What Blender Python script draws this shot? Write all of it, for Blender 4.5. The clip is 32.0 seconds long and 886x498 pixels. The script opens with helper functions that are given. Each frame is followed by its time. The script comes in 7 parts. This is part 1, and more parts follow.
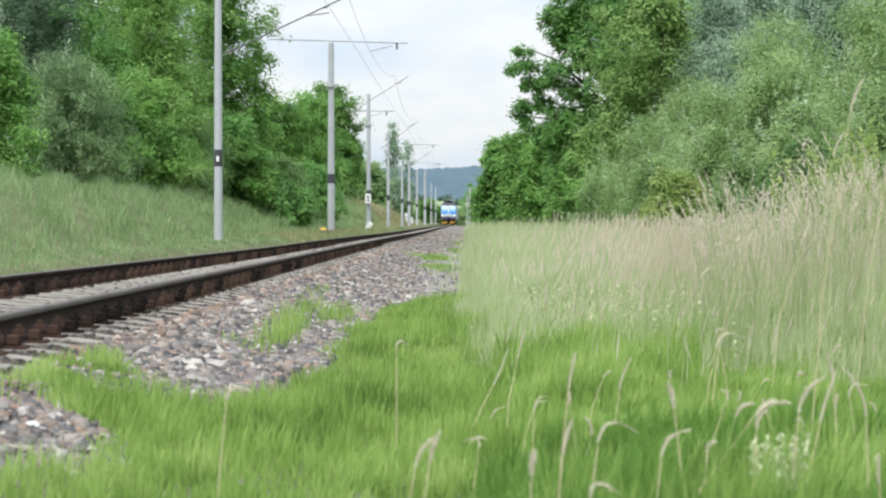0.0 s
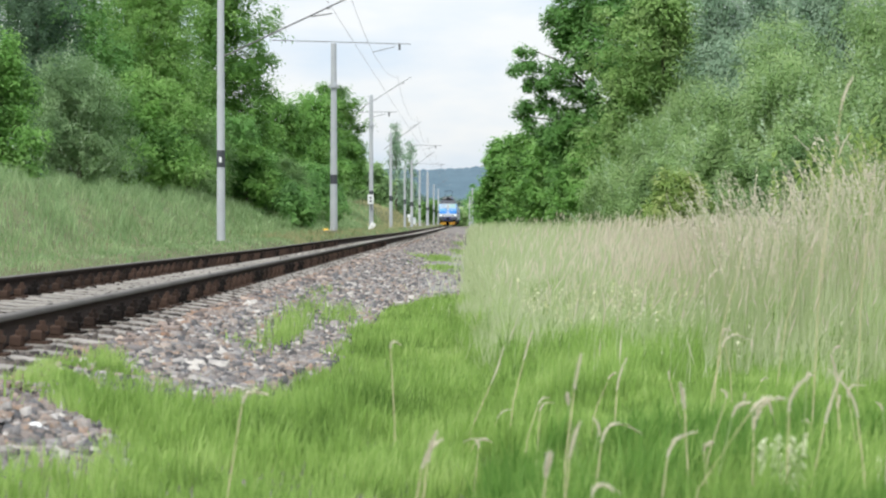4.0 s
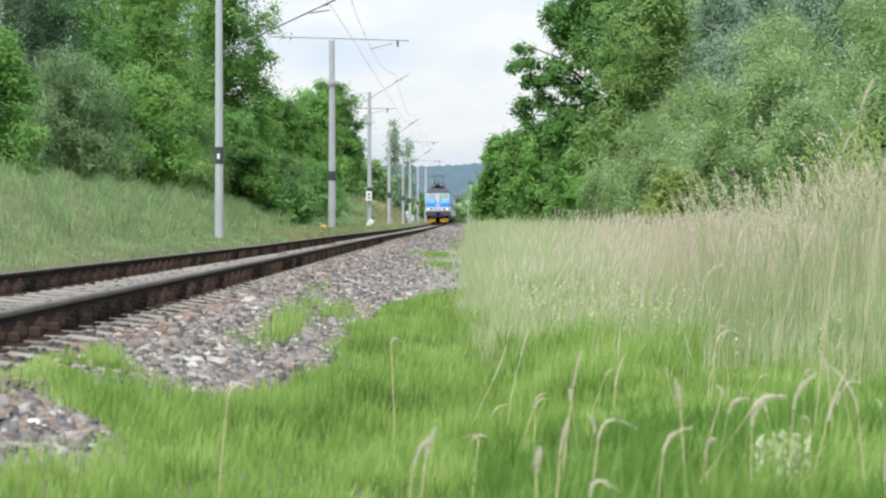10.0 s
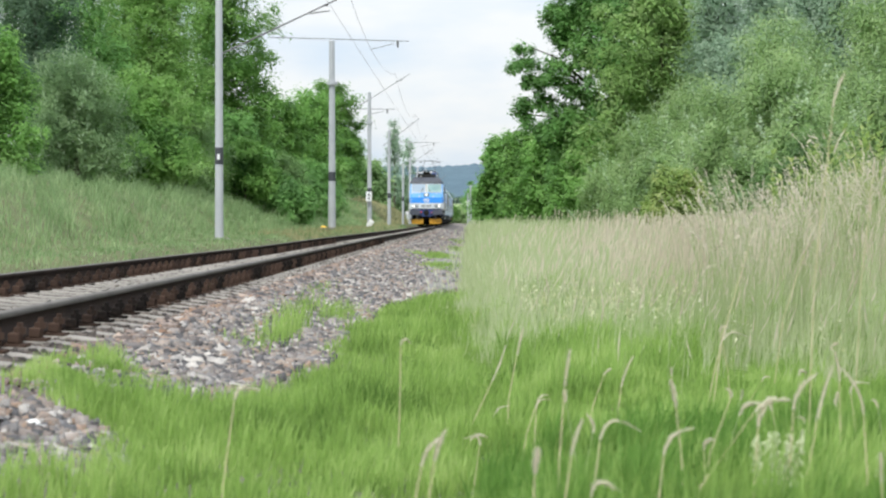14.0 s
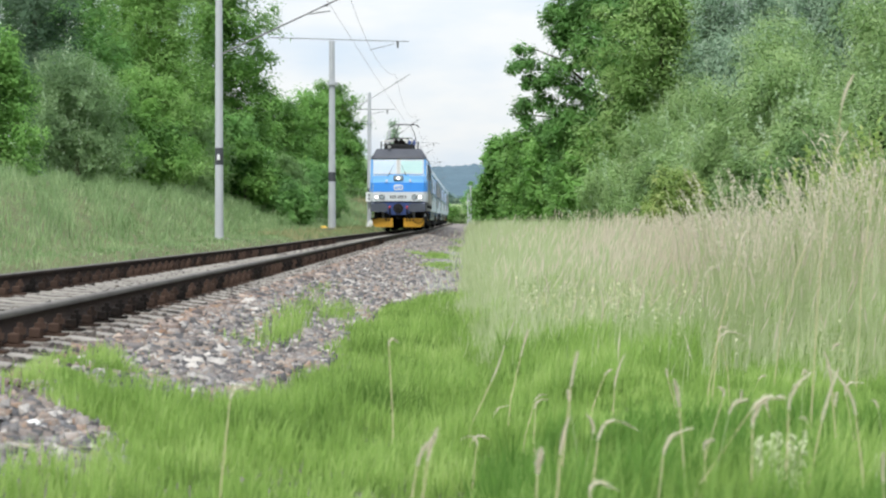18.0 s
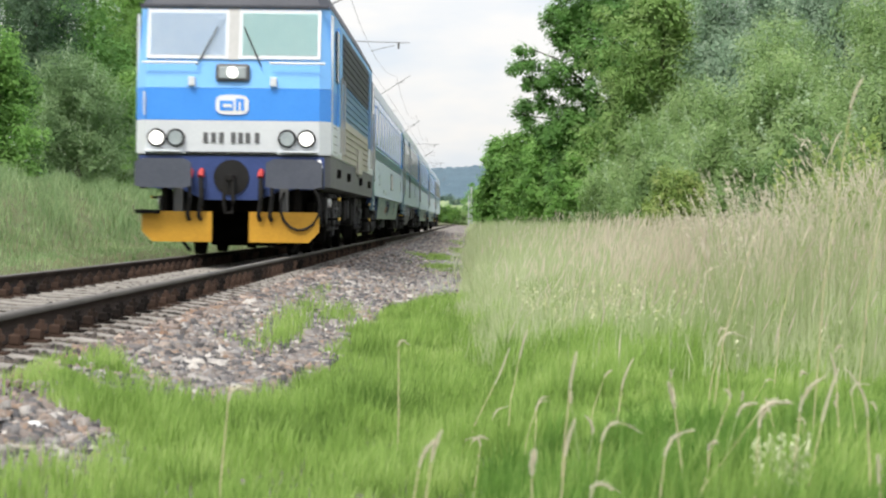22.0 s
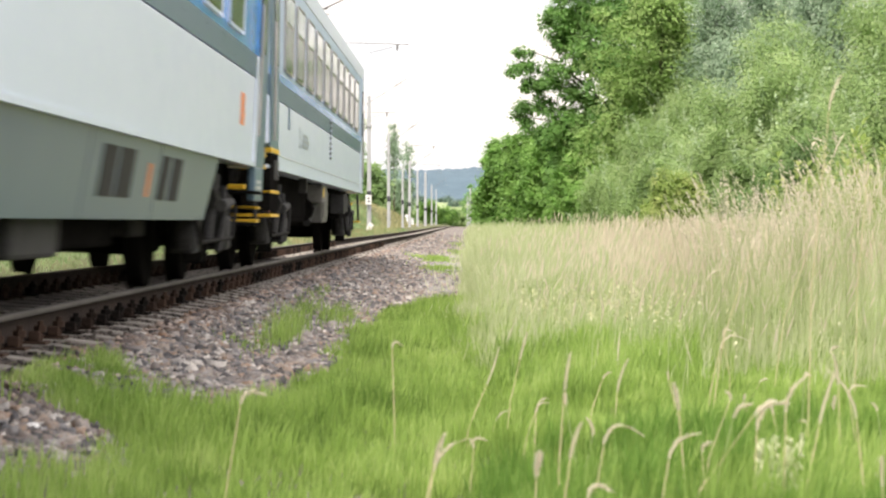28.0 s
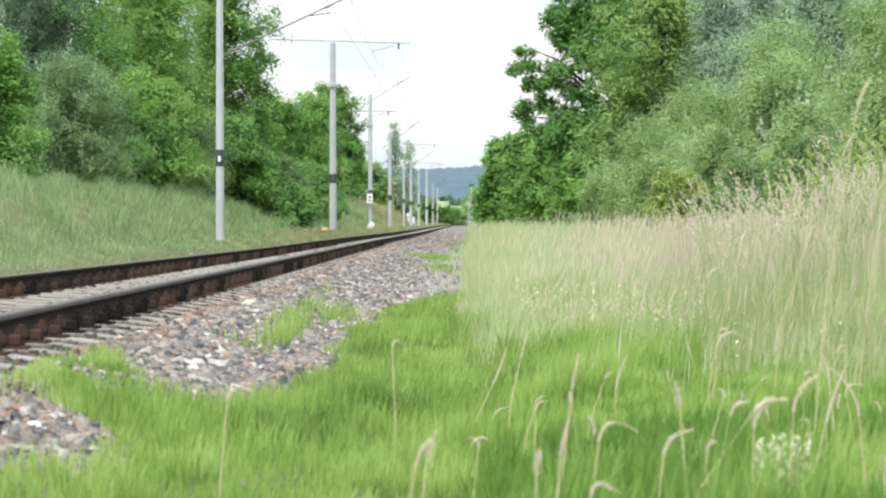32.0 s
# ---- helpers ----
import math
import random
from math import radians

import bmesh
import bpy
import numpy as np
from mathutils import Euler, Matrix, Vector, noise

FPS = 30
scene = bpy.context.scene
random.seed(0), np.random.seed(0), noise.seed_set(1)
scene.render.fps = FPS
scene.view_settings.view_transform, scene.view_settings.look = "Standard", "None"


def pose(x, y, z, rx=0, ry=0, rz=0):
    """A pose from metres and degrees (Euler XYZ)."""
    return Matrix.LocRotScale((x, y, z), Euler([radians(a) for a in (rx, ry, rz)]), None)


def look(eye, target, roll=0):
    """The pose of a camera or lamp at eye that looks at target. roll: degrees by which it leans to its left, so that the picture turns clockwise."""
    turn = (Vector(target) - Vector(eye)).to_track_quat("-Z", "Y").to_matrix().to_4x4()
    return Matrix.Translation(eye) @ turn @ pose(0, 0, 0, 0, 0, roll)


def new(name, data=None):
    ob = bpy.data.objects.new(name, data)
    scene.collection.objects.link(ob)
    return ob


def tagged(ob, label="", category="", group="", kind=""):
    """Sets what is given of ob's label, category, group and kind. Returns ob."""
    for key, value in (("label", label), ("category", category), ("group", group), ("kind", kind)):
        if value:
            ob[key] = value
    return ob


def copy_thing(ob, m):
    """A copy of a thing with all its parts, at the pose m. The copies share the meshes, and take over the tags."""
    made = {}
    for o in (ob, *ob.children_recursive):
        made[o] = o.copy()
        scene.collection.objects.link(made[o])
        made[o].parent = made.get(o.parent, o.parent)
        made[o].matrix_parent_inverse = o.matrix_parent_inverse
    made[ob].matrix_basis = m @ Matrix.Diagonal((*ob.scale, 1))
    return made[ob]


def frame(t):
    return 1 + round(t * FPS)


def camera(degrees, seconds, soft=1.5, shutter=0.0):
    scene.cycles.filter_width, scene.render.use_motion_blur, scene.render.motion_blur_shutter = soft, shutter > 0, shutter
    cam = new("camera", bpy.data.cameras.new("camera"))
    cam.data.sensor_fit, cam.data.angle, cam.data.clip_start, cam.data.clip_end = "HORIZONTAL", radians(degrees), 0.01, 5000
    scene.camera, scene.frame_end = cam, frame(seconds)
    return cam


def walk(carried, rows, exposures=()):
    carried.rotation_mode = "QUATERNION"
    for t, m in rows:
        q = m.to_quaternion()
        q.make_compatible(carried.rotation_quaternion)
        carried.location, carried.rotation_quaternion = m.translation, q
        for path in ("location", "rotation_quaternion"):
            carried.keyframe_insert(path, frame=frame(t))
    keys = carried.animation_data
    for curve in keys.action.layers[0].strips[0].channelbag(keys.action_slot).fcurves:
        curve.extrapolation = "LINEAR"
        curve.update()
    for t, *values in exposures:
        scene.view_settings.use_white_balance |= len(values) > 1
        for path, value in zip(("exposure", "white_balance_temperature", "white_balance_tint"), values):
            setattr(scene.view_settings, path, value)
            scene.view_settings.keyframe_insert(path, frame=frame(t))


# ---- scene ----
import itertools

# Plan: the track runs along +y, its centre at x = -3.5; z = 0 is the top of the rail next to the camera.
FOCAL = 4000.0                    # focal length; the lens takes in 784 of these units to either side
EYE = (0.0, 0.0, 0.546)
TRACK_X, GAUGE = -3.5, 1.5


def aim(dx, dy):
    """The camera's pose when the picture has slipped by dx, dy from its first place."""
    x, z = (826 + dx - 784) / FOCAL, (441 - 392 - dy) / FOCAL
    return look(EYE, (EYE[0] - 100 * x, EYE[1] + 100, EYE[2] - 100 * z))


def tremble(t0, t1, slips):
    """Rows from t0 to t1: the slips, with a quick up-and-down shake laid over them."""
    rows = []
    for k in range(int(round((t1 - t0) * 30)) + 1):
        f = min(k / 3, len(slips) - 1.001)
        (xa, ya), (xb, yb) = slips[int(f)], slips[int(f) + 1]
        u, shake = f - int(f), 5.0 * (1, 0, -1, 0)[k % 4]
        rows.append((t0 + k / 30, aim(xa + (xb - xa) * u, ya + (yb - ya) * u + shake)))
    return rows


cam = camera(2 * math.degrees(math.atan(784 / FOCAL)), 32.0, soft=2.2, shutter=0.5)
cam.data.dof.use_dof, cam.data.dof.focus_distance, cam.data.dof.aperture_fstop = True, 42.0, 7.5
walk(cam, [
    (0.0, aim(0, 0)), (0.5, aim(0, 3)), (1.0, aim(1.5, 0.8)), (1.5, aim(0, 1.5)), (2.0, aim(3, 6.1)), (2.5, aim(5.3, 4.6)),
    (3.0, aim(4.6, 1.6)), (3.5, aim(4.6, 1.6)), (5.5, aim(4.6, 0)), (6.0, aim(4.6, 0)), (7.0, aim(4.6, 0)), (7.5, aim(4.5, 0.8)),
    (8.0, aim(3, 0)), (8.5, aim(1.6, 0)), (9.0, aim(1.5, -3)), (10.0, aim(1.5, -4.6)), (11.0, aim(1.5, -3.6)), (12.0, aim(1.5, -4.6)),
    (13.0, aim(1.5, -3.8)), (14.5, aim(1.5, -3.6)), (16.5, aim(1.5, -3.1)), (18.5, aim(1.5, -3.1)), (19.0, aim(2.3, -3)),
    (19.5, aim(3, -1.5)), (20.0, aim(3, 0)), (20.5, aim(3.1, -1.5)), (21.0, aim(3.1, -1.5)), (21.5, aim(3, 0)), (22.0, aim(3, -0.8)),
    (22.5, aim(1.6, 0)), (23.0, aim(2.3, 0)), (23.5, aim(1.6, 0)), (23.8, aim(1.6, 0.5)),
    # the ground trembles as the train goes by
    *tremble(23.9, 24.9, [(1.6, 9), (1.6, 6.1), (0, -1), (1.6, 5.5), (-2, 0), (-3, 4), (-6.1, 7.6), (-3, 6), (-1, 5), (0, 4), (0.5, 4)]),
    (25.0, aim(0.8, 3.1)),
    (25.5, aim(1.5, 2.3)), *tremble(27.5, 28.0, [(0.8, 7.6), (0.8, 6), (0.8, 4.5), (0.8, 3.5), (0.8, 2.8), (0.8, 2.3)]),
    (28.5, aim(0.8, 1.5)), (29.0, aim(-0.8, 0.8)),
    (29.5, aim(0, 0)), (30.0, aim(-1.5, 0)), (30.5, aim(1.5, 1.5)), (31.0, aim(2.3, 1.5)), (31.5, aim(2.3, 1.5)), (32.0, aim(3, 0)),
], exposures=[(0.0, 0.1, 6350, 9), (18.0, 0.1, 6350, 9), (21.0, 0.1, 6500, 10), (22.5, 0.12, 6800, 12), (23.0, 0.11, 6900, 13), (24.0, 0.4, 7150, 16), (24.5, 0.42, 7300, 18), (27.5, 0.6, 7300, 17),
              (28.5, 0.61, 7350, 18), (30.0, 0.45, 7000, 13), (32.0, 0.35, 6550, 9)])

# ---- light: a bright, mostly clouded sky and a soft sun ----
SUN_DIR = Vector((-0.22, -0.5, 0.85)).normalized()
world = bpy.data.worlds.new("sky")
scene.world = world
world.use_nodes = True
wn, wl = world.node_tree.nodes, world.node_tree.links
sky = wn.new("ShaderNodeTexSky")
sky.sky_type, sky.sun_disc = "NISHITA", False
sky.sun_elevation, sky.sun_rotation = math.asin(SUN_DIR.z), math.atan2(SUN_DIR.x, SUN_DIR.y)
wc = wn.new("ShaderNodeTexCoord")
wmap = wn.new("ShaderNodeMapping")
wmap.inputs["Scale"].default_value = (9, 9, 30)
wl.new(wc.outputs["Generated"], wmap.inputs["Vector"])
wnoise = wn.new("ShaderNodeTexNoise")
wnoise.inputs["Scale"].default_value, wnoise.inputs["Detail"].default_value = 1.0, 5
wl.new(wmap.outputs["Vector"], wnoise.inputs["Vector"])
wramp = wn.new("ShaderNodeValToRGB")
wramp.color_ramp.elements[0].position, wramp.color_ramp.elements[0].color = 0.36, (0.78, 0.87, 0.98, 1)
wramp.color_ramp.elements[1].position, wramp.color_ramp.elements[1].color = 0.58, (1.0, 1.0, 1.0, 1)
wl.new(wnoise.outputs["Fac"], wramp.inputs["Fac"])
wcloud = wn.new("ShaderNodeBackground")
wl.new(wramp.outputs["Color"], wcloud.inputs["Color"])
# a clouded sky is brighter overhead than at the horizon
wsep = wn.new("ShaderNodeSeparateXYZ")
wl.new(wc.outputs["Generated"], wsep.inputs["Vector"])
wrise = wn.new("ShaderNodeMapRange")
wrise.inputs["To Min"].default_value, wrise.inputs["To Max"].default_value = 0.89, 2.0
wl.new(wsep.outputs["Z"], wrise.inputs["Value"])
wl.new(wrise.outputs["Result"], wcloud.inputs["Strength"])
wback = wn["Background"]
wback.inputs["Strength"].default_value = 0.1
wl.new(sky.outputs["Color"], wback.inputs["Color"])
wmix = wn.new("ShaderNodeMixShader")
wmix.inputs["Fac"].default_value = 0.85
wl.new(wback.outputs["Background"], wmix.inputs[1])
wl.new(wcloud.outputs["Background"], wmix.inputs[2])
wl.new(wmix.outputs["Shader"], wn["World Output"].inputs["Surface"])

sun = new("sun", bpy.data.lights.new("sun", "SUN"))
sun.data.energy, sun.data.angle, sun.data.color = 3.0, radians(18), (1.0, 0.96, 0.88)
sun.matrix_basis = look(SUN_DIR * 50, (0, 0, 0))


# ---- materials ----
def material(name, low, high, rough=0.7, metal=0.0, scale=4.0, fine=60.0, bump=0.2, spec=0.5, by="", spread=0.3, grain=1.0):
    """Two-scale noise between two colours; by: 'object' or 'island' adds a random shade to each piece."""
    m = bpy.data.materials.new(name)
    m.use_nodes = True
    n, k = m.node_tree.nodes, m.node_tree.links
    p = n["Principled BSDF"]
    p.inputs["Metallic"].default_value = metal
    p.inputs["Specular IOR Level"].default_value = spec
    tc = n.new("ShaderNodeTexCoord")
    big, small = n.new("ShaderNodeTexNoise"), n.new("ShaderNodeTexNoise")
    for node, s, d in ((big, scale, 4), (small, fine, 3)):
        node.inputs["Scale"].default_value, node.inputs["Detail"].default_value = s, d
        k.new(tc.outputs["Object"], node.inputs["Vector"])
    add = n.new("ShaderNodeMath")
    add.operation = "MULTIPLY_ADD"
    add.inputs[1].default_value = 0.45
    k.new(small.outputs["Fac"], add.inputs[0])
    half = n.new("ShaderNodeMath")
    half.operation = "MULTIPLY"
    half.inputs[1].default_value = 0.55
    k.new(big.outputs["Fac"], half.inputs[0])
    k.new(half.outputs[0], add.inputs[2])
    fac = add.outputs[0]
    if grain != 1.0:
        damp = n.new("ShaderNodeMath")
        damp.operation = "MULTIPLY_ADD"
        damp.inputs[1].default_value, damp.inputs[2].default_value = grain, 0.5 - 0.5 * grain
        k.new(fac, damp.inputs[0])
        fac = damp.outputs[0]
    if by:
        src = n.new("ShaderNodeObjectInfo" if by == "object" else "ShaderNodeNewGeometry")
        rnd = n.new("ShaderNodeMath")
        rnd.operation = "MULTIPLY_ADD"
        k.new(src.outputs["Random" if by == "object" else "Random Per Island"], rnd.inputs[0])
        rnd.inputs[1].default_value = spread * 2
        off = n.new("ShaderNodeMath")
        off.operation = "SUBTRACT"
        off.inputs[1].default_value = spread
        k.new(fac, rnd.inputs[2])
        k.new(rnd.outputs[0], off.inputs[0])
        fac = off.outputs[0]
    ramp = n.new("ShaderNodeValToRGB")
    ramp.color_ramp.elements[0].position, ramp.color_ramp.elements[0].color = 0.3, (*low, 1)
    ramp.color_ramp.elements[1].position, ramp.color_ramp.elements[1].color = 0.7, (*high, 1)
    k.new(fac, ramp.inputs["Fac"])
    k.new(ramp.outputs["Color"], p.inputs["Base Color"])
    rr = n.new("ShaderNodeMapRange")
    rr.inputs["To Min"].default_value, rr.inputs["To Max"].default_value = max(0.02, rough - (0.1 if bump else 0.015)), min(1.0, rough + (0.1 if bump else 0.015))
    k.new(small.outputs["Fac"], rr.inputs["Value"])
    k.new(rr.outputs["Result"], p.inputs["Roughness"])
    if bump:
        b = n.new("ShaderNodeBump")
        b.inputs["Strength"].default_value, b.inputs["Distance"].default_value = bump, 0.02
        k.new(small.outputs["Fac"], b.inputs["Height"])
        k.new(b.outputs["Normal"], p.inputs["Normal"])
    return m


def foliage(name, dark, mid, light, through_=0.35, rough=0.6, patch_size=0.7, each=0.24):
    """Leaves and blades: a random shade for each, gloss on top, some light through them."""
    m = bpy.data.materials.new(name)
    m.use_nodes = True
    n, k = m.node_tree.nodes, m.node_tree.links
    p = n["Principled BSDF"]
    p.inputs["Roughness"].default_value, p.inputs["Specular IOR Level"].default_value = rough, 0.3
    geo = n.new("ShaderNodeNewGeometry")
    tc = n.new("ShaderNodeTexCoord")
    patch = n.new("ShaderNodeTexNoise")
    patch.inputs["Scale"].default_value, patch.inputs["Detail"].default_value = patch_size, 4
    k.new(tc.outputs["Object"], patch.inputs["Vector"])
    mix = n.new("ShaderNodeMath")
    mix.operation = "MULTIPLY_ADD"
    mix.inputs[1].default_value = each
    k.new(geo.outputs["Random Per Island"], mix.inputs[0])
    sc = n.new("ShaderNodeMath")
    sc.operation = "MULTIPLY_ADD"
    sc.inputs[1].default_value, sc.inputs[2].default_value = 1.7, -0.52
    k.new(patch.outputs["Fac"], sc.inputs[0])
    k.new(sc.outputs[0], mix.inputs[2])
    ramp = n.new("ShaderNodeValToRGB")
    e = ramp.color_ramp.elements
    e[0].position, e[0].color = 0.1, (*dark, 1)
    e[1].position, e[1].color = 0.95, (*light, 1)
    c = e.new(0.5)
    c.color = (*mid, 1)
    k.new(mix.outputs[0], ramp.inputs["Fac"])
    k.new(ramp.outputs["Color"], p.inputs["Base Color"])
    t = n.new("ShaderNodeBsdfTranslucent")
    k.new(ramp.outputs["Color"], t.inputs["Color"])
    ms = n.new("ShaderNodeMixShader")
    ms.inputs["Fac"].default_value = through_
    k.new(p.outputs["BSDF"], ms.inputs[1])
    k.new(t.outputs["BSDF"], ms.inputs[2])
    k.new(ms.outputs["Shader"], n["Material Output"].inputs["Surface"])
    return m


def glow(name, colour, strength):
    m = bpy.data.materials.new(name)
    m.use_nodes = True
    p = m.node_tree.nodes["Principled BSDF"]
    p.inputs["Base Color"].default_value = (*colour, 1)
    p.inputs["Emission Color"].default_value = (*colour, 1)
    p.inputs["Emission Strength"].default_value = strength
    return m


M_SOIL = material("meadow_soil", (0.05, 0.06, 0.02), (0.13, 0.15, 0.05), 0.95, scale=0.6, fine=25, bump=0.5)
M_BED = material("ballast_grit", (0.05, 0.044, 0.04), (0.25, 0.222, 0.2), 0.95, scale=9.0, fine=30, bump=0.8)
M_STONE = material("ballast_stone", (0.06, 0.052, 0.05), (0.3, 0.26, 0.235), 0.9, scale=3, fine=40, bump=0.4, by="island", spread=0.4, grain=0.35)
M_STONE1 = material("ballast_stone_single", (0.06, 0.052, 0.05), (0.3, 0.26, 0.235), 0.9, scale=3, fine=40, bump=0.4, by="object", spread=0.4, grain=0.35)
for m_ in (M_STONE, M_STONE1):
    e_ = m_.node_tree.nodes["Color Ramp"].color_ramp.elements
    e_[0].position, e_[1].position = 0.1, 0.92
    e_[0].color, e_[1].color = (0.05, 0.046, 0.047, 1), (0.5, 0.47, 0.43, 1)
    for at_, c_ in ((0.26, (0.1, 0.1, 0.107)), (0.36, (0.16, 0.142, 0.135)), (0.45, (0.21, 0.176, 0.155)), (0.495, (0.29, 0.2, 0.14)), (0.52, (0.21, 0.18, 0.162)), (0.59, (0.165, 0.163, 0.168)),
                    (0.67, (0.29, 0.265, 0.25)), (0.735, (0.3, 0.24, 0.195)), (0.78, (0.24, 0.23, 0.225))):
        e_.new(at_).color = (*c_, 1)
# browner and darker near the rail: rust dust, plus shade put in the colour
M_RUSTSHADE = M_STONE.copy()
M_RUSTSHADE.name = "rust_dusted_stone"
for e_ in M_RUSTSHADE.node_tree.nodes["Color Ramp"].color_ramp.elements:
    e_.color = (e_.color[0] * 0.92, e_.color[1] * 0.8, e_.color[2] * 0.73, 1)
# dark gaps between sleepers: oil and the sleepers' shade, both in the colour
M_OILSHADEBED = material("oily_gap_shade_ballast", (0.02, 0.017, 0.015), (0.075, 0.062, 0.053), 0.95, scale=7.0, fine=40, bump=0.8)
M_OILSHADESTONE = material("oily_gap_shade_stone", (0.035, 0.03, 0.027), (0.13, 0.108, 0.093), 0.9, scale=3, fine=40, bump=0.4, by="island", spread=0.4)
M_FINEGRAVEL = material("fine_pale_gravel", (0.13, 0.128, 0.125), (0.27, 0.262, 0.25), 0.95, scale=3.0, fine=40, bump=0.6)
M_PALE = material("pale_stone", (0.6, 0.6, 0.6), (0.8, 0.8, 0.78), 0.9)
M_RAIL = material("rusty_rail_steel", (0.022, 0.017, 0.015), (0.05, 0.037, 0.031), 0.9, scale=3, fine=50, bump=0.3, spec=0.08)
M_RAILTOP = material("worn_rail_head", (0.075, 0.07, 0.065), (0.145, 0.135, 0.125), 0.8, metal=0.0, scale=2, fine=30, bump=0.1, spec=0.3)
M_SLEEPER = material("weathered_concrete", (0.15, 0.14, 0.125), (0.31, 0.29, 0.26), 0.9, scale=5, fine=70, bump=0.4, by="object", spread=0.1)
M_CLIP = material("rusty_fastener", (0.014, 0.012, 0.011), (0.072, 0.047, 0.036), 0.9, scale=8, fine=80, by="object", spread=0.35, spec=0.08)
M_POLE = material("grey_mast_paint", (0.36, 0.38, 0.41), (0.48, 0.5, 0.53), 0.6, scale=1.5, fine=30, bump=0.1)
M_BAND = material("dark_band_paint", (0.035, 0.04, 0.05), (0.07, 0.075, 0.085), 0.6)
M_WIRE = material("aged_wire", (0.12, 0.12, 0.13), (0.22, 0.22, 0.23), 0.6, metal=0.4)
M_WHITE = material("white_paint", (0.7, 0.72, 0.74), (0.84, 0.85, 0.86), 0.5, bump=0.05)
M_YELLOW = material("yellow_paint", (0.6, 0.36, 0.02), (0.75, 0.47, 0.04), 0.5, bump=0.1)

M_LIGHTBLUE = material("light_blue_paint", (0.17, 0.46, 0.92), (0.2, 0.5, 0.96), 0.32, scale=1.5, fine=20, bump=0.02)
M_BLUE = material("mid_blue_paint", (0.04, 0.26, 0.78), (0.055, 0.3, 0.85), 0.32, scale=1.5, fine=20, bump=0.02)
M_GREYPAINT = material("pale_grey_paint", (0.62, 0.66, 0.7), (0.72, 0.76, 0.79), 0.4, scale=1.2, fine=18, bump=0.03)
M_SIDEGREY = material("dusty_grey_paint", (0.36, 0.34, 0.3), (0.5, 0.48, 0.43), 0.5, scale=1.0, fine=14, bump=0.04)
M_FRAME = material("dark_grey_underframe", (0.075, 0.08, 0.085), (0.13, 0.135, 0.14), 0.65, scale=1.5, fine=20, bump=0.1)
M_BUFFER = material("slate_buffer_plate", (0.055, 0.065, 0.09), (0.085, 0.095, 0.125), 0.5, scale=2.5, fine=25, bump=0.06)
M_NAVY = material("navy_buffer_beam", (0.02, 0.045, 0.16), (0.04, 0.075, 0.24), 0.5, scale=2, fine=25, bump=0.05)
M_PLOUGH = material("yellow_plough", (0.46, 0.23, 0.013), (0.65, 0.35, 0.028), 0.55, scale=2.5, fine=25, bump=0.1)
M_ROOF = material("dark_roof", (0.03, 0.035, 0.05), (0.06, 0.066, 0.085), 0.6, scale=1.5, fine=20, bump=0.1)
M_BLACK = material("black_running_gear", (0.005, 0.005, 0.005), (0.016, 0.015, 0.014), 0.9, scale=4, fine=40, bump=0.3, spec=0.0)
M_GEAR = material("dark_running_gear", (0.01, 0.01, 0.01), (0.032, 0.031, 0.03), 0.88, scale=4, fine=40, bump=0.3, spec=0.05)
M_RUBBER = material("black_rubber", (0.008, 0.008, 0.009), (0.02, 0.02, 0.02), 0.75, bump=0.05, spec=0.3)
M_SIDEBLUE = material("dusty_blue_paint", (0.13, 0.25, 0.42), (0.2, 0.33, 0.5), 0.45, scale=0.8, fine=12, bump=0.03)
# the bright sky in the tilting panes is painted into this colour
M_SKYPANE = material("sky_painted_pane", (0.5, 0.55, 0.57), (0.62, 0.66, 0.68), 0.1, bump=0, spec=0.9)
M_SLATE = material("slate_blue_paint", (0.085, 0.15, 0.21), (0.12, 0.2, 0.27), 0.35, scale=1.0, fine=12, bump=0.02)
M_BELLOWS = material("beige_gangway", (0.36, 0.32, 0.3), (0.48, 0.43, 0.4), 0.8)
M_PALEBOX = material("pale_dirty_box", (0.075, 0.078, 0.075), (0.14, 0.14, 0.132), 0.7, scale=3, fine=25, bump=0.1)
M_DIRTY = material("dirty_pale_box", (0.1, 0.1, 0.098), (0.2, 0.2, 0.19), 0.7, scale=3, fine=25)
M_GLASS = material("tinted_glass", (0.03, 0.04, 0.045), (0.05, 0.06, 0.065), 0.12, bump=0, spec=0.9)
# both windscreens carry a pale sky reflection in their base colour
M_SHIELD = material("sky_tinted_windscreen", (0.66, 0.8, 0.95), (0.74, 0.86, 0.98), 0.12, bump=0, spec=0.8)
M_SHIELD2 = material("green_reflection_windscreen", (0.58, 0.82, 0.83), (0.66, 0.88, 0.88), 0.12, bump=0, spec=0.8)
M_STEEL = material("worn_steel", (0.35, 0.34, 0.33), (0.5, 0.49, 0.48), 0.4, metal=0.8)
M_RED = material("red_paint", (0.4, 0.03, 0.03), (0.55, 0.06, 0.05), 0.5)
M_ORANGE = material("orange_panel", (0.65, 0.18, 0.05), (0.75, 0.25, 0.08), 0.5)
M_COACHGREY = material("coach_pale_grey", (0.66, 0.75, 0.92), (0.72, 0.8, 0.95), 0.24, scale=0.35, fine=6, bump=0.0, spec=0.35)
M_COACHBLUE = material("coach_blue", (0.07, 0.31, 0.78), (0.1, 0.36, 0.83), 0.14, scale=1.5, fine=15, bump=0.0, spec=0.6)
M_PALEBAND = material("coach_pale_blue", (0.38, 0.5, 0.66), (0.46, 0.57, 0.72), 0.4, scale=1.5, fine=15, bump=0.02)
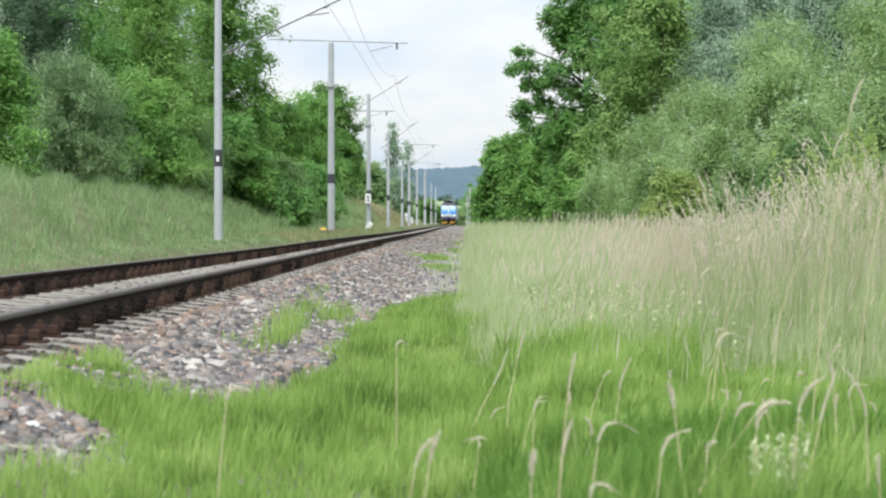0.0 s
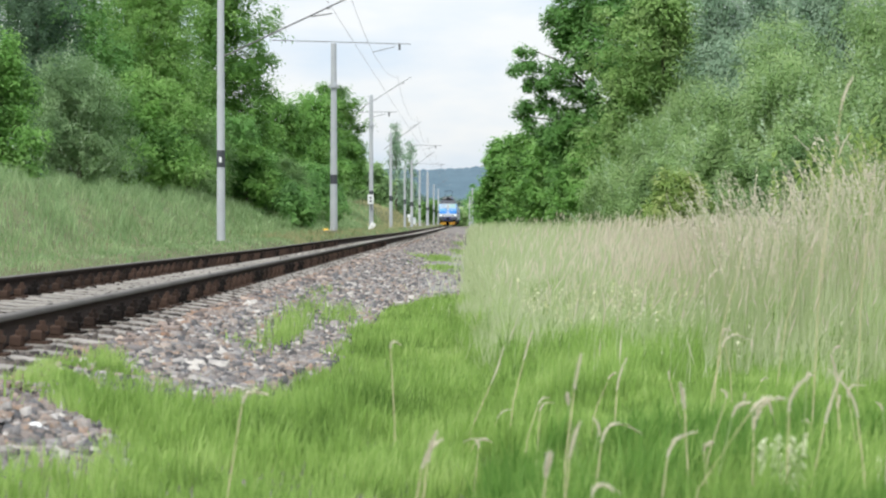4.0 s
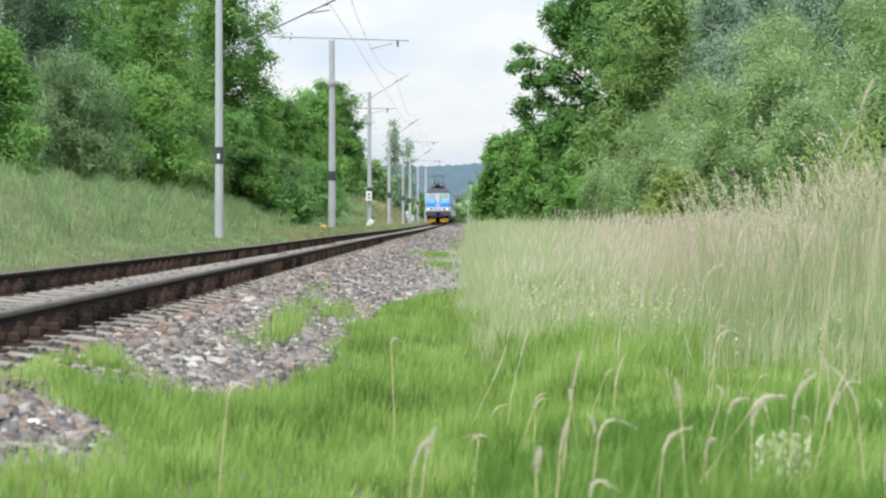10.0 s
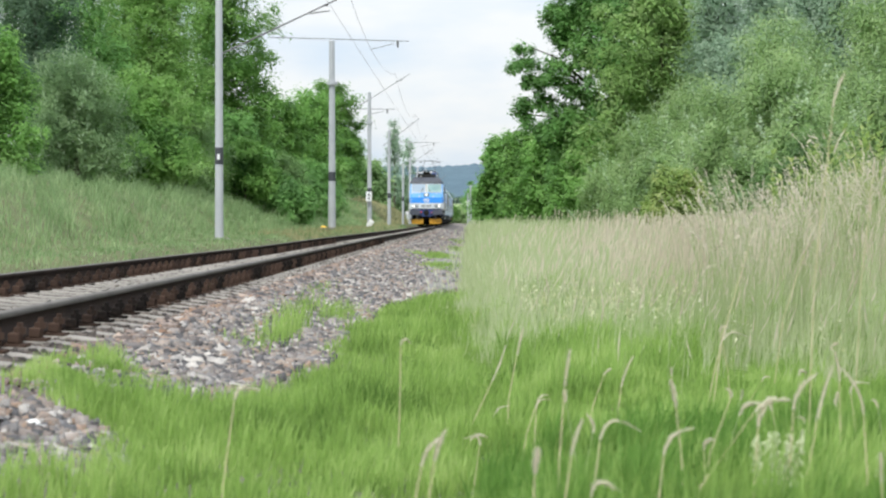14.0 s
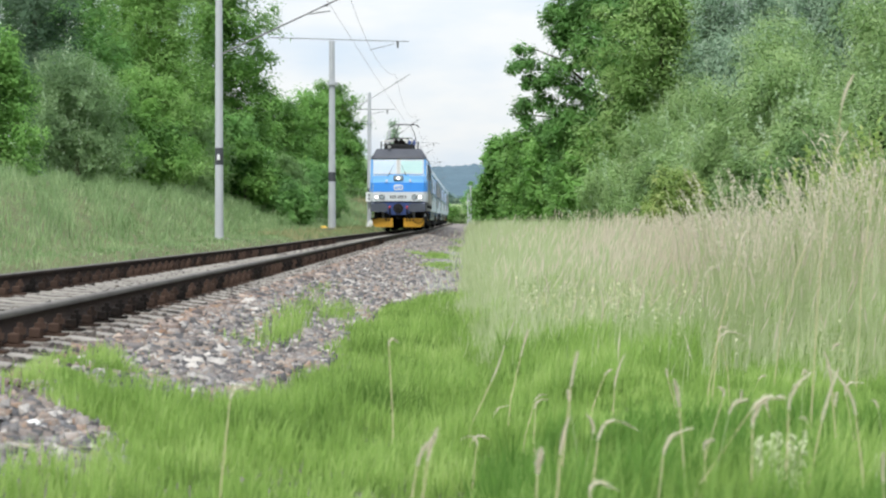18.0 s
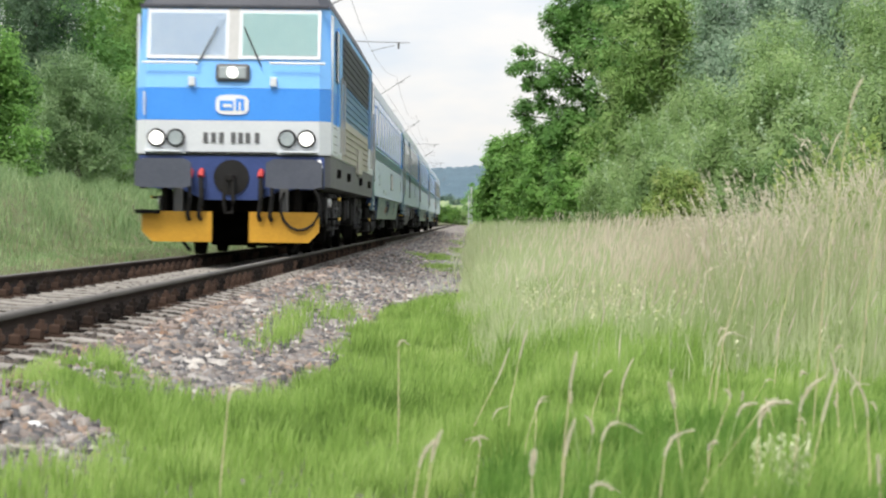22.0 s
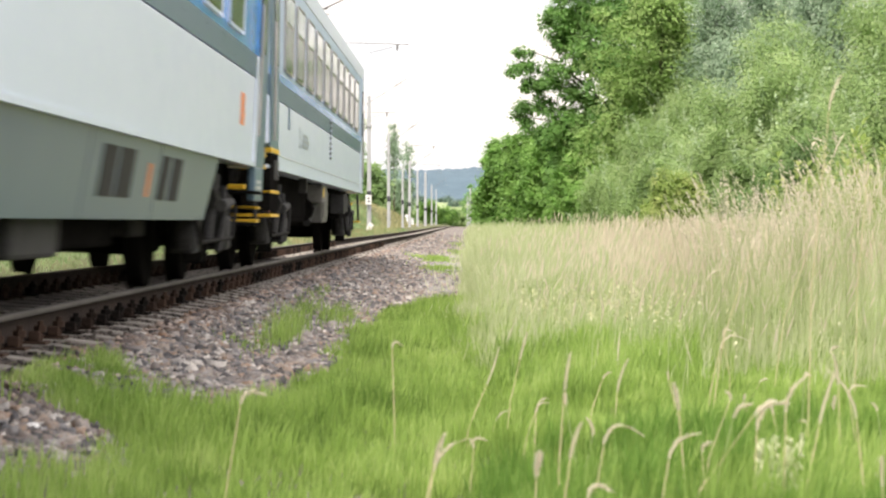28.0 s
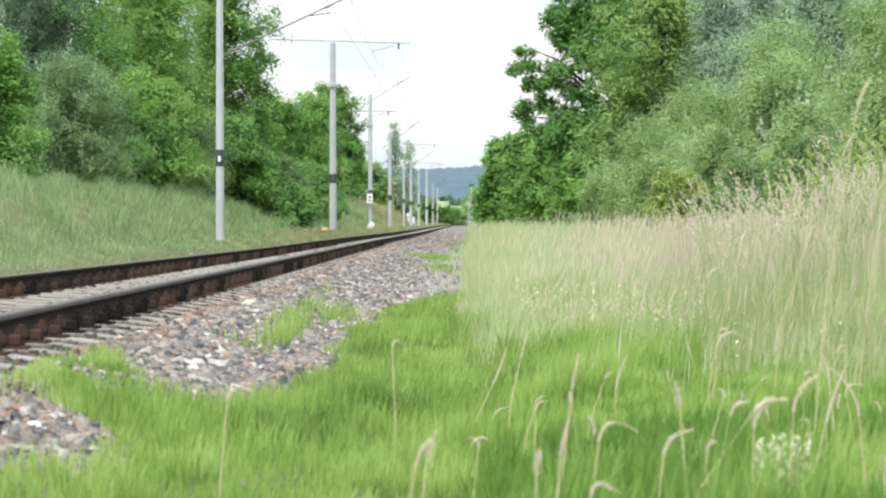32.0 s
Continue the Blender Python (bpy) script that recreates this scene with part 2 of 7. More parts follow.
M_GREYGEAR = material("dusty_grey_gear", (0.02, 0.021, 0.022), (0.062, 0.062, 0.063), 0.8, scale=4, fine=30, bump=0.2, spec=0.2)
M_STRIPE = material("teal_grey_stripe", (0.075, 0.13, 0.205), (0.105, 0.165, 0.245), 0.28, scale=1.5, fine=15, bump=0.0, spec=0.3)
M_SKIRT = material("smooth_grey_skirt", (0.072, 0.113, 0.175), (0.098, 0.143, 0.205), 0.3, scale=1.2, fine=12, bump=0.0, spec=0.15)
M_FAINT = material("faint_grey_lettering", (0.2, 0.24, 0.29), (0.25, 0.29, 0.34), 0.45, scale=2, fine=20, bump=0.0)
M_HATCHPANEL = material("pinkish_grey_hatch", (0.42, 0.39, 0.41), (0.5, 0.46, 0.48), 0.45, scale=2, fine=20, bump=0.01)
M_TAN = material("tan_emblem", (0.2, 0.12, 0.09), (0.27, 0.16, 0.12), 0.6, spec=0.1)
M_DULLRED = material("dull_red_pipe", (0.16, 0.05, 0.045), (0.24, 0.08, 0.07), 0.7)
M_EMBLEM = material("dark_blue_emblem", (0.012, 0.02, 0.07), (0.02, 0.032, 0.1), 0.6, bump=0.0, spec=0.1)
M_COACHROOF = material("coach_roof_grey", (0.42, 0.43, 0.43), (0.55, 0.55, 0.55), 0.5, scale=1.2, fine=15, bump=0.05)
M_LAMP = glow("lit_headlamp", (0.95, 0.95, 0.92), 0.9)
M_LENS = material("unlit_lens", (0.25, 0.3, 0.32), (0.4, 0.45, 0.46), 0.15, bump=0, spec=0.9)

M_LUSH = foliage("lush_grass", (0.1, 0.19, 0.035), (0.28, 0.435, 0.105), (0.46, 0.6, 0.21), 0.45, patch_size=2.2, each=0.3)
M_MEADOW = foliage("meadow_grass", (0.34, 0.42, 0.2), (0.485, 0.555, 0.31), (0.64, 0.672, 0.47), 0.45, patch_size=0.9, each=0.3)
# this darker green carries the shade low between the near blades
M_SHADEGRASS = foliage("shade_darkened_grass", (0.06, 0.15, 0.025), (0.16, 0.31, 0.06), (0.32, 0.48, 0.14), 0.4, patch_size=2.5, each=0.3)
M_FRESH = foliage("fresh_meadow_grass", (0.2, 0.32, 0.09), (0.36, 0.5, 0.18), (0.53, 0.63, 0.31), 0.45, patch_size=1.3, each=0.3)
M_STRAW = foliage("straw_seed_heads", (0.55, 0.48, 0.38), (0.7, 0.64, 0.52), (0.82, 0.77, 0.66), 0.5)
M_BANKGRASS = foliage("bank_grass", (0.11, 0.19, 0.07), (0.23, 0.35, 0.155), (0.43, 0.53, 0.29), 0.42, patch_size=0.8, each=0.3)
M_DRYGRASS = foliage("dry_grass", (0.2, 0.21, 0.09), (0.36, 0.35, 0.18), (0.52, 0.48, 0.3), 0.3)
M_DRY = material("dry_stem", (0.5, 0.43, 0.26), (0.68, 0.61, 0.4), 0.8, bump=0)
M_STALKHEAD = foliage("bleached_seed_heads", (0.59, 0.54, 0.41), (0.74, 0.7, 0.57), (0.86, 0.83, 0.72), 0.5)
M_PETAL = foliage("pale_yellow_flowers", (0.6, 0.6, 0.3), (0.75, 0.75, 0.5), (0.85, 0.85, 0.7), 0.3)
M_PETALGREEN = material("greenish_white_blossom", (0.46, 0.52, 0.3), (0.68, 0.71, 0.5), 0.8, scale=40, fine=200, bump=0)
M_LEAF = foliage("broad_leaves", (0.06, 0.15, 0.035), (0.16, 0.33, 0.07), (0.31, 0.51, 0.15), 0.5)
M_LEAFDARK = foliage("dark_leaves", (0.1, 0.22, 0.065), (0.19, 0.39, 0.11), (0.34, 0.55, 0.2), 0.5)
M_LEAFLIGHT = foliage("fresh_leaves", (0.1, 0.225, 0.055), (0.22, 0.43, 0.105), (0.41, 0.61, 0.23), 0.5)
M_WILLOW = foliage("willow_leaves", (0.15, 0.25, 0.085), (0.28, 0.42, 0.165), (0.46, 0.59, 0.295), 0.5, each=0.36)
M_PINE = foliage("dark_needles", (0.05, 0.1, 0.06), (0.1, 0.18, 0.1), (0.19, 0.28, 0.17), 0.35)
M_SILVER = foliage("silver_leaves", (0.16, 0.26, 0.17), (0.3, 0.43, 0.29), (0.52, 0.64, 0.5), 0.45, patch_size=1.4)
M_OLIVE = foliage("olive_leaves", (0.11, 0.2, 0.075), (0.21, 0.35, 0.13), (0.36, 0.5, 0.23), 0.5)
M_ROBINIA = foliage("feathery_fresh_leaves", (0.14, 0.28, 0.07), (0.28, 0.48, 0.135), (0.45, 0.64, 0.27), 0.5)
M_SALLOW = foliage("sallow_leaves", (0.12, 0.21, 0.09), (0.215, 0.34, 0.155), (0.35, 0.48, 0.25), 0.5)
M_VINE = foliage("vine_leaves", (0.15, 0.26, 0.08), (0.28, 0.44, 0.14), (0.45, 0.58, 0.27), 0.5)
M_SHOOT = foliage("silvery_young_leaves", (0.24, 0.36, 0.19), (0.4, 0.53, 0.33), (0.6, 0.71, 0.52), 0.5, each=0.45)
M_YELLOWBUSH = foliage("yellowish_bush_leaves", (0.15, 0.25, 0.06), (0.29, 0.41, 0.12), (0.52, 0.56, 0.24), 0.5, patch_size=1.6, each=0.4)
# greyed bluish green: distance haze put into the leaf colour
M_HAZYLEAF = foliage("hazy_distant_leaves", (0.07, 0.12, 0.1), (0.12, 0.2, 0.15), (0.2, 0.29, 0.2), 0.3)
M_BARK = material("grey_brown_bark", (0.06, 0.05, 0.04), (0.16, 0.135, 0.11), 0.95, scale=6, fine=50, bump=0.6)
# the bluish cast is haze over the far forest, put into its colour
M_HILL = material("hazy_far_forest", (0.045, 0.085, 0.115), (0.085, 0.14, 0.18), 1.0, scale=0.05, fine=0.4, bump=0)
M_FARFIELD = material("far_field", (0.19, 0.26, 0.12), (0.27, 0.34, 0.17), 1.0, scale=0.02, fine=0.3, bump=0)


# ---- mesh helpers ----
RNG = np.random.default_rng(7)


def mesh_np(name, verts, quads, mats):
    """A mesh out of arrays: verts (n, 3), quads (m, 3 or 4)."""
    me = bpy.data.meshes.new(name)
    verts, quads = np.asarray(verts, np.float32), np.asarray(quads, np.int32)
    k = quads.shape[1]
    me.vertices.add(len(verts))
    me.vertices.foreach_set("co", verts.ravel())
    me.loops.add(quads.size)
    me.loops.foreach_set("vertex_index", quads.ravel())
    me.polygons.add(len(quads))
    me.polygons.foreach_set("loop_start", np.arange(0, quads.size, k, dtype=np.int32))
    me.update(calc_edges=True)
    for m in mats:
        me.materials.append(m)
    return me


def thing(name, label, category, group="", kind="", m=None):
    ob = tagged(new(name), label, category, group, kind)
    ob.empty_display_size = 0.2
    if m is not None:
        ob.matrix_basis = m
    return ob


def part(name, bm, mat_, parent, label="", smooth=False):
    me = bpy.data.meshes.new(name)
    bm.to_mesh(me)
    bm.free()
    me.materials.append(mat_)
    if smooth:
        me.polygons.foreach_set("use_smooth", [True] * len(me.polygons))
    ob = new(name, me)
    ob.parent = parent
    if label:
        tagged(ob, label)
    return ob


def box(x0, x1, y0, y1, z0, z1, bevel=0.0, bm=None):
    bm = bm or bmesh.new()
    vs = [bm.verts.new((x, y, z)) for z in (z0, z1) for x, y in ((x0, y0), (x1, y0), (x1, y1), (x0, y1))]
    fs = [bm.faces.new([vs[i] for i in f]) for f in ((3, 2, 1, 0), (4, 5, 6, 7), (0, 1, 5, 4), (1, 2, 6, 5), (2, 3, 7, 6), (3, 0, 4, 7))]
    if bevel:
        es = list({e for f in fs for e in f.edges})
        bmesh.ops.bevel(bm, geom=es, offset=bevel, segments=2, affect="EDGES", profile=0.5)
    return bm


def tube(points, r0, r1=None, sides=8, bm=None):
    """A tapered tube along points."""
    bm = bm or bmesh.new()
    r1 = r0 if r1 is None else r1
    pts = [Vector(p) for p in points]
    rings = []
    for i, p in enumerate(pts):
        d = (pts[min(i + 1, len(pts) - 1)] - pts[max(i - 1, 0)]).normalized()
        a = d.cross(Vector((0, 0, 1)) if abs(d.z) < 0.9 else Vector((1, 0, 0))).normalized()
        b = d.cross(a)
        r = r0 + (r1 - r0) * i / (len(pts) - 1)
        rings.append([bm.verts.new(p + r * (math.cos(t) * a + math.sin(t) * b)) for t in (2 * math.pi * j / sides for j in range(sides))])
    for u, v in zip(rings, rings[1:]):
        for j in range(sides):
            bm.faces.new((u[j], u[(j + 1) % sides], v[(j + 1) % sides], v[j]))
    bm.faces.new(rings[0][::-1])
    bm.faces.new(rings[-1])
    return bm


def prism(profile, y0, y1, bm=None, front=None):
    """A profile of (x, z) carried from y0 to y1; front: y of each front point, where the front is not flat."""
    bm = bm or bmesh.new()
    a = [bm.verts.new((x, (front[i] if front else y0), z)) for i, (x, z) in enumerate(profile)]
    b = [bm.verts.new((x, y1, z)) for x, z in profile]
    n = len(profile)
    for i in range(n):
        bm.faces.new((a[i], a[(i + 1) % n], b[(i + 1) % n], b[i]))
    bm.faces.new(a[::-1])
    bm.faces.new(b)
    bmesh.ops.recalc_face_normals(bm, faces=bm.faces[:])
    return bm


def disc(centre, axis, r, h, sides=24, bm=None):
    c, d = Vector(centre), Vector(axis).normalized()
    return tube([c - d * h / 2, c + d * h / 2], r, r, sides, bm)


# ---- the lie of the land ----
def cant(y):
    """How much higher the far rail lies."""
    return float(np.clip(0.085 - 0.0018 * y, 0.0, 0.075))


def dip(y):
    """The far track lies a little lower than the near one."""
    return -0.08 * smooth(60, 150, y)


def shift(y):
    """The far track bears a little to the left."""
    return -0.04 * smooth(60, 150, y)


def smooth(a, b, x):
    t = np.clip((x - a) / (b - a), 0, 1)
    return t * t * (3 - 2 * t)


def ground_z(x, y):
    """Height of the ground under grass and stones."""
    x, y = np.asarray(x, float), np.asarray(y, float)
    z = -0.42 + 0.10 * smooth(1.0, 9.0, x) + 0.05 * smooth(0.0, 1.0, x)
    z = z + 0.8 * smooth(9.0, 22.0, x)
    z = z - 0.16 * smooth(0.25, 0.0, x) * smooth(-5.6, -5.2, x) + 0.42 * smooth(-5.1, -5.9, x)
    bank = 1.5 * smooth(-7.2, -9.8, x) * smooth(170, 230, y) * (1 - smooth(290, 370, y)) + 1.7 * smooth(-6.6, -12.5, x) * (1 - smooth(170, 330, y) * 0.75) + 1.2 * smooth(-12.5, -26, x) * (1 - smooth(250, 400, y))
    z = z + bank
    return z + 0.05 * np.sin(x * 1.7 + y * 0.31) * np.sin(y * 0.23 + 1.3) * smooth(-0.5, 2.0, np.abs(x + 3.5) - 2.5)


def sheet(name, xs, ys, fz, mat_):
    gx, gy = np.meshgrid(xs, ys, indexing="ij")
    v = np.stack([gx, gy, fz(gx, gy)], -1).reshape(-1, 3)
    i = np.arange(len(xs) * len(ys)).reshape(len(xs), len(ys))
    q = np.stack([i[:-1, :-1], i[1:, :-1], i[1:, 1:], i[:-1, 1:]], -1).reshape(-1, 4)
    me = mesh_np(name, v, q, [mat_])
    me.polygons.foreach_set("use_smooth", [True] * len(me.polygons))
    return new(name, me)


# ---- ground, far land, ballast ----
def steps(*spans):
    out = []
    for a, b, s in spans:
        out += list(np.arange(a, b, s))
    return np.array(out + [spans[-1][1]])


def land_z(x, y):
    z = ground_z(x, y)
    far = smooth(500, 1500, y)
    return z * (1 - far) + far * (-2 + 0.012 * np.clip(y - 700, 0, 900))


ground = sheet("ground", steps((-2500, -300, 200), (-300, -40, 20), (-40, -14, 2), (-14, 12, 0.4), (12, 40, 2), (40, 300, 20), (300, 2500, 200)),
               steps((-300, -20, 20), (-20, 60, 1.0), (60, 200, 5), (200, 600, 20), (600, 3600, 150)), land_z, M_SOIL)
tagged(ground, "grassy soil beside a railway embankment", "ground", kind="structure")

def bed_z(x, y):
    """Top of the ballast: level with the sleepers' tops, falling away at the shoulder."""
    x, y = np.asarray(x, float), np.asarray(y, float)
    c = np.clip(0.085 - 0.0018 * y, 0.0, 0.075)
    tilt = c * np.clip((-2.75 - x) / 1.5, 0, 1.3)
    z = -0.33 + tilt + dip(y)
    z = z + 0.125 * smooth(-2.32, -2.12, x) + 0.11 * smooth(-4.7, -4.95, x) - 0.2 * smooth(-2.15, -1.0, x) - 0.06 * smooth(-1.0, 0.1, x)
    return z - 0.45 * smooth(-5.0, -5.6, x)


bed = sheet("ballast_bed", steps((-5.75, 0.25, 0.125)), steps((-260, 0, 20), (0, 60, 0.5), (60, 180, 5), (180, 460, 10)), lambda x, y: bed_z(x, y) + 0.012 * np.sin(x * 19 + y * 7) * np.sin(y * 13 - x * 5), M_BED)
tagged(bed, "grey crushed-stone ballast bed of the track", "ballast", kind="structure")

def between_z(x, y):
    """Top of the oily, shade-darkened ballast: it lies just under the sleepers' tops."""
    off = np.abs(x + 3.5)
    return dip(y) - 0.203 + np.clip(0.085 - 0.0018 * y, 0.0, 0.075) * (-2.75 - x) / 1.5 - 0.03 * smooth(0.98, 1.3, off) - 0.012 * smooth(0.52, 0.3, off)


oily = sheet("track_ballast", steps((-4.9, -2.2, 0.09)), steps((-260, 0, 20), (0, 60, 0.21), (60, 180, 5), (180, 460, 10)),
             lambda x, y: between_z(x, y) + 0.007 * np.sin(x * 31 + y * 7) * np.sin(y * 23 - x * 9), M_OILSHADEBED)
tagged(oily, "oily ballast between the sleepers, gap shade painted in", "ballast", kind="structure")
gravel = sheet("gravel_strip", steps((-1.0, 0.12, 0.14)), steps((30, 70, 2)), lambda x, y: bed_z(x, y) + 0.03 - 0.05 * np.abs((x + 0.44) / 0.56) ** 4, M_FINEGRAVEL)
tagged(gravel, "strip of fine pale gravel beside the ballast", "gravel", kind="structure")

hill_xs = steps((-1800, -120, 24), (-120, 80, 2.5), (80, 1800, 24))
def hill_z(x, y):
    k = smooth(2300, 2700, y)
    z = 63 + 5 * np.sin(x * 0.004 + 0.2) + 1.5 * np.sin(x * 0.03) + 1.2 * np.abs(np.sin(x * 0.21) * np.sin(x * 0.087 + 1)) + 0.9 * np.abs(np.sin(x * 0.47 + 2 * np.sin(x * 0.05)))
    return 8 + k * (z - 8) + 1.2 * np.sin(x * 0.3 + y * 0.13) * k
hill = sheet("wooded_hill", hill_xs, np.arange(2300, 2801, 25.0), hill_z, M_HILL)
tagged(hill, "distant hill of conifer forest, painted bluish for haze", "hill", kind="structure")
field = sheet("far_meadow", np.arange(-220, 221, 20.0), np.arange(700, 1101, 25.0), lambda x, y: 0.2 + 10.5 * smooth(700, 1100, y) + 0 * x, M_FARFIELD)
tagged(field, "light green meadow on a far slope", "field", kind="structure")

# ---- track ----
track = thing("railway_track", "single railway track with rusty rails on concrete sleepers", "railway track", kind="structure")


def rail_mesh(name, x, worn, z_of):
    prof = [(-0.075, -0.172), (0.075, -0.172), (0.075, -0.158), (0.012, -0.142), (0.009, -0.045), (0.036, -0.036), (0.036, -0.008),
            (0.028, 0.0), (-0.028, 0.0), (-0.036, -0.008), (-0.036, -0.036), (-0.009, -0.045), (-0.012, -0.142), (-0.075, -0.158)]
    ys = steps((-260, 0, 20), (0, 60, 2), (60, 180, 6), (180, 460, 20))
    v = np.array([[(x + px + shift(y), y, pz + z_of(y) + dip(y)) for px, pz in prof] for y in ys])
    n = len(prof)
    i = np.arange(len(ys) * n).reshape(len(ys), n)
    q = np.stack([i[:-1], i[1:], np.roll(i, -1, 1)[1:], np.roll(i, -1, 1)[:-1]], -1)
    me = mesh_np(name, v.reshape(-1, 3), q.reshape(-1, 4), [M_RAIL, M_RAILTOP])
    idx = np.zeros((len(ys) - 1, n), np.int32)
    idx[:, worn] = 1
    me.polygons.foreach_set("material_index", idx.ravel())
    ob = new(name, me)
    ob.parent = track
    tagged(ob, "rusty steel rail with a worn shiny head")


rail_mesh("rail", -2.75, slice(5, 10), lambda y: 0.0)
rail_mesh("rail", -4.25, slice(6, 9), cant)

SPACING = 0.63
bm = prism([(-1.3, -0.2), (1.3, -0.2), (1.3, -0.03), (0.98, 0.0), (0.52, 0.0), (0.3, -0.012), (-0.3, -0.012), (-0.52, 0.0), (-0.98, 0.0), (-1.3, -0.03)], -0.12, 0.12)
bmesh.ops.bevel(bm, geom=bm.edges[:], offset=0.012, segments=1, affect="EDGES", profile=0.5)
sleeper_me = bpy.data.meshes.new("sleeper")
bm.to_mesh(sleeper_me)
bm.free()
sleeper_me.materials.append(M_SLEEPER)
bm = box(-0.2, 0.2, -0.085, 0.085, 0.0, 0.018)                      # ribbed base plate
for sx in (-1, 1):
    box(sx * 0.125 - 0.035, sx * 0.125 + 0.035, -0.065, 0.065, 0.018, 0.08, 0.01, bm)   # clip
    tube([(sx * 0.15, 0.0, 0.02), (sx * 0.15, 0.0, 0.14)], 0.02, 0.02, 6, bm)     # bolt
    tube([(sx * 0.15, 0.0, 0.075), (sx * 0.15, 0.0, 0.112)], 0.04, 0.04, 6, bm)    # nut
clip_me = bpy.data.meshes.new("rail_fastener")
bm.to_mesh(clip_me)
bm.free()
clip_me.materials.append(M_CLIP)
rest_v, rest_q = [], []
for i in range(-410, 640):
    y = 3.0 + i * SPACING
    lean = math.degrees(math.asin(cant(y) / GAUGE))
    m = pose(-2.75 + float(shift(y)), y, -0.186 + float(dip(y)), 0, lean, 0) @ pose(-0.75, 0, 0, 0, 0, random.uniform(-0.6, 0.6))
    if 5 < y < 92:
        s = new("sleeper", sleeper_me)
        s.parent, s.matrix_basis = track, m
        if y < 70:
            for dx in (0.75, -0.75):
                c = new("rail_fastener", clip_me)
                c.parent, c.matrix_basis = track, m @ pose(dx, 0, 0.0)
    else:
        for dx0, dx1, dy, z0 in ((-1.3, 1.3, 0.13, 0.0),):
            b = len(rest_v)
            rest_v += [m @ Vector((sx, sy, sz)) for sz in (-0.2, 0.0) for sx, sy in ((dx0, -dy), (dx1, -dy), (dx1, dy), (dx0, dy))]
            rest_q += [[b + k for k in f] for f in ((4, 5, 6, 7), (0, 1, 5, 4), (1, 2, 6, 5), (2, 3, 7, 6), (3, 0, 4, 7))]
far_sl = new("far_sleepers", mesh_np("far_sleepers", [tuple(v) for v in rest_v], rest_q, [M_SLEEPER]))
far_sl.parent = track
tagged(far_sl, "row of concrete sleepers", kind="stuff")


# ---- ballast stones ----
BLOCK_V = np.array([(x, y, z) for z in (-0.7, 0.7) for x, y in ((-0.75, -0.75), (0.75, -0.75), (0.75, 0.75), (-0.75, 0.75))])
BLOCK_F = np.array([f for a, b, c, d in ((4, 5, 6, 7), (0, 1, 5, 4), (1, 2, 6, 5), (2, 3, 7, 6), (3, 0, 4, 7)) for f in ((a, b, c), (a, c, d))])


def stones_mesh(name, pos, size, mat_):
    n = len(pos)
    v = BLOCK_V[None] + RNG.uniform(-0.42, 0.42, (n, 8, 3))
    v = v * RNG.uniform(0.6, 1.35, (n, 1, 3)) * np.array([1, 1, 0.8]) * size[:, None, None]
    a, b = RNG.uniform(0, 6.28, n), RNG.normal(0, 0.5, n)
    cb, sb = np.cos(b)[:, None], np.sin(b)[:, None]
    v = np.stack([v[..., 0] * cb + v[..., 2] * sb, v[..., 1], v[..., 2] * cb - v[..., 0] * sb], -1)
    ca, sa = np.cos(a)[:, None], np.sin(a)[:, None]
    v = np.stack([v[..., 0] * ca - v[..., 1] * sa, v[..., 0] * sa + v[..., 1] * ca, v[..., 2]], -1) + pos[:, None]
    f = (BLOCK_F[None] + (np.arange(n) * 8)[:, None, None]).reshape(-1, 3)
    return mesh_np(name, v.reshape(-1, 3), f, [mat_])


def lush_edge(y):
    """The ragged line, by distance, where the short grass stops and the stones begin."""
    e = np.interp(y, [5, 6.6, 6.9, 7.3, 7.9, 8.9, 9.4, 9.9, 10.2, 10.7, 11.7, 14, 16, 18, 22.5, 25, 28, 31, 33],
                  [-2.5, -2.4, -2.0, -1.7, -1.47, -1.6, -1.82, -2.0, -1.85, -1.5, -1.1, -1.05, -1.08, -1.1, -1.05, -0.82, -0.5, -0.08, 0.0])
    return e + 0.1 + 0.05 * np.sin(y * 2.3) + 0.04 * np.sin(y * 7.1)


def scatter(x0, x1, y0, y1, n):
    return RNG.uniform(x0, x1, n), RNG.uniform(y0, y1, n)


sx_, sy_ = [], []
for x0, x1, y0, y1, n in ((-2.6, -1.1, 6, 14, 14000), (-2.6, -0.9, 14, 26, 17000), (-2.6, 0.15, 26, 45, 18000), (-2.6, 0.2, 45, 90, 16000), (-2.6, 0.2, 90, 180, 7000),
                          (-4.1, -2.9, 6, 30, 5000), (-4.1, -2.9, 30, 80, 5000), (-5.9, -4.4, 6, 40, 1500)):
    a, b = scatter(x0, x1, y0, y1, n)
    sx_.append(a), sy_.append(b)
sx_, sy_ = np.concatenate(sx_), np.concatenate(sy_)
phase = ((sy_ - 3.0) / SPACING + 0.5) % 1.0 - 0.5
on_sleeper = (np.abs(phase) < 0.235) & ((sx_ < -2.3) | (sx_ < -2.24) & (RNG.uniform(0, 1, len(sx_)) < 0.5))
keep = ~on_sleeper & (np.abs(sx_ + 2.75) > 0.11) | (~on_sleeper & (RNG.uniform(0, 1, len(sx_)) < 0.4) & (np.abs(sx_ + 2.75) > 0.09))
keep &= ((sx_ < lush_edge(sy_) + 0.12) | (sy_ > 32)) & ~((sx_ > -0.95) & (sy_ > 31) & (sy_ < 68) & (RNG.uniform(0, 1, len(sx_)) < 0.75))
sx_, sy_ = sx_[keep], sy_[keep]
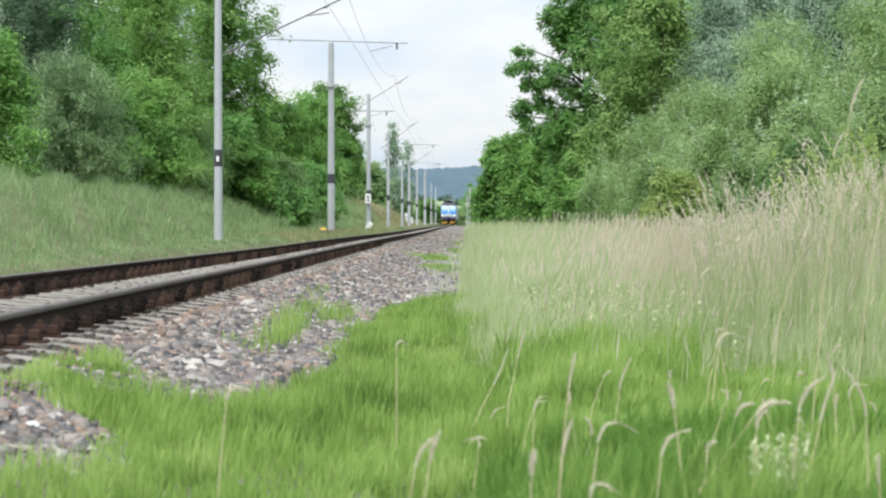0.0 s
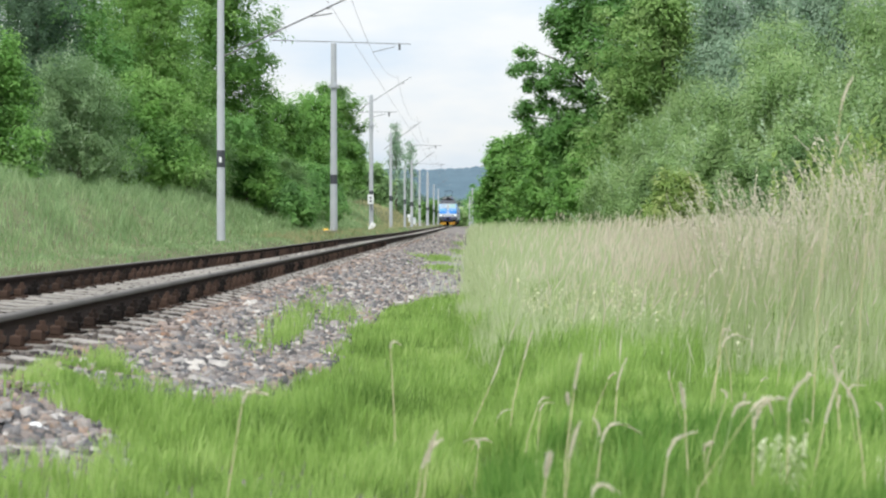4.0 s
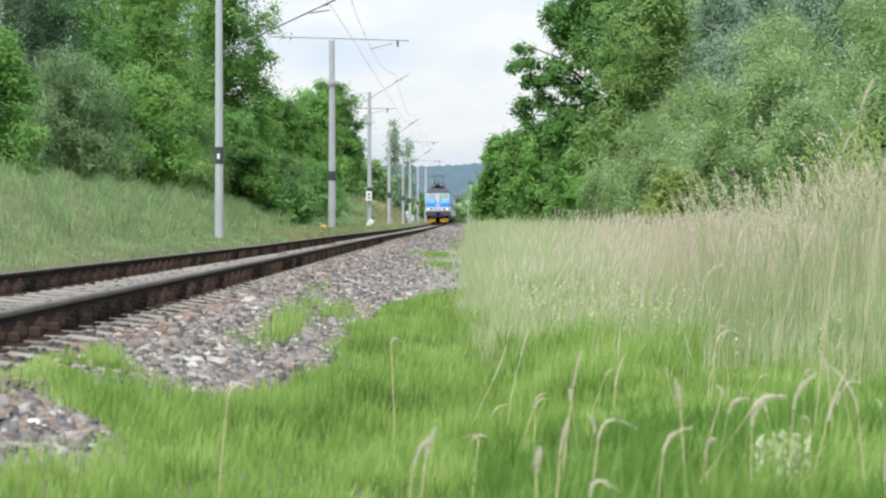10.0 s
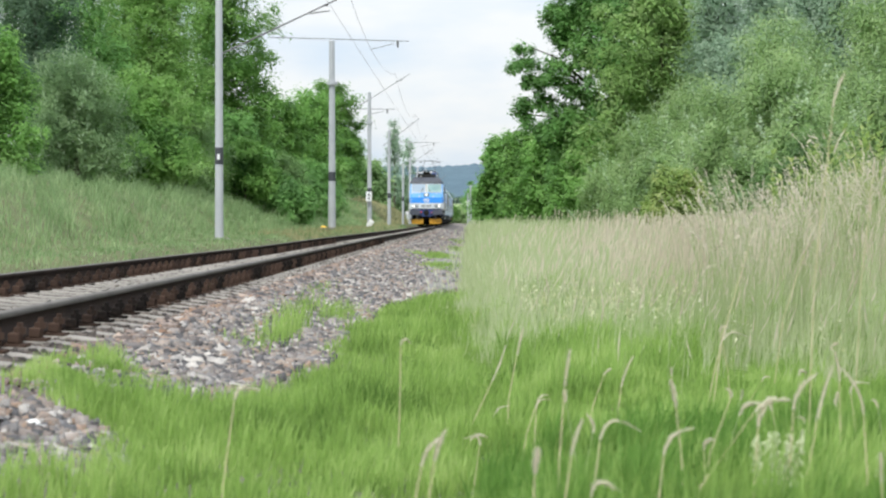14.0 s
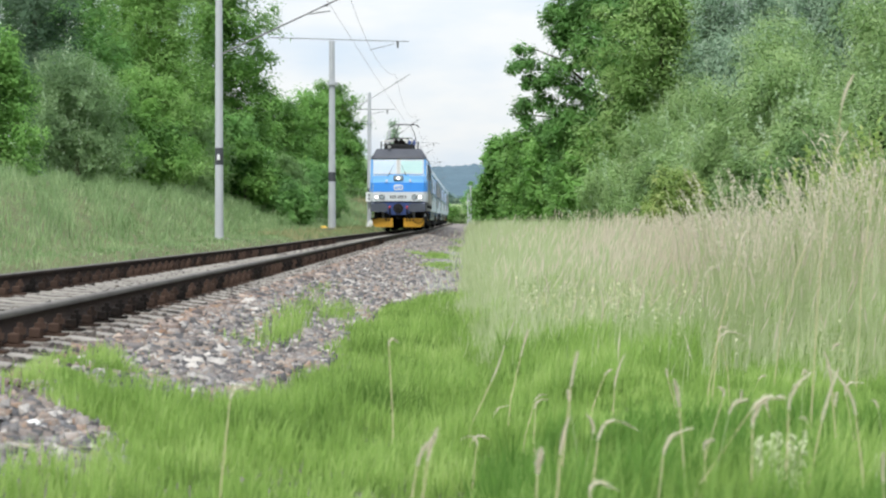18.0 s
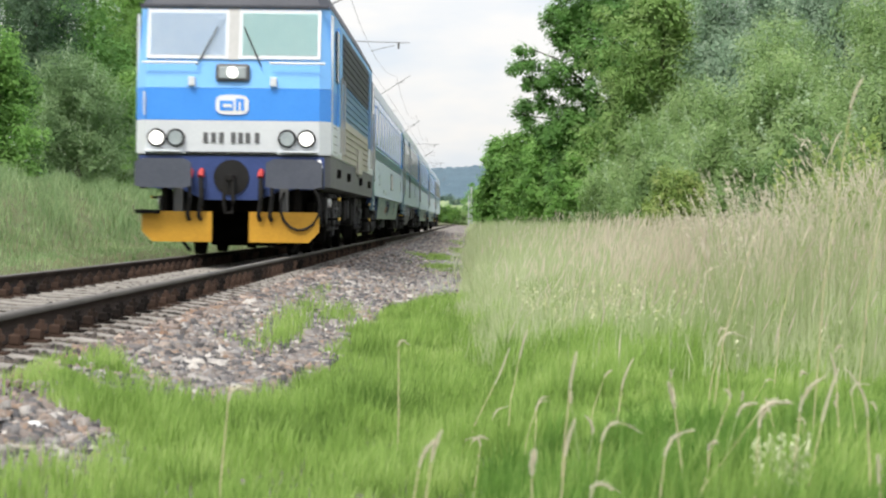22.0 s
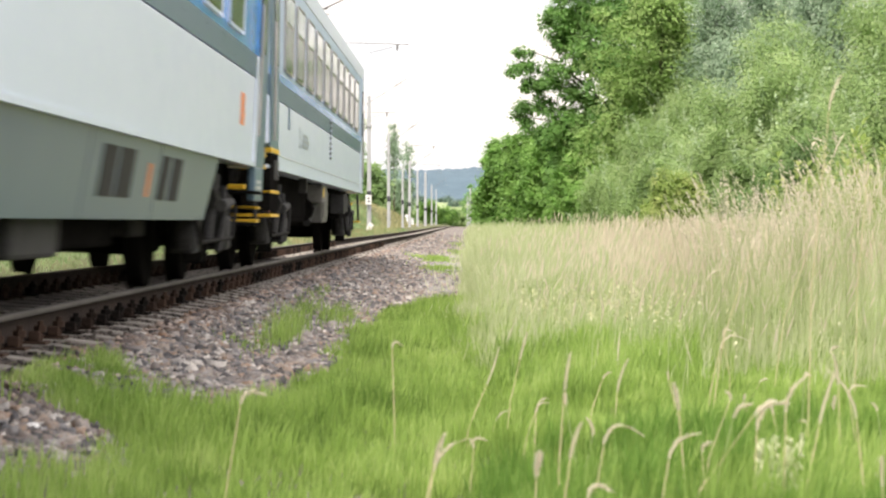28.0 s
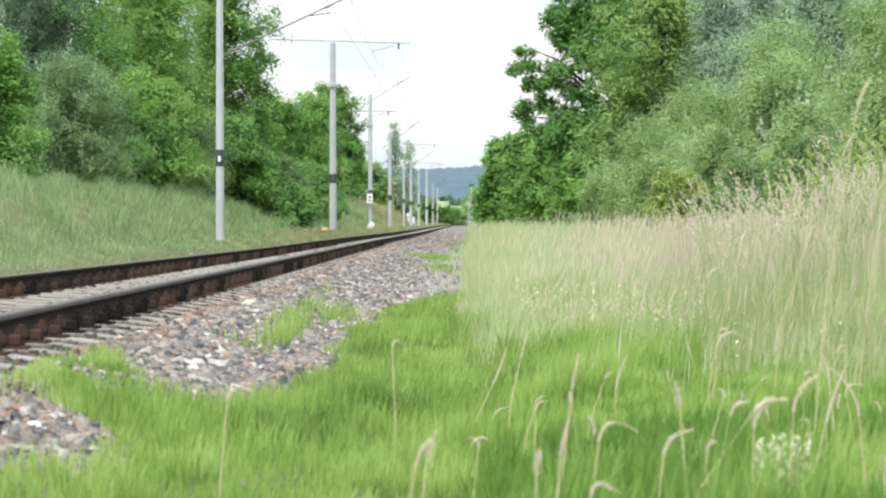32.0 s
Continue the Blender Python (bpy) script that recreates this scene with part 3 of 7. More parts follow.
size = RNG.uniform(0.014, 0.031, len(sx_)) * (1 + 0.35 * (sy_ > 45) + 0.6 * (sy_ > 90) + 0.08 * (sy_ < 13))
sz_ = bed_z(sx_, sy_) + RNG.uniform(-0.005, 0.018, len(sx_)) - 0.01 * (sx_ < -2.3)
near = (sx_ > -2.0) & (sy_ > 7.5) & (sy_ < 9.6) & (sx_ < -1.2)
order = np.nonzero(near)[0][:280]
single = np.zeros(len(sx_), bool)
single[order] = True
sz_ = np.where(sx_ < -2.3, between_z(sx_, sy_) + RNG.uniform(-0.018, 0.004, len(sx_)), sz_)
size = size * np.where(sx_ < -2.3, 0.85, np.where((sy_ > 12) & (sy_ < 45), 1.45, 1.0))
pos = np.stack([sx_, sy_, sz_], -1)
inner = sx_ < -2.3
rusty = ~inner & (sx_ < -1.98 + 0.09 * RNG.normal(0, 1, len(sx_)))
plain = ~single & ~inner & ~rusty
stones = new("ballast_stones", stones_mesh("ballast_stones", pos[plain], size[plain], M_STONE))
rust_stones = new("rusty_stones", stones_mesh("rusty_stones", pos[rusty & ~single], size[rusty & ~single], M_RUSTSHADE))
tagged(rust_stones, "crushed stones beside the rail, browned by rust and painted shade", "stones", kind="stuff")
dark_stones = new("track_stones", stones_mesh("track_stones", pos[inner], size[inner], M_OILSHADESTONE))
tagged(dark_stones, "oily stones between the sleepers, gap shade painted in", "stones", kind="stuff")
tagged(stones, "loose grey and brown crushed ballast stones", "stones", kind="stuff")
stone_shapes = [stones_mesh("stone", np.zeros((1, 3)), np.ones(1), M_STONE1) for _ in range(8)]
for j, i in enumerate(np.nonzero(single)[0]):
    s = new("stone", stone_shapes[j % 8])
    s.parent = bed
    s.matrix_basis = Matrix.LocRotScale(pos[i], Euler((0, 0, j * 1.7)), Vector((size[i],) * 3))


# ---- grass ----
def blades(name, x, y, z, h, w, lean, mat_, wind=(0.25, 0.05)):
    """Bent blades of grass: two triangles for the foot and one for the tip."""
    n = len(x)
    a = RNG.uniform(0, 6.28, n)
    dx, dy = np.cos(a) * w / 2, np.sin(a) * w / 2
    b = RNG.uniform(0, 6.28, n)
    lx = np.cos(b) * lean * RNG.uniform(0.2, 1, n) + wind[0] * RNG.uniform(0.4, 1.2, n)
    ly = np.sin(b) * lean * RNG.uniform(0.2, 1, n) + wind[1]
    base = np.stack([x, y, z], -1)
    side = np.stack([dx, dy, np.zeros(n)], -1)
    mid = base + np.stack([lx * h * 0.28, ly * h * 0.28, h * 0.55], -1)
    tip = base + np.stack([lx * h, ly * h, h * (1 - 0.25 * (lx ** 2 + ly ** 2))], -1)
    v = np.stack([base - side, base + side, mid + side * 0.85, mid - side * 0.85, tip], 1).reshape(-1, 3)
    o = (np.arange(n) * 5)[:, None]
    q = np.concatenate([o + np.array([[0, 1, 2]]), o + np.array([[0, 2, 3]]), o + np.array([[3, 2, 4]])])
    return new(name, mesh_np(name, v, q, [mat_]))


gx, gy = [], []
for y0, y1, n in ((4.5, 8, 34000), (8, 13, 66000), (13, 20, 54000), (20, 33, 44000)):
    y = RNG.uniform(y0, y1, n)
    x = RNG.uniform(-1.9, 1.0, n) if y0 > 19 else -2.6 + (0.22 * y + 2.6) * RNG.uniform(0, 1, n)
    k = x > lush_edge(y) + RNG.exponential(0.05, n)
    gx.append(x[k]), gy.append(y[k])
for y0, y1, n in ((20, 26, 9000), (26, 38, 7000)):
    y = RNG.uniform(y0, y1, n)
    gx.append(1.0 + (0.21 * y - 1.0) * RNG.uniform(0, 1, n)), gy.append(y)
for px, py, rx, ry, n in ((-1.93, 11.0, 0.27, 0.85, 6000), (-0.8, 57, 0.42, 3.0, 3600), (-0.25, 72, 0.3, 5, 1600), (-0.6, 47, 0.4, 3.0, 700),
                          (-0.45, 44, 0.3, 2.5, 700), (-0.35, 100, 0.4, 12, 1500)):
    wob = RNG.normal(0, 0.55, n), RNG.normal(0, 0.55, n)
    gx.append(px + rx * wob[0] * (1 + 0.5 * np.sin(wob[1] * 4))), gy.append(py + ry * wob[1])
for x0, x1, y0, y1, n in ((-1.0, 4.5, -9, 4.6, 14000),):
    a, b = scatter(x0, x1, y0, y1, n)
    k = a > lush_edge(b) + 1.0 + 0.3 * np.sin(b * 1.9)
    gx.append(a[k]), gy.append(b[k])
gx, gy = np.concatenate(gx), np.concatenate(gy)
clump = 0.72 + 0.3 * np.sin(gx * 5.1 + 0.7 * gy) * np.sin(gy * 2.7 - gx * 2) + 0.22 * np.sin(gx * 1.9 - gy * 0.9) + 0.22 * np.sin(gx * 13 + 2 * np.sin(gy * 3)) * np.sin(gy * 7.3 + gx * 4)
gh = RNG.uniform(0.08, 0.24, len(gx)) * clump * np.interp(gy, [5, 9, 20, 30], [1.0, 1.0, 1.0, 0.85]) * (1 + 1.0 * smooth(12, 24, gy) * smooth(-0.2, 0.8, gx) + 0.5 * smooth(8.5, 6.0, gy) * smooth(4.6, 5.2, gy) * smooth(0.1, 0.5, gx))
rim = np.clip((gx - lush_edge(gy)) / 0.45, 0.0, 1.0)
gh = gh * np.where(gx - lush_edge(gy) < 0, 0.74, 0.62 + 0.38 * rim)
gz = np.where(gx < 0.15, bed_z(gx, gy), ground_z(gx, gy)) - 0.01
lush = blades("lush_grass", gx, gy, gz, gh, RNG.uniform(0.003, 0.009, len(gx)) * np.interp(gy, [5, 30], [0.85, 2.4]), 0.36, M_LUSH, (0.1, 0.0))
tagged(lush, "short lush green grass at the trackside", "grass", kind="stuff")

# thin weeds that grow up through the ballast
wx, wy, wh = [], [], []
for px, py, rx, ry, h, n in ((-1.37, 17.0, 0.06, 1.0, 0.32, 420), (-1.5, 20.5, 0.06, 1.3, 0.24, 200), (-1.22, 21.0, 0.09, 0.8, 0.24, 380), (-1.5, 15.3, 0.1, 0.25, 0.12, 200), (-1.66, 25.5, 0.05, 1.2, 0.16, 120)):
    wx.append(RNG.normal(px, rx, n)), wy.append(RNG.normal(py, ry, n)), wh.append(h * RNG.uniform(0.3, 1.0, n))
wx, wy, wh = np.concatenate(wx), np.concatenate(wy), np.concatenate(wh)
weeds = blades("ballast_weeds", wx, wy, bed_z(wx, wy) - 0.01, wh, RNG.uniform(0.004, 0.01, len(wx)), 0.45, M_LUSH, (0.08, 0.0))
tagged(weeds, "thin green weeds growing up through the ballast", "weeds", kind="stuff")

# tall meadow: leaves below, stems with pale seed heads above
tx, ty = [], []
for y0, y1, n in ((12, 18, 13000), (18, 26, 30000), (26, 40, 31000), (40, 70, 24000), (70, 160, 18000), (160, 330, 8000)):
    y = RNG.uniform(y0, y1, n)
    x = -0.03 + 0.07 * np.sin(y * 1.3) + 0.05 * np.sin(y * 3.1) + (0.2 * y + 0.4) * RNG.uniform(0, 1, n) ** 1.15 - 0.22 * RNG.exponential(1, n) * (RNG.uniform(0, 1, n) < 0.12)
    k = (y > 16.3 + 2.4 * np.sin(x * 2.1) + RNG.normal(0, 2.3, n))
    tx.append(x[k]), ty.append(y[k])
tx, ty = np.concatenate(tx), np.concatenate(ty)
edge = smooth(-0.35, 0.7, tx)
th = RNG.uniform(0.35, 0.7, len(tx)) * np.maximum(0.55 + 0.45 * edge, 0.9 * smooth(30, 44, ty) * smooth(-0.3, 0.1, tx)) * np.interp(ty, [12, 17, 24, 40, 60], [0.4, 0.62, 0.9, 1.2, 1.5])
tz = ground_z(tx, ty) - 0.01
meadow = blades("meadow_grass", tx, ty, tz, th, RNG.uniform(0.006, 0.013, len(tx)) * np.interp(ty, [12, 18, 60, 200], [0.7, 0.9, 2.2, 5]), 0.42, M_MEADOW, (0.12, 0.0))
tagged(meadow, "tall meadow grass going to seed", "grass", kind="stuff")


# green blades all through the meadow
n = 26000
ux = RNG.uniform(0, 1, n)
uy = 15 + 40 * RNG.uniform(0, 1, n) ** 1.4
ux = -0.05 + (0.2 * uy + 0.4) * ux ** 1.1
uh = RNG.uniform(0.2, 0.55, n) * (0.75 + 0.35 * np.sin(ux * 2.7 + uy * 0.6) * np.sin(uy * 0.9 - ux)) * np.interp(uy, [15, 20, 40], [0.6, 1.0, 1.2]) * (0.6 + 0.4 * smooth(-0.3, 0.6, ux))
green = blades("green_meadow_grass", ux, uy, ground_z(ux, uy) - 0.01, uh, RNG.uniform(0.004, 0.01, n) * np.interp(uy, [15, 60], [0.9, 2.2]), 0.4, M_FRESH, (0.12, 0.0))
tagged(green, "fresh green blades among the meadow grass", "grass", kind="stuff")


def seed_stems(name_stem, name_head, x, y, z, h, thick, mat_stem, mat_head, label):
    n = len(x)
    lx = RNG.normal(0.09, 0.12, n)
    ly = RNG.normal(0.0, 0.1, n)
    top = np.stack([x + lx * h, y + ly * h, z + h], -1)
    stem = blades(name_stem, x, y, z, h, thick, 0.12, mat_stem, (0.09, 0))
    hl = RNG.uniform(0.1, 0.22, n)
    hw = RNG.uniform(0.003, 0.007, n) * thick / 0.005
    d = np.stack([lx * 1.6 + RNG.normal(0.1, 0.15, n), RNG.normal(0, 0.15, n), np.ones(n)], -1)
    d /= np.linalg.norm(d, axis=1)[:, None]
    foot = top - d * hl[:, None] * 0.6
    tip = top + d * hl[:, None] * 0.4
    mid = (foot * 0.55 + tip * 0.45)
    vs, qs = [], []
    for k, s in enumerate((np.array([1.0, 0, 0]), np.array([0, 1.0, 0]))):
        side = s[None] * hw[:, None]
        vs.append(np.stack([foot, mid + side, tip, mid - side], 1))
    v = np.concatenate(vs, 1).reshape(-1, 3)
    o = (np.arange(n) * 8)[:, None]
    q = np.concatenate([o + np.array([[0, 1, 2, 3]]), o + np.array([[4, 5, 6, 7]])])
    heads = new(name_head, mesh_np(name_head, v, q, [mat_head]))
    tagged(stem, "thin stems of " + label, "grass", kind="stuff")
    tagged(heads, "pale straw-coloured seed heads of " + label, "grass", kind="stuff")


hx, hy = [], []
for y0, y1, n in ((12, 18, 250), (18, 26, 9000), (26, 40, 9000), (40, 70, 8000), (70, 170, 5000)):
    y = RNG.uniform(y0, y1, n)
    x = 0.1 + (0.2 * y + 0.3) * RNG.uniform(0, 1, n) ** 0.75
    k = RNG.uniform(0, 1, n) < 0.08 + 0.72 * smooth(0.2, 3.0, x * 26 / y)
    hx.append(x[k]), hy.append(y[k])
hx, hy = np.concatenate(hx), np.concatenate(hy)
hh = RNG.uniform(0.42, 0.95, len(hx)) * (0.8 + 0.2 * smooth(0, 2, hx)) * np.interp(hy, [12, 17, 26, 36, 60], [0.6, 0.75, 1.0, 1.0, 1.25])
seed_stems("meadow_stems", "meadow_seed_heads", hx, hy, ground_z(hx, hy) - 0.01, hh, 0.005 * np.interp(hy, [18, 60, 160], [0.9, 1.6, 3]), M_MEADOW, M_STRAW, "tall meadow grass")

# taller stand of plumed grass towards the shrubs
n = 900
py_ = RNG.uniform(13.5, 27, n)
px_ = py_ * (0.095 + 0.105 * RNG.uniform(0, 1, n) ** 0.8)
ph = RNG.uniform(0.6, 1.2, n) * (0.75 + 0.45 * smooth(0.1, 0.19, px_ / py_)) * np.interp(py_, [13, 18], [0.8, 1.0])
seed_stems("plume_stems", "plume_heads", px_, py_, ground_z(px_, py_) - 0.01, ph, np.full(n, 0.0042), M_MEADOW, M_STRAW, "tall plumed grass")

# pale yellow flowers in the meadow's front edge
fx = np.concatenate([RNG.normal(1.15, 0.38, 110), RNG.normal(0.4, 0.25, 90), RNG.uniform(0.2, 4.0, 120)])
fy = np.concatenate([RNG.normal(16.6, 1.6, 110), RNG.normal(31, 4, 90), RNG.uniform(16, 34, 120)])
fz = ground_z(fx, fy) + RNG.uniform(0.24, 0.44, len(fx))
fl = np.repeat(np.stack([fx, fy, fz], -1), 14, 0) + RNG.normal(0, 1, (len(fx) * 14, 3)) * np.array([0.01, 0.01, 0.045])
fv = fl[:, None] + RNG.normal(0, 0.0055, (len(fl), 4, 3))
flowers = new("meadow_flowers", mesh_np("meadow_flowers", fv.reshape(-1, 3), np.arange(len(fl) * 4).reshape(-1, 4), [M_PETAL]))
tagged(flowers, "small pale yellow meadow flowers", "flowers", kind="stuff")
blades("flower_stems", fx, fy, ground_z(fx, fy), fz - ground_z(fx, fy), np.full(len(fx), 0.005), 0.02, M_MEADOW, (0, 0))
tagged(bpy.data.objects["flower_stems"], "thin green flower stems", "flowers", kind="stuff")

# grass of the far bank
n = 84000
bx = -5.2 - 10.3 * RNG.uniform(0, 1, n) ** 1.1
by = 18 + 190 * RNG.uniform(0, 1, n) ** 1.5
bh = RNG.uniform(0.2, 0.6, n) * (0.55 + 0.5 * np.sin(bx * 1.3 + by * 0.4) ** 2 + 0.5 * np.sin(bx * 3.7 - by * 0.9) * np.sin(by * 1.7 + bx)) * (0.22 + 0.78 * smooth(-6.4, -8.4, bx))
bh = np.clip(bh, 0.06, 0.7) * (1 - 0.3 * smooth(-10.5, -13, bx))
bank = blades("bank_grass", bx, by, ground_z(bx, by) - 0.02, bh, RNG.uniform(0.008, 0.02, n) * np.interp(by, [20, 80, 200], [0.8, 1.6, 3]), 0.85, M_BANKGRASS, (0.08, 0.0))
tagged(bank, "tall rough grass on the railway bank", "grass", kind="stuff")

n = 5000
dy_ = 72 + 120 * RNG.uniform(0, 1, n) ** 1.3
dx_ = -5.3 - RNG.exponential(0.5, n) - 0.9 * RNG.uniform(0, 1, n) * (np.sin(dy_ * 0.21) > 0.1)
dry = blades("dry_bank_grass", dx_, dy_, ground_z(dx_, dy_) - 0.02, RNG.uniform(0.1, 0.4, n) * (0.6 + 0.4 * np.sin(dy_ * 0.7)), RNG.uniform(0.01, 0.025, n), 0.5, M_DRYGRASS, (0.08, 0.0))
n = 5000
ey_ = RNG.uniform(165, 330, n)
ex_ = -6.9 - 4.0 * RNG.uniform(0, 1, n)
slope_dry = blades("dry_slope_grass", ex_, ey_, ground_z(ex_, ey_) - 0.02, RNG.uniform(0.15, 0.5, n), RNG.uniform(0.03, 0.06, n), 0.6, M_DRYGRASS, (0.08, 0.0))
tagged(slope_dry, "dry yellowish grass on the far slope of the bank", "grass", kind="stuff")
tagged(dry, "dry yellowish grass at the foot of the bank", "grass", kind="stuff")


# ---- trees and shrubs ----
def leaf_mesh(name, pts, size, aspect, mat_, droop=0.0, out=0.0):
    """Leaves at the points; out: the way each one faces, on the whole."""
    n = len(pts)
    nrm = out + RNG.normal(0, 0.38, (n, 3)) + np.array([0, 0, 0.55])
    nrm /= np.linalg.norm(nrm, axis=1)[:, None]
    u = RNG.normal(0, 1, (n, 3))
    u[:, 2] -= 0.5 + droop * 2
    s = np.cross(nrm, u)
    s /= np.linalg.norm(s, axis=1)[:, None] + 1e-9
    d = np.cross(s, nrm)
    L = (size * RNG.uniform(0.6, 1.3, n))[:, None]
    W = L * aspect * 0.62
    v = np.stack([pts - d * L * 0.35 + s * W, pts + d * L * 0.65, pts - d * L * 0.35 - s * W], 1).reshape(-1, 3)
    return mesh_np(name, v, np.arange(n * 3).reshape(-1, 3), [mat_])


# how a kind of tree holds its leaves: bunches on a spray, the spray's size, how far it faces outwards and upwards, how it droops
LAYERED, TUFTED, FINE = (9, 0.46, 0.55, 0.8, 0.38), (7, 0.36, 0.8, 0.55, 0.3), (4, 0.3, 0.75, 0.35, 0.1)


def crown_points(lumps, clusters, per, spread, style):
    """Leaves in small bunches on sprays, which shingle uneven lumps (x, y, z, rx, ry, rz)."""
    each, reach, outward, upward, sag = style
    lumps = np.array(lumps, float)
    vol = lumps[:, 3] * lumps[:, 5]
    sprays = max(6, clusters // each)
    pick = RNG.choice(len(lumps), sprays, p=vol / vol.sum())
    d = RNG.normal(0, 1, (sprays, 3)) + [0, 0, 0.15]
    d /= np.linalg.norm(d, axis=1)[:, None]
    bump = 1 + 0.16 * np.sin(d[:, 0] * 5 + pick * 1.3) * np.sin(d[:, 2] * 6 + pick) + 0.1 * np.sin(d[:, 1] * 11 + pick * 2.1)
    r = RNG.uniform(0.4, 1.0, sprays) ** 0.4 * bump
    c = lumps[pick, :3] + d * lumps[pick, 3:] * r[:, None]
    rad = np.clip(reach * np.sqrt(lumps[pick, 3] * lumps[pick, 5]), 0.16, 0.75) * RNG.uniform(0.6, 1.25, sprays)
    up = d * outward + RNG.normal(0, 0.2, (sprays, 3)) + [0, 0, upward]
    up /= np.linalg.norm(up, axis=1)[:, None]
    a = np.cross(up, [0.3, 1.0, 0.1])
    a /= np.linalg.norm(a, axis=1)[:, None]
    b = np.cross(up, a)
    ang, rho = RNG.uniform(0, 6.28, (sprays, each)), RNG.uniform(0, 1, (sprays, each)) ** 0.6
    m = (a[:, None] * np.cos(ang)[..., None] + b[:, None] * np.sin(ang)[..., None]) * rho[..., None]
    m = m + up[:, None] * (RNG.normal(0, 0.15, (sprays, each)) - sag * rho ** 2)[..., None]
    c = (c[:, None] + m * rad[:, None, None]).reshape(-1, 3)
    face = np.repeat(up, each, 0) + (m * 0.5).reshape(-1, 3)
    jit = RNG.normal(0, 1, (len(c) * per, 3)) * spread
    return np.repeat(c, per, 0) + jit, np.repeat(face, per, 0) * 0.8 + jit / spread * 0.3


def young_shoots(t, lumps, n, leaf):
    """Slender leafy shoots that stand out of the crown, as ONE part."""
    kept = RNG.bit_generator.state
    lump = np.array(lumps, float)[RNG.integers(0, len(lumps), n)]
    d = RNG.normal(0, 1, (n, 3)) + [0, -0.5, 0.7]
    d /= np.linalg.norm(d, axis=1)[:, None]
    foot = lump[:, :3] + d * lump[:, 3:] * 0.85
    way = d * 0.5 + RNG.normal(0, 0.15, (n, 3)) + [0, 0, 0.8]
    way /= np.linalg.norm(way, axis=1)[:, None]
    f = np.linspace(0, 1, 16)
    pts = foot[:, None] + way[:, None] * f[:, None] * RNG.uniform(0.35, 0.85, (n, 1, 1)) + RNG.normal(0, 0.035, (n, 16, 3)) * (1.1 - f)[:, None]
    s = new("young_growth", leaf_mesh("young_growth", pts.reshape(-1, 3), leaf * 0.8, 0.4, M_SHOOT, -0.6, np.repeat(way * 0.2, 16, 0)))
    s.parent = t
    tagged(s, "silvery upright young shoots", kind="stuff")
    RNG.bit_generator.state = kept


def tree(name, label, category, x, y, h, lumps, mat_, clusters, per, spread, leaf, aspect, trunk=0.15, droop=0.0, group="", style=LAYERED, shoots=0):
    """lumps are given round the foot of the tree."""
    z = float(ground_z(x, y))
    t = thing(name, label, category, group, m=pose(x, y, z))
    if trunk:
        bm = tube([(0, 0, -0.1), (0.1, 0.05, h * 0.3), (0.0, 0.15, h * 0.6), (0.1, 0.1, h * 0.85)], trunk, trunk * 0.25, 9)
        part("trunk", bm, M_BARK, t, smooth=True)
        for j, l in enumerate(lumps[:7]):
            c = Vector(l[:3])
            a = Vector((0.05, 0.05, min(h * 0.55, c.z * 0.6)))
            part("limb", tube([a, a.lerp(c, 0.35) + Vector((0, 0.1, 0.02 * h)), a.lerp(c, 0.7) + Vector((0, 0, 0.035 * h)), c], trunk * 0.34, trunk * 0.07, 6), M_BARK, t, smooth=True)
    pts, out = crown_points(lumps, clusters, max(8, int(per * 1.35)), spread * 0.95, style)
    k = pts[:, 2] > 0.05
    c = new("crown", leaf_mesh("crown", pts[k], leaf * 0.86, aspect, mat_, droop, out[k]))
    c.parent = t
    if shoots:
        young_shoots(t, lumps, shoots, leaf)
    return t


def lumps_for(w, d, h, low, n, seed):
    """Lumps that fill an uneven dome, w and d its half widths."""
    r = random.Random(seed)
    out = []
    for i in range(n):
        k = (i + 0.5) / n
        z = low + (h - low) * (0.08 + 0.84 * k)
        wide = (1 - max(0.0, k - 0.35) ** 1.6 * 1.5) * 0.72
        a = i * 2.4 + r.uniform(-0.5, 0.5)
        rad = r.uniform(0.25, 0.8) * wide
        s = r.uniform(0.36, 0.56) * (1.05 - 0.35 * k)
        out.append((w * rad * math.cos(a), d * rad * math.sin(a), z - 0.1 * h * k, w * s * 1.1, d * s * 1.1, min(max(0.35, (h - low) * 0.2), w * s * 1.3)))
    return out


# right side
LEFT_LIMBS = [(-3.0, 0, 6.4, 1.1, 1.0, 0.4), (-4.0, 0.1, 5.8, 0.9, 0.8, 0.3), (-4.8, 0, 5.3, 0.55, 0.5, 0.22), (-3.4, 0, 7.2, 0.6, 0.6, 0.3), (-2.9, 0, 9.1, 0.9, 1.0, 0.7), (-2.4, 0, 8.0, 1.0, 1.0, 0.6), (-4.3, 0, 8.1, 0.45, 0.5, 0.22), (-4.5, 0, 7.3, 0.5, 0.5, 0.2), (-3.9, 0, 5.3, 0.9, 1.0, 0.35), (-4.2, 0, 6.7, 0.5, 0.5, 0.2), (-3.4, 0, 6.5, 0.6, 0.6, 0.2), (-4.6, 0, 5.6, 0.5, 0.5, 0.2), (-3.6, 0, 4.8, 0.9, 0.8, 0.35), (-1.2, 0, 8.8, 1.9, 2.4, 1.5), (-1.5, -0.3, 7.1, 1.5, 2.0, 1.0), (-1.4, 0, 5.4, 1.2, 1.4, 0.6)]
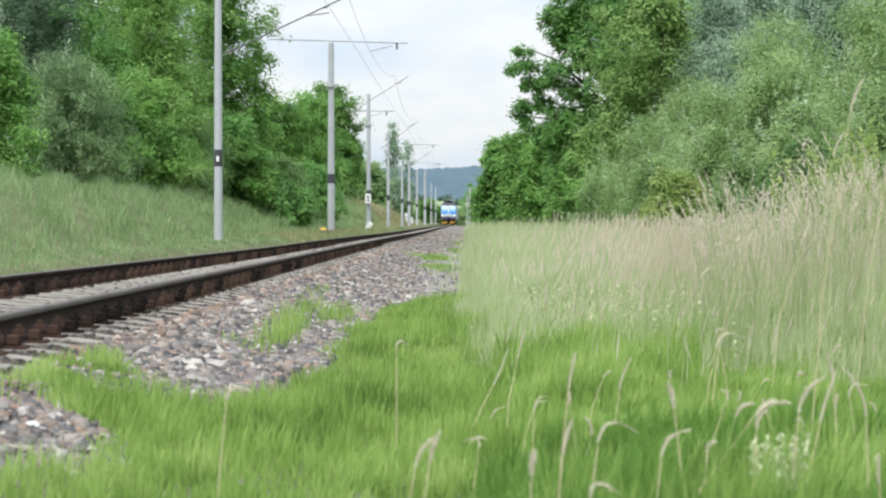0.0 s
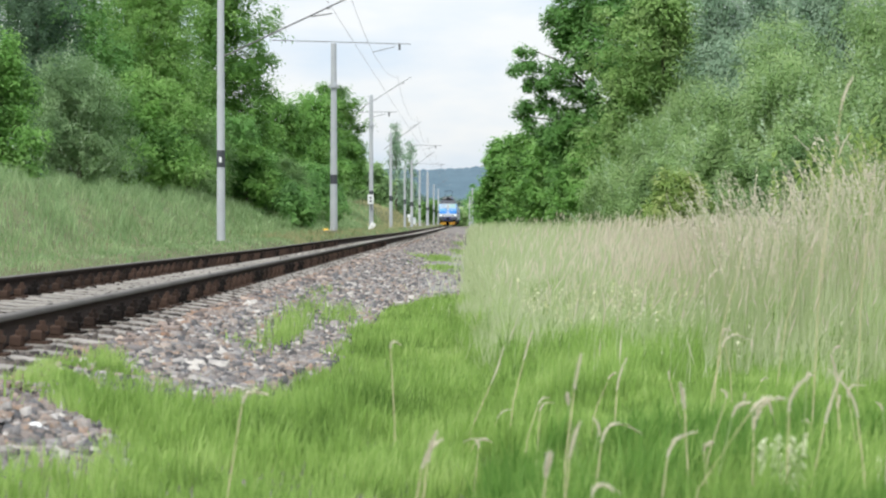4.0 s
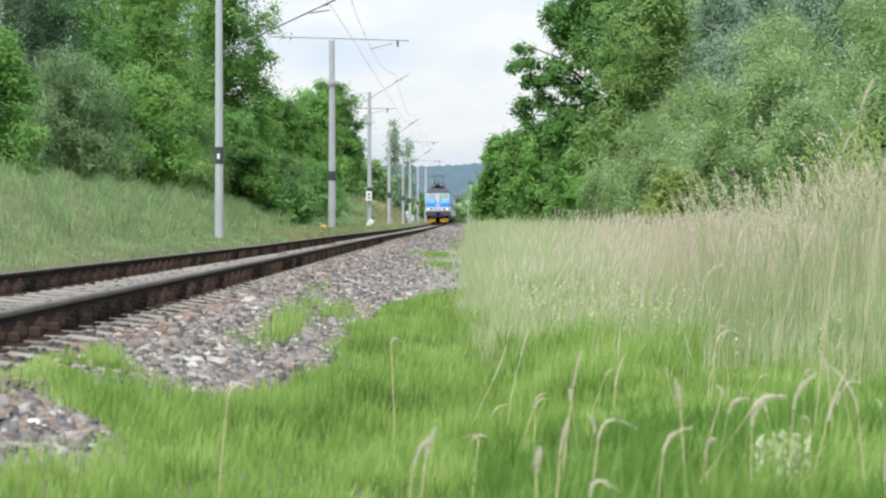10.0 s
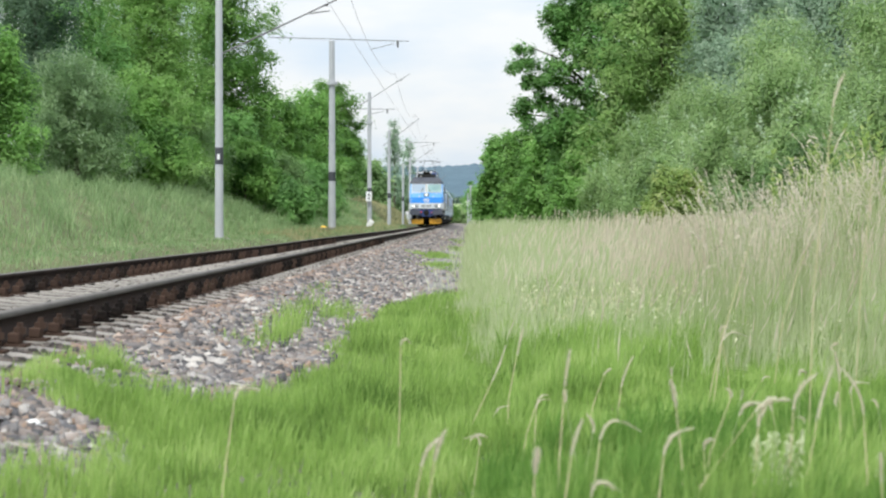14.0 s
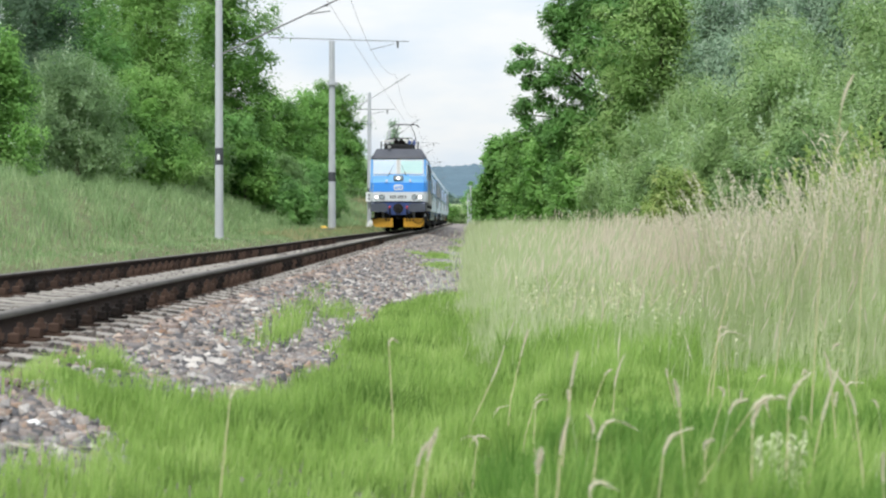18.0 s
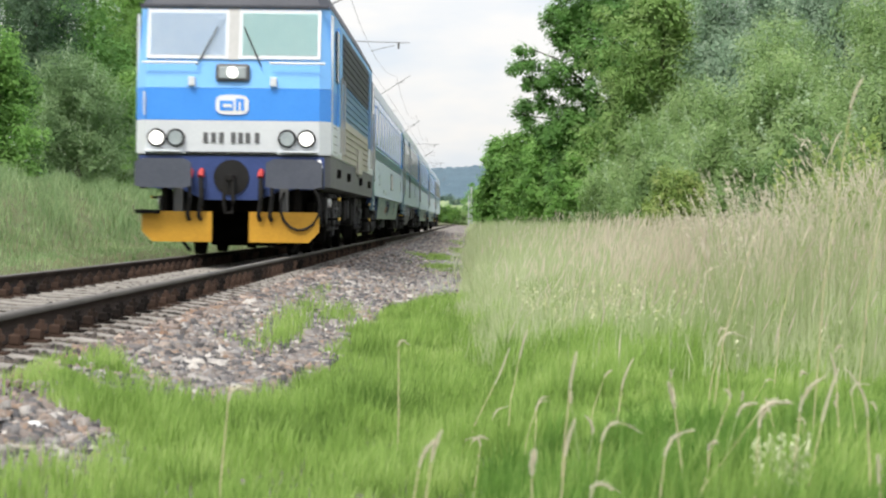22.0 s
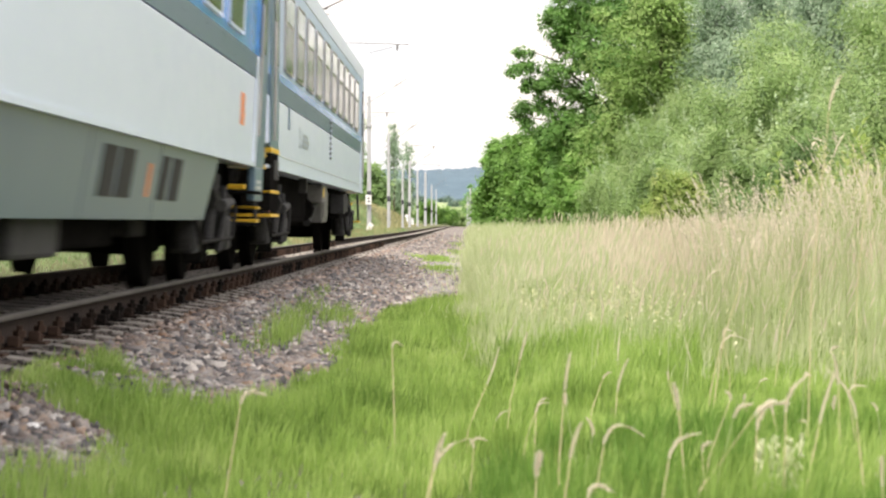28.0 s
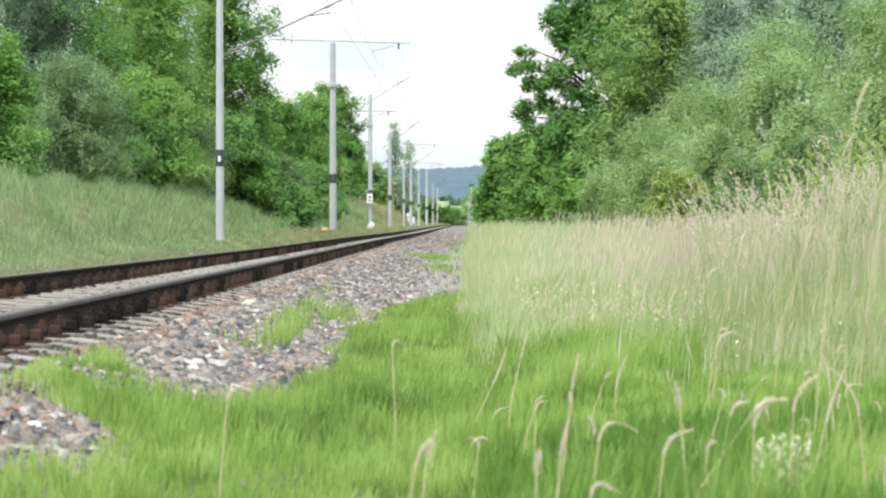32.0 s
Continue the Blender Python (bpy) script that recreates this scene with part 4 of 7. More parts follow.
CROWN = [(0.8, 0, 8.3, 2.4, 2.6, 1.9), (0, 0, 10.8, 3.0, 3, 1.8), (-3.2, 0, 7.3, 0.6, 0.6, 0.28), (-2.9, 0, 6.5, 0.6, 0.7, 0.3), (-2.7, 0, 5.2, 0.9, 0.9, 0.4), (-2.2, 0, 6.1, 0.6, 0.7, 0.4), (2.5, 0.5, 7.0, 2.2, 2.2, 1.9), (1.0, 0.3, 5.6, 2.2, 2.2, 1.3), (-2.6, 0, 9.6, 0.9, 0.9, 0.5), (-4.5, 0.1, 7.5, 0.5, 0.5, 0.3)]
LOW_LIMBS = [(-4.6, 0.1, 6.9, 0.35, 0.4, 0.2), (-4.3, 0.1, 5.7, 0.5, 0.5, 0.25), (-4.7, 0, 5.0, 0.4, 0.4, 0.25), (-1.0, 0.2, 4.4, 2.0, 2.0, 1.1), (-2.6, 0.2, 4.6, 1.2, 1.4, 0.7), (0.5, 0, 3.4, 2.4, 2, 1.4), (-1.5, 0.4, 3.0, 1.8, 1.6, 1.1)]
tree("broadleaf_tree", "large dark green broad-leaved tree above the shrubs", "tree", 6.8, 95, 13, LEFT_LIMBS + CROWN + LOW_LIMBS,
     M_LEAFDARK, 7600, 13, 0.14, 0.17, 0.6, 0.22)
tree("vine_covered_tree", "tall yellowish green tree with hanging growth", "tree", 7.2, 84, 11, lumps_for(3.0, 2.0, 12.0, 1.5, 20, 5), M_VINE, 3000, 13, 0.16, 0.16, 0.55, 0.15, 0.5)
for x, y, w, h, sd in ((9.0, 81, 1.9, 10.5, 28), (10.1, 77, 2.2, 10.5, 8), (11.6, 72, 2.4, 11.0, 9), (13.6, 70, 2.6, 11.0, 19), (12.4, 88, 3.2, 13.0, 29)):
    tree("silver_poplar", "silvery green tree with small pale leaves", "tree", x, y, h, lumps_for(w, w, h, 2.0, 16, sd), M_SILVER, 2600, 13, 0.2, 0.13, 0.5, 0.14, group="silvery trees", style=FINE)
SHRUBS = "shrubs along the meadow"
for x, y, w, h, sd, mat_, cl, leaf in ((2.1, 128, 2.2, 6.0, 2, M_LEAFLIGHT, 2000, 0.22), (4.6, 112, 2.5, 5.8, 12, M_LEAFLIGHT, 2000, 0.2), (3.2, 118, 1.9, 6.3, 44, M_LEAF, 1700, 0.2), (5.3, 94, 2.3, 4.5, 13, M_LEAFLIGHT, 1900, 0.17),
                                       (7.6, 92, 2.4, 6.2, 14, M_LEAF, 1800, 0.19), (4.2, 104, 2.4, 5.6, 18, M_LEAFLIGHT, 1900, 0.19), (6.2, 98, 2.4, 5.8, 22, M_LEAFLIGHT, 1900, 0.19), (3.6, 150, 2.4, 5.5, 15, M_LEAF, 1300, 0.25)):
    tree("hazel_shrub", "dense green broad-leaved shrub at the meadow's end", "shrub", x, y, h, lumps_for(w, w, h, 0.1, 16, sd), mat_, cl, 12, 0.17, leaf, 0.65, 0.08, group=SHRUBS)
for x, y, w, h, sd, cl in ((5.9, 72, 2.1, 4.1, 3, 2600), (7.3, 66, 2.4, 5.0, 4, 2800), (8.0, 57, 2.3, 5.2, 6, 3000), (10.0, 52, 2.8, 6.8, 7, 3200), (9.4, 66, 3.0, 7.0, 16, 2800), (7.9, 80, 2.8, 6.2, 17, 2400),
                           (5.4, 64, 1.4, 2.7, 30, 1300), (6.5, 58, 1.6, 3.4, 31, 1500), (7.4, 50, 1.6, 3.6, 32, 1700), (8.6, 46, 1.7, 4.2, 33, 1900), (5.0, 80, 1.6, 3.0, 34, 1200), (6.2, 50, 1.2, 2.2, 35, 1000),
                           (12.5, 60, 3.2, 9.0, 36, 2600), (12.0, 48, 2.4, 7.0, 37, 2000)):
    tree("willow_shrub", "grey-green willow shrub with narrow leaves", "shrub", x, y, h, lumps_for(w, w, h, 0.1, 18, sd), M_WILLOW, int(cl * 1.1), 13, 0.15, 0.125, 0.34, 0.07, group=SHRUBS, style=FINE, shoots=int(cl * 0.045))
tree("low_bush", "low yellowish green bush with broad leaves", "shrub", 4.6, 50, 1.9, lumps_for(1.25, 1.0, 2.15, 0.1, 12, 10), M_YELLOWBUSH, 1100, 12, 0.08, 0.1, 0.5, 0.03, group=SHRUBS)
tree("low_bush", "low yellowish green bush with broad leaves", "shrub", 6.6, 44, 2.4, lumps_for(1.3, 1.0, 2.7, 0.1, 12, 11), M_OLIVE, 1300, 12, 0.09, 0.09, 0.45, 0.03, group=SHRUBS)
tree("low_bush", "low yellowish green bush with broad leaves", "shrub", 8.4, 41, 2.6, lumps_for(1.4, 1.0, 3.0, 0.1, 12, 21), M_WILLOW, 1500, 12, 0.11, 0.09, 0.35, 0.03, group=SHRUBS, style=FINE)

# left side, on the bank
LEFT = "trees on the railway bank"
NEAR_BANK = (
    ("maple_tree", "bright green leafy tree on the bank", -12.9, 62, 1.0, 4.4, 0.2, M_LEAFLIGHT, 1700, 0.11, 0.6),
    ("willow_shrub", "grey-green rounded shrub on the bank", -13.2, 76, 1.85, 4.5, 0.1, M_SALLOW, 2800, 0.12, 0.34),
    ("pine_tree", "dark tree behind the shrubs of the bank", -16.9, 88, 2.4, 10.5, 1.0, M_PINE, 2600, 0.16, 0.3),
    ("robinia_tree", "bright green tall tree on the bank", -14.4, 102, 3.0, 12.5, 0.5, M_ROBINIA, 4200, 0.16, 0.5),
    ("robinia_tree", "bright green tall tree on the bank", -13.0, 92, 1.9, 5.2, 0.2, M_ROBINIA, 2300, 0.15, 0.55),
    ("broadleaf_tree", "leafy green tree on the bank", -13.0, 118, 3.2, 14.5, 0.3, M_LEAF, 3600, 0.2, 0.6),
    ("hazel_shrub", "dark green shrub at the foot of the trees", -12.2, 112, 2.2, 4.5, 0.1, M_LEAFDARK, 1500, 0.18, 0.6),
)
MID_BANK = (
    ("broadleaf_tree", "leafy green tree on the bank", -12.6, 148, 3.2, 7.4, 0.2, M_LEAF, 2200, 0.22, 0.6),
    ("broadleaf_tree", "leafy green tree on the bank", -12.2, 178, 3.2, 9.4, 1.6, M_LEAFLIGHT, 2000, 0.25, 0.6),
    ("broadleaf_tree", "leafy green tree on the bank", -12.6, 210, 3.3, 11.4, 1.8, M_LEAF, 2200, 0.28, 0.6),
    ("hazel_shrub", "dark green shrub at the foot of the trees", -10.6, 150, 2.0, 4.0, 0.1, M_LEAFDARK, 1000, 0.22, 0.6),
    ("hazel_shrub", "green shrub at the foot of the trees", -13.4, 88, 2.0, 4.2, 0.1, M_LEAF, 1500, 0.16, 0.6),
    ("willow_shrub", "grey-green rounded shrub on the bank", -12.6, 100, 2.0, 4.0, 0.1, M_OLIVE, 1500, 0.15, 0.4),
    ("hazel_shrub", "green shrub at the foot of the trees", -12.0, 128, 2.2, 5.0, 0.1, M_LEAF, 1500, 0.18, 0.6),
)
FAR_BANK = (
    ("hazel_shrub", "dark green shrub low on the bank", -8.2, 104, 1.1, 2.1, 0.1, M_LEAFDARK, 900, 0.15, 0.6),
    ("willow_shrub", "grey-green rounded shrub on the bank", -9.2, 112, 1.4, 3.2, 0.1, M_OLIVE, 1200, 0.14, 0.4),
    ("hazel_shrub", "dark green shrub low on the bank", -10.3, 104, 1.5, 3.2, 0.1, M_LEAF, 1200, 0.15, 0.6),
    ("hazel_shrub", "dark green shrub low on the bank", -8.9, 128, 1.5, 3.4, 0.1, M_LEAFDARK, 1000, 0.17, 0.6),
    ("broadleaf_tree", "leafy green tree on the bank", -17.2, 96, 3.6, 12.0, 0.5, M_LEAFDARK, 2600, 0.18, 0.6),
    ("broadleaf_tree", "leafy green tree on the bank", -19.5, 128, 4.0, 13.0, 0.5, M_LEAF, 2600, 0.2, 0.6),
)
for i, (nm, lab, x, y, w, h, low, mat_, cl, leaf, asp) in enumerate(itertools.chain(NEAR_BANK, MID_BANK, FAR_BANK)):
    tree(nm, lab, "tree" if h > 7 else "shrub", x, y, h, lumps_for(w * (1.45 if h < 7 else 1.28), w * 1.25, h, low, 18, 40 + i), mat_, cl, 13, 0.05 + leaf * 0.7, leaf, asp, 0.04 + h * 0.012, group=LEFT, style=FINE if nm in ("willow_shrub", "pine_tree") else TUFTED if nm == "hazel_shrub" else LAYERED, shoots=110 if mat_ is M_SALLOW else 0)
# silvery leaf colour stands in for haze on the far poplars
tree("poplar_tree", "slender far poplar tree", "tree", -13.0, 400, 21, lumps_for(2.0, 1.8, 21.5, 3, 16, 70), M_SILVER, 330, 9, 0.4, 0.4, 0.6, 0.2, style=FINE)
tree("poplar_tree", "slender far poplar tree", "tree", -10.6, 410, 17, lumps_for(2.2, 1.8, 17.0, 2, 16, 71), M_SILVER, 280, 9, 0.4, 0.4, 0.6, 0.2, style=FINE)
# olive and willow leaves here are paler greens standing in for haze
FAR = "far trees by the line"
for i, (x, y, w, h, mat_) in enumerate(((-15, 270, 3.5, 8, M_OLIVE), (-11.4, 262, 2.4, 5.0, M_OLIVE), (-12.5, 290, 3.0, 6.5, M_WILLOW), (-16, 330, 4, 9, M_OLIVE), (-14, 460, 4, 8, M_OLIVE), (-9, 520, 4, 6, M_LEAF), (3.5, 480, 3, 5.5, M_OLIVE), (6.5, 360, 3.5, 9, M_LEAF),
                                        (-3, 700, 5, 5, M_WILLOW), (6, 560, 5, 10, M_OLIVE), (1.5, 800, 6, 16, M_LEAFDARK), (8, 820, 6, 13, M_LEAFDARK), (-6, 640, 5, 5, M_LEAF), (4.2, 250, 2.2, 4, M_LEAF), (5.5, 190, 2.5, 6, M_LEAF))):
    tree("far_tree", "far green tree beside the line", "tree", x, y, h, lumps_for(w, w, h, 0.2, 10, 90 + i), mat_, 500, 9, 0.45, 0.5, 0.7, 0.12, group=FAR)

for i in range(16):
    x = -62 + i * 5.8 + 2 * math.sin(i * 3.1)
    tree("far_tree", "distant tree below the wooded hill, leaves dulled for haze", "tree", x, 1000 + 60 * math.sin(i * 1.7), 12, lumps_for(5.5, 5, 11.5 + 3.0 * math.sin(i * 2.2) + (4 if i in (11, 12) else 0), 0.2, 9, 300 + i), M_HAZYLEAF, 260, 8, 0.9, 1.1, 0.8, 0.2, group="distant trees")

# ---- overhead line ----
MASTS = "overhead line masts"


def mast(y, h, r, band, arms, x=-6.6):
    """arms: (x0, z0, x1, z1) of each tube that crosses or leaves the pole."""
    z = float(ground_z(x, y)) - 0.1
    t = thing("line_mast", "grey steel overhead line mast with a dark band", "mast", MASTS, m=pose(x, y, 0))
    part("pole", tube([(0, 0, z), (0, 0, h * 0.5), (0, 0, h)], r, r * 0.72, 24), M_POLE, t)
    part("band", tube([(0, 0, band), (0, 0, band + 0.45)], r * 0.985, r * 0.98, 14), M_BAND, t, "dark painted band")
    part("collar", tube([(0, 0, h * 0.77), (0, 0, h * 0.785)], r * 1.35, r * 1.35, 14), M_POLE, t)
    part("cap", tube([(0, 0, h), (0, 0, h + 0.06)], r * 0.8, r * 0.5, 14), M_POLE, t)
    part("foundation", box(-0.28, 0.28, -0.28, 0.28, z - 0.1, z + 0.13, 0.03), M_SLEEPER, t, "concrete foundation block")
    for x0, z0, x1, z1 in arms:
        a = part("arm", tube([(x0, 0, z0), (x1, 0, z1)], 0.024, 0.022, 6), M_WIRE, t, "grey bracket arm")
        part("insulator", tube([(x1 - 0.55, 0, z1 - (z1 - z0) / (x1 - x0) * 0.55), (x1 - 0.55, 0, z1 - 0.3)], 0.06, 0.045, 8), M_WIRE, a)
        part("steady_arm", tube([(x1 - 1.9, 0, z1 - 0.4), (x1 - 0.75, 0, z1 - 0.12)] if abs(z1 - z0) < 0.4 else [(x1 - 1.0, 0, z1 - 0.5), (x1 - 0.45, 0, z1 - 0.42)], 0.018, 0.018, 6), M_WIRE, a)
    return t


for row in ((18, 8.7, 0.15, 2.3, ()), (60, 8.9, 0.115, 2.0, ((0.05, 4.93, 3.4, 6.5),)), (110, 9.2, 0.185, 2.4, ((-3.0, 9.4, 3.75, 9.2),)),
            (152, 9.05, 0.16, 2.2, ((-0.65, 8.2, 2.7, 10.3), (-0.8, 7.95, 1.75, 7.95))), (190, 8.0, 0.15, 2.3, ((-0.6, 6.65, 2.55, 9.0),)), (231, 6.2, 0.13, 2.4, ((-0.4, 8.45, 3.7, 8.35),)),
            (259, 7.6, 0.17, 2.4, ((-0.4, 6.5, 2.6, 8.6),)), (300, 7.4, 0.16, 2.4, ((-0.4, 8.3, 3.4, 8.2),)), (357, 8.4, 0.22, 2.4, ()), (420, 7.5, 0.16, 2.4, ((-0.4, 6.5, 2.6, 8.6),)), (480, 7.5, 0.16, 2.4, ())):
    mast(*row)
for x, y, h in ((0.4, 300, 5.5), (0.05, 340, 5.0)):
    t = thing("concrete_pole", "grey concrete pole beside the far track", "pole", m=pose(x, y, float(ground_z(x, y))))
    part("shaft", tube([(0, 0, -0.2), (0, 0, h)], 0.14, 0.1, 8), M_POLE, t)
wires = thing("overhead_wires", "thin grey contact and carrying wires above the track", "wires")
SPANS = [18, 60, 110, 152, 190, 231, 259, 300, 357, 420]
for nm, x, z, sag in (("contact_wire", -3.5, 6.0, 0.0), ("carrying_wire", -3.5, 7.6, 0.9)):
    for a, b in zip([-24] + SPANS[:-1], SPANS):
        part(nm, tube([(x, a + (b - a) * k / 8, z - sag * (1 - (k / 4 - 1) ** 2)) for k in range(9)], 0.006, 0.006, 4), M_WIRE, wires)


# ---- single grass stalks before the camera; they sway in the wind ----
STALKS = []


def stalk(x, y, tip_x, tip_z, head, droop, thick=0.0029, pale=True):
    """A stem from the ground at (x, y) to its tip, with a seed head that bends over by droop metres."""
    z0 = float(ground_z(x, y)) - 0.02
    t = thing("grass_stalk", "dry straw-coloured grass stalk with a nodding seed head" if pale else "green grass stalk with a pale seed head", "grass stalk", "tall grass stalks", m=pose(x, y, z0))
    end = Vector((tip_x - x, 0.02, tip_z - z0))
    mid = Vector((end.x * 0.3, 0, end.z * 0.55))
    part("stem", tube([(0, 0, 0), mid, end], thick, thick * 0.55, 5), M_DRY if pale else M_MEADOW, t)
    rnd_ = random.Random(int(x * 1000 + y * 77))
    n_ = 40
    loose = rnd_.choice((0.3, 0.5, 0.8))
    p_, vs, qs = end.copy(), [], []
    d0 = (end - mid).normalized()
    droop = droop + math.copysign(0.035, droop) if rnd_.random() < 0.25 else droop
    d1 = Vector((droop, 0, head * 0.9 - abs(droop) * rnd_.uniform(0.3, 1.3))).normalized()
    fine = thick / 0.0036
    length = rnd_.uniform(0.7, 1.3) * (abs(head) + abs(droop)) * min(1.0, fine)
    for k in range(n_):
        f = k / (n_ - 1)
        d = d0.lerp(d1, min(1.0, f * 1.2)).normalized()
        p_ = p_ + d * length / n_
        s = (0.016 * math.sin(math.pi * (0.15 + 0.8 * f)) + 0.004) * fine
        for q in range(2):
            o = Vector((rnd_.uniform(-1, 1), rnd_.uniform(-1, 1), rnd_.uniform(-1, 1))) * loose + d
            b = len(vs)
            e = Vector((-o.z, o.x, o.y)).normalized() * 0.0036
            vs += [tuple(p_ - e * 0.4), tuple(p_ + e), tuple(p_ + o * s), tuple(p_ + o * s * 0.5 - e)]
            qs.append([b, b + 1, b + 2, b + 3])
    h = new("seed_head", mesh_np("seed_head", vs, qs, [M_STALKHEAD]))
    h.parent = t
    STALKS.append((t, x, y, z0))


def at(px, y):
    """x and z of a point at distance y that shows that far from the vanishing point, in the focal units."""
    return px / FOCAL * y


TALL_STALKS = ((-446, -428, 322, 7.0, 0.015, 0.085), (-128, -136, 225, 9.0, 0.03, 0.045), (160, 178, 300, 6.6, 0.13, 0.02), (215, 230, 395, 6.4, 0.06, 0.08), (368, 500, 340, 6.0, 0.05, 0.05), (385, 372, 335, 6.8, 0.1, -0.02), (655, 645, 290, 7.2, 0.14, -0.03), (705, 690, 350, 6.4, 0.12, -0.02), (-10, 40, 290, 10.0, 0.14, 0.03), (68, 90, 245, 10.0, 0.12, 0.03), (-130, -95, 440, 5.6, 0.06, 0.03))
LOW_STALKS = ((-105, -75, 430, 5.5, 0.08, 0.02), (112, 118, 455, 5.6, 0.08, 0.01), (150, 165, 420, 5.5, 0.09, 0.02), (560, 570, 340, 6.0, 0.1, 0.02), (590, 625, 360, 6.2, 0.12, 0.03), (330, 345, 420, 6.0, 0.1, 0.03), (500, 505, 370, 6.1, 0.08, 0.01), (740, 735, 470, 5.8, 0.1, 0.0), (420, 440, 225, 9.4, 0.07, 0.09), (255, 262, 300, 8.6, 0.1, 0.03))
for bx_, tx_, tz_, y, head, droop in itertools.chain(TALL_STALKS, LOW_STALKS):
    stalk(at(bx_, y), y, at(tx_, y), EYE[2] - at(tz_, y), head, droop)
stalk(at(600, 7.5), 7.5, at(655, 7.5), EYE[2] + at(195, 7.5), 0.17, 0.03, 0.0024)   # the tallest one
rs = random.Random(4)
for k in range(7):
    y = rs.uniform(9, 15)
    px = rs.choice((rs.uniform(400, 560), rs.uniform(540, 760), rs.uniform(600, 760)))
    up = rs.uniform(-110, 60) + (px - 400) * 0.25
    stalk(at(px - rs.uniform(20, 60), y), y, at(px, y), EYE[2] + at(up, y), rs.uniform(0.08, 0.16), rs.uniform(-0.03, 0.06), 0.0024, k % 2 > 0)

for k in range(24):
    y = rs.uniform(5.8, 10.5)
    px, low = rs.uniform(-60, 745), rs.uniform(0.18, 0.4)
    bend = rs.uniform(-0.05, 0.1)
    z_ = float(ground_z(at(px, y), y))
    stalk(at(px, y), y, at(px, y) + rs.uniform(-0.06, 0.09), z_ + low, rs.uniform(0.02, 0.07), bend, 0.0022, k % 3 > 0)


# clumps of coarser grass nearest the camera, the blades' shade in their dark green
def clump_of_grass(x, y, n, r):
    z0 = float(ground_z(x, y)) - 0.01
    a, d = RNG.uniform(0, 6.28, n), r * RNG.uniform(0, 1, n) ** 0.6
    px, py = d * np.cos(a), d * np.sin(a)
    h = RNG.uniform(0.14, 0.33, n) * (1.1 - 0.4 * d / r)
    ob = blades("grass_clump", px, py, np.zeros(n), h, RNG.uniform(0.004, 0.01, n), 0.4, M_SHADEGRASS, (0.1, 0.0))
    tagged(ob, "clump of coarse grass, shade between blades painted in", "grass clump", "clumps of coarse grass")
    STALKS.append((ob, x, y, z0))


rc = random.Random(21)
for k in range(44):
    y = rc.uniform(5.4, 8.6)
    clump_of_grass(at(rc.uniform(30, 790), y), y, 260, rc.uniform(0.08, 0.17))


# ---- small trackside things ----
m2z = float(ground_z(-6.6, 110))
t = thing("track_marker", "low concrete marker with a yellow cap", "marker", m=pose(-6.75, 108.5, m2z))
part("base", box(-0.4, 0.45, -0.3, 0.3, -0.1, 0.16, 0.04), M_SLEEPER, t)
part("cap", tube([(-0.15, 0, 0.16), (-0.15, 0, 0.2), (-0.15, 0, 0.25)], 0.2, 0.1, 16), M_YELLOW, t, "rounded yellow cap")
t = thing("mast_sign", "small white sign with dark marks on a line mast", "sign", m=pose(-6.62, 151.6, 0))
part("plate", box(-0.2, 0.2, -0.03, 0.0, 1.75, 2.4, 0.02), M_WHITE, t)
part("marking", box(-0.06, 0.08, -0.04, -0.03, 1.9, 2.02), M_BAND, t)
part("marking", box(-0.06, 0.08, -0.04, -0.03, 2.12, 2.24), M_BAND, t)
part("clamp", box(-0.19, 0.19, 0.0, 0.26, 1.98, 2.05, 0.01), M_POLE, t)
t = thing("line_marker", "leaning white marker stone beside the track", "marker", m=pose(-6.45, 146, float(ground_z(-6.45, 146)), 0, 32, 0))
part("stone", box(-0.17, 0.17, -0.1, 0.1, -0.1, 0.55, 0.06), M_PALE, t)
t = thing("mast_sign", "small white plate on a dark mast band", "sign", m=pose(-6.6, 59.86, 0))
part("plate", box(-0.035, 0.035, -0.02, 0.0, 2.13, 2.27, 0.008), M_WHITE, t)
part("clamp", box(-0.03, 0.03, 0.0, 0.06, 2.17, 2.23, 0.005), M_POLE, t)
t = thing("signal_cabinet", "pale grey trackside cabinet with a white lamp head", "cabinet", m=pose(-7.6, 300, float(ground_z(-7.6, 300))))
part("body", box(-0.5, 0.5, -0.35, 0.35, -0.1, 1.0, 0.03), M_GREYPAINT, t)
part("roof_plate", box(-0.55, 0.55, -0.4, 0.4, 1.0, 1.06, 0.01), M_POLE, t)
part("lamp_head", disc((-0.4, -0.2, 1.3), (0, 1, 0), 0.26, 0.2, 16), M_WHITE, t, "white round head")
for x, y, r in ((-1.69, 8.75, 0.026), (-1.64, 8.7, 0.02), (-1.97, 10.9, 0.02), (-1.55, 14.6, 0.022)):
    t = thing("pale_stone", "single whitish stone on the ballast", "stone", m=pose(x, y, float(bed_z(x, y)) + 0.02))
    bm = bmesh.new()
    bmesh.ops.create_icosphere(bm, subdivisions=2, radius=r)
    for v in bm.verts:
        v.co *= 1 + 0.25 * noise.noise(v.co * 60)
        v.co.x *= 1.5
    part("stone", bm, M_PALE, t)


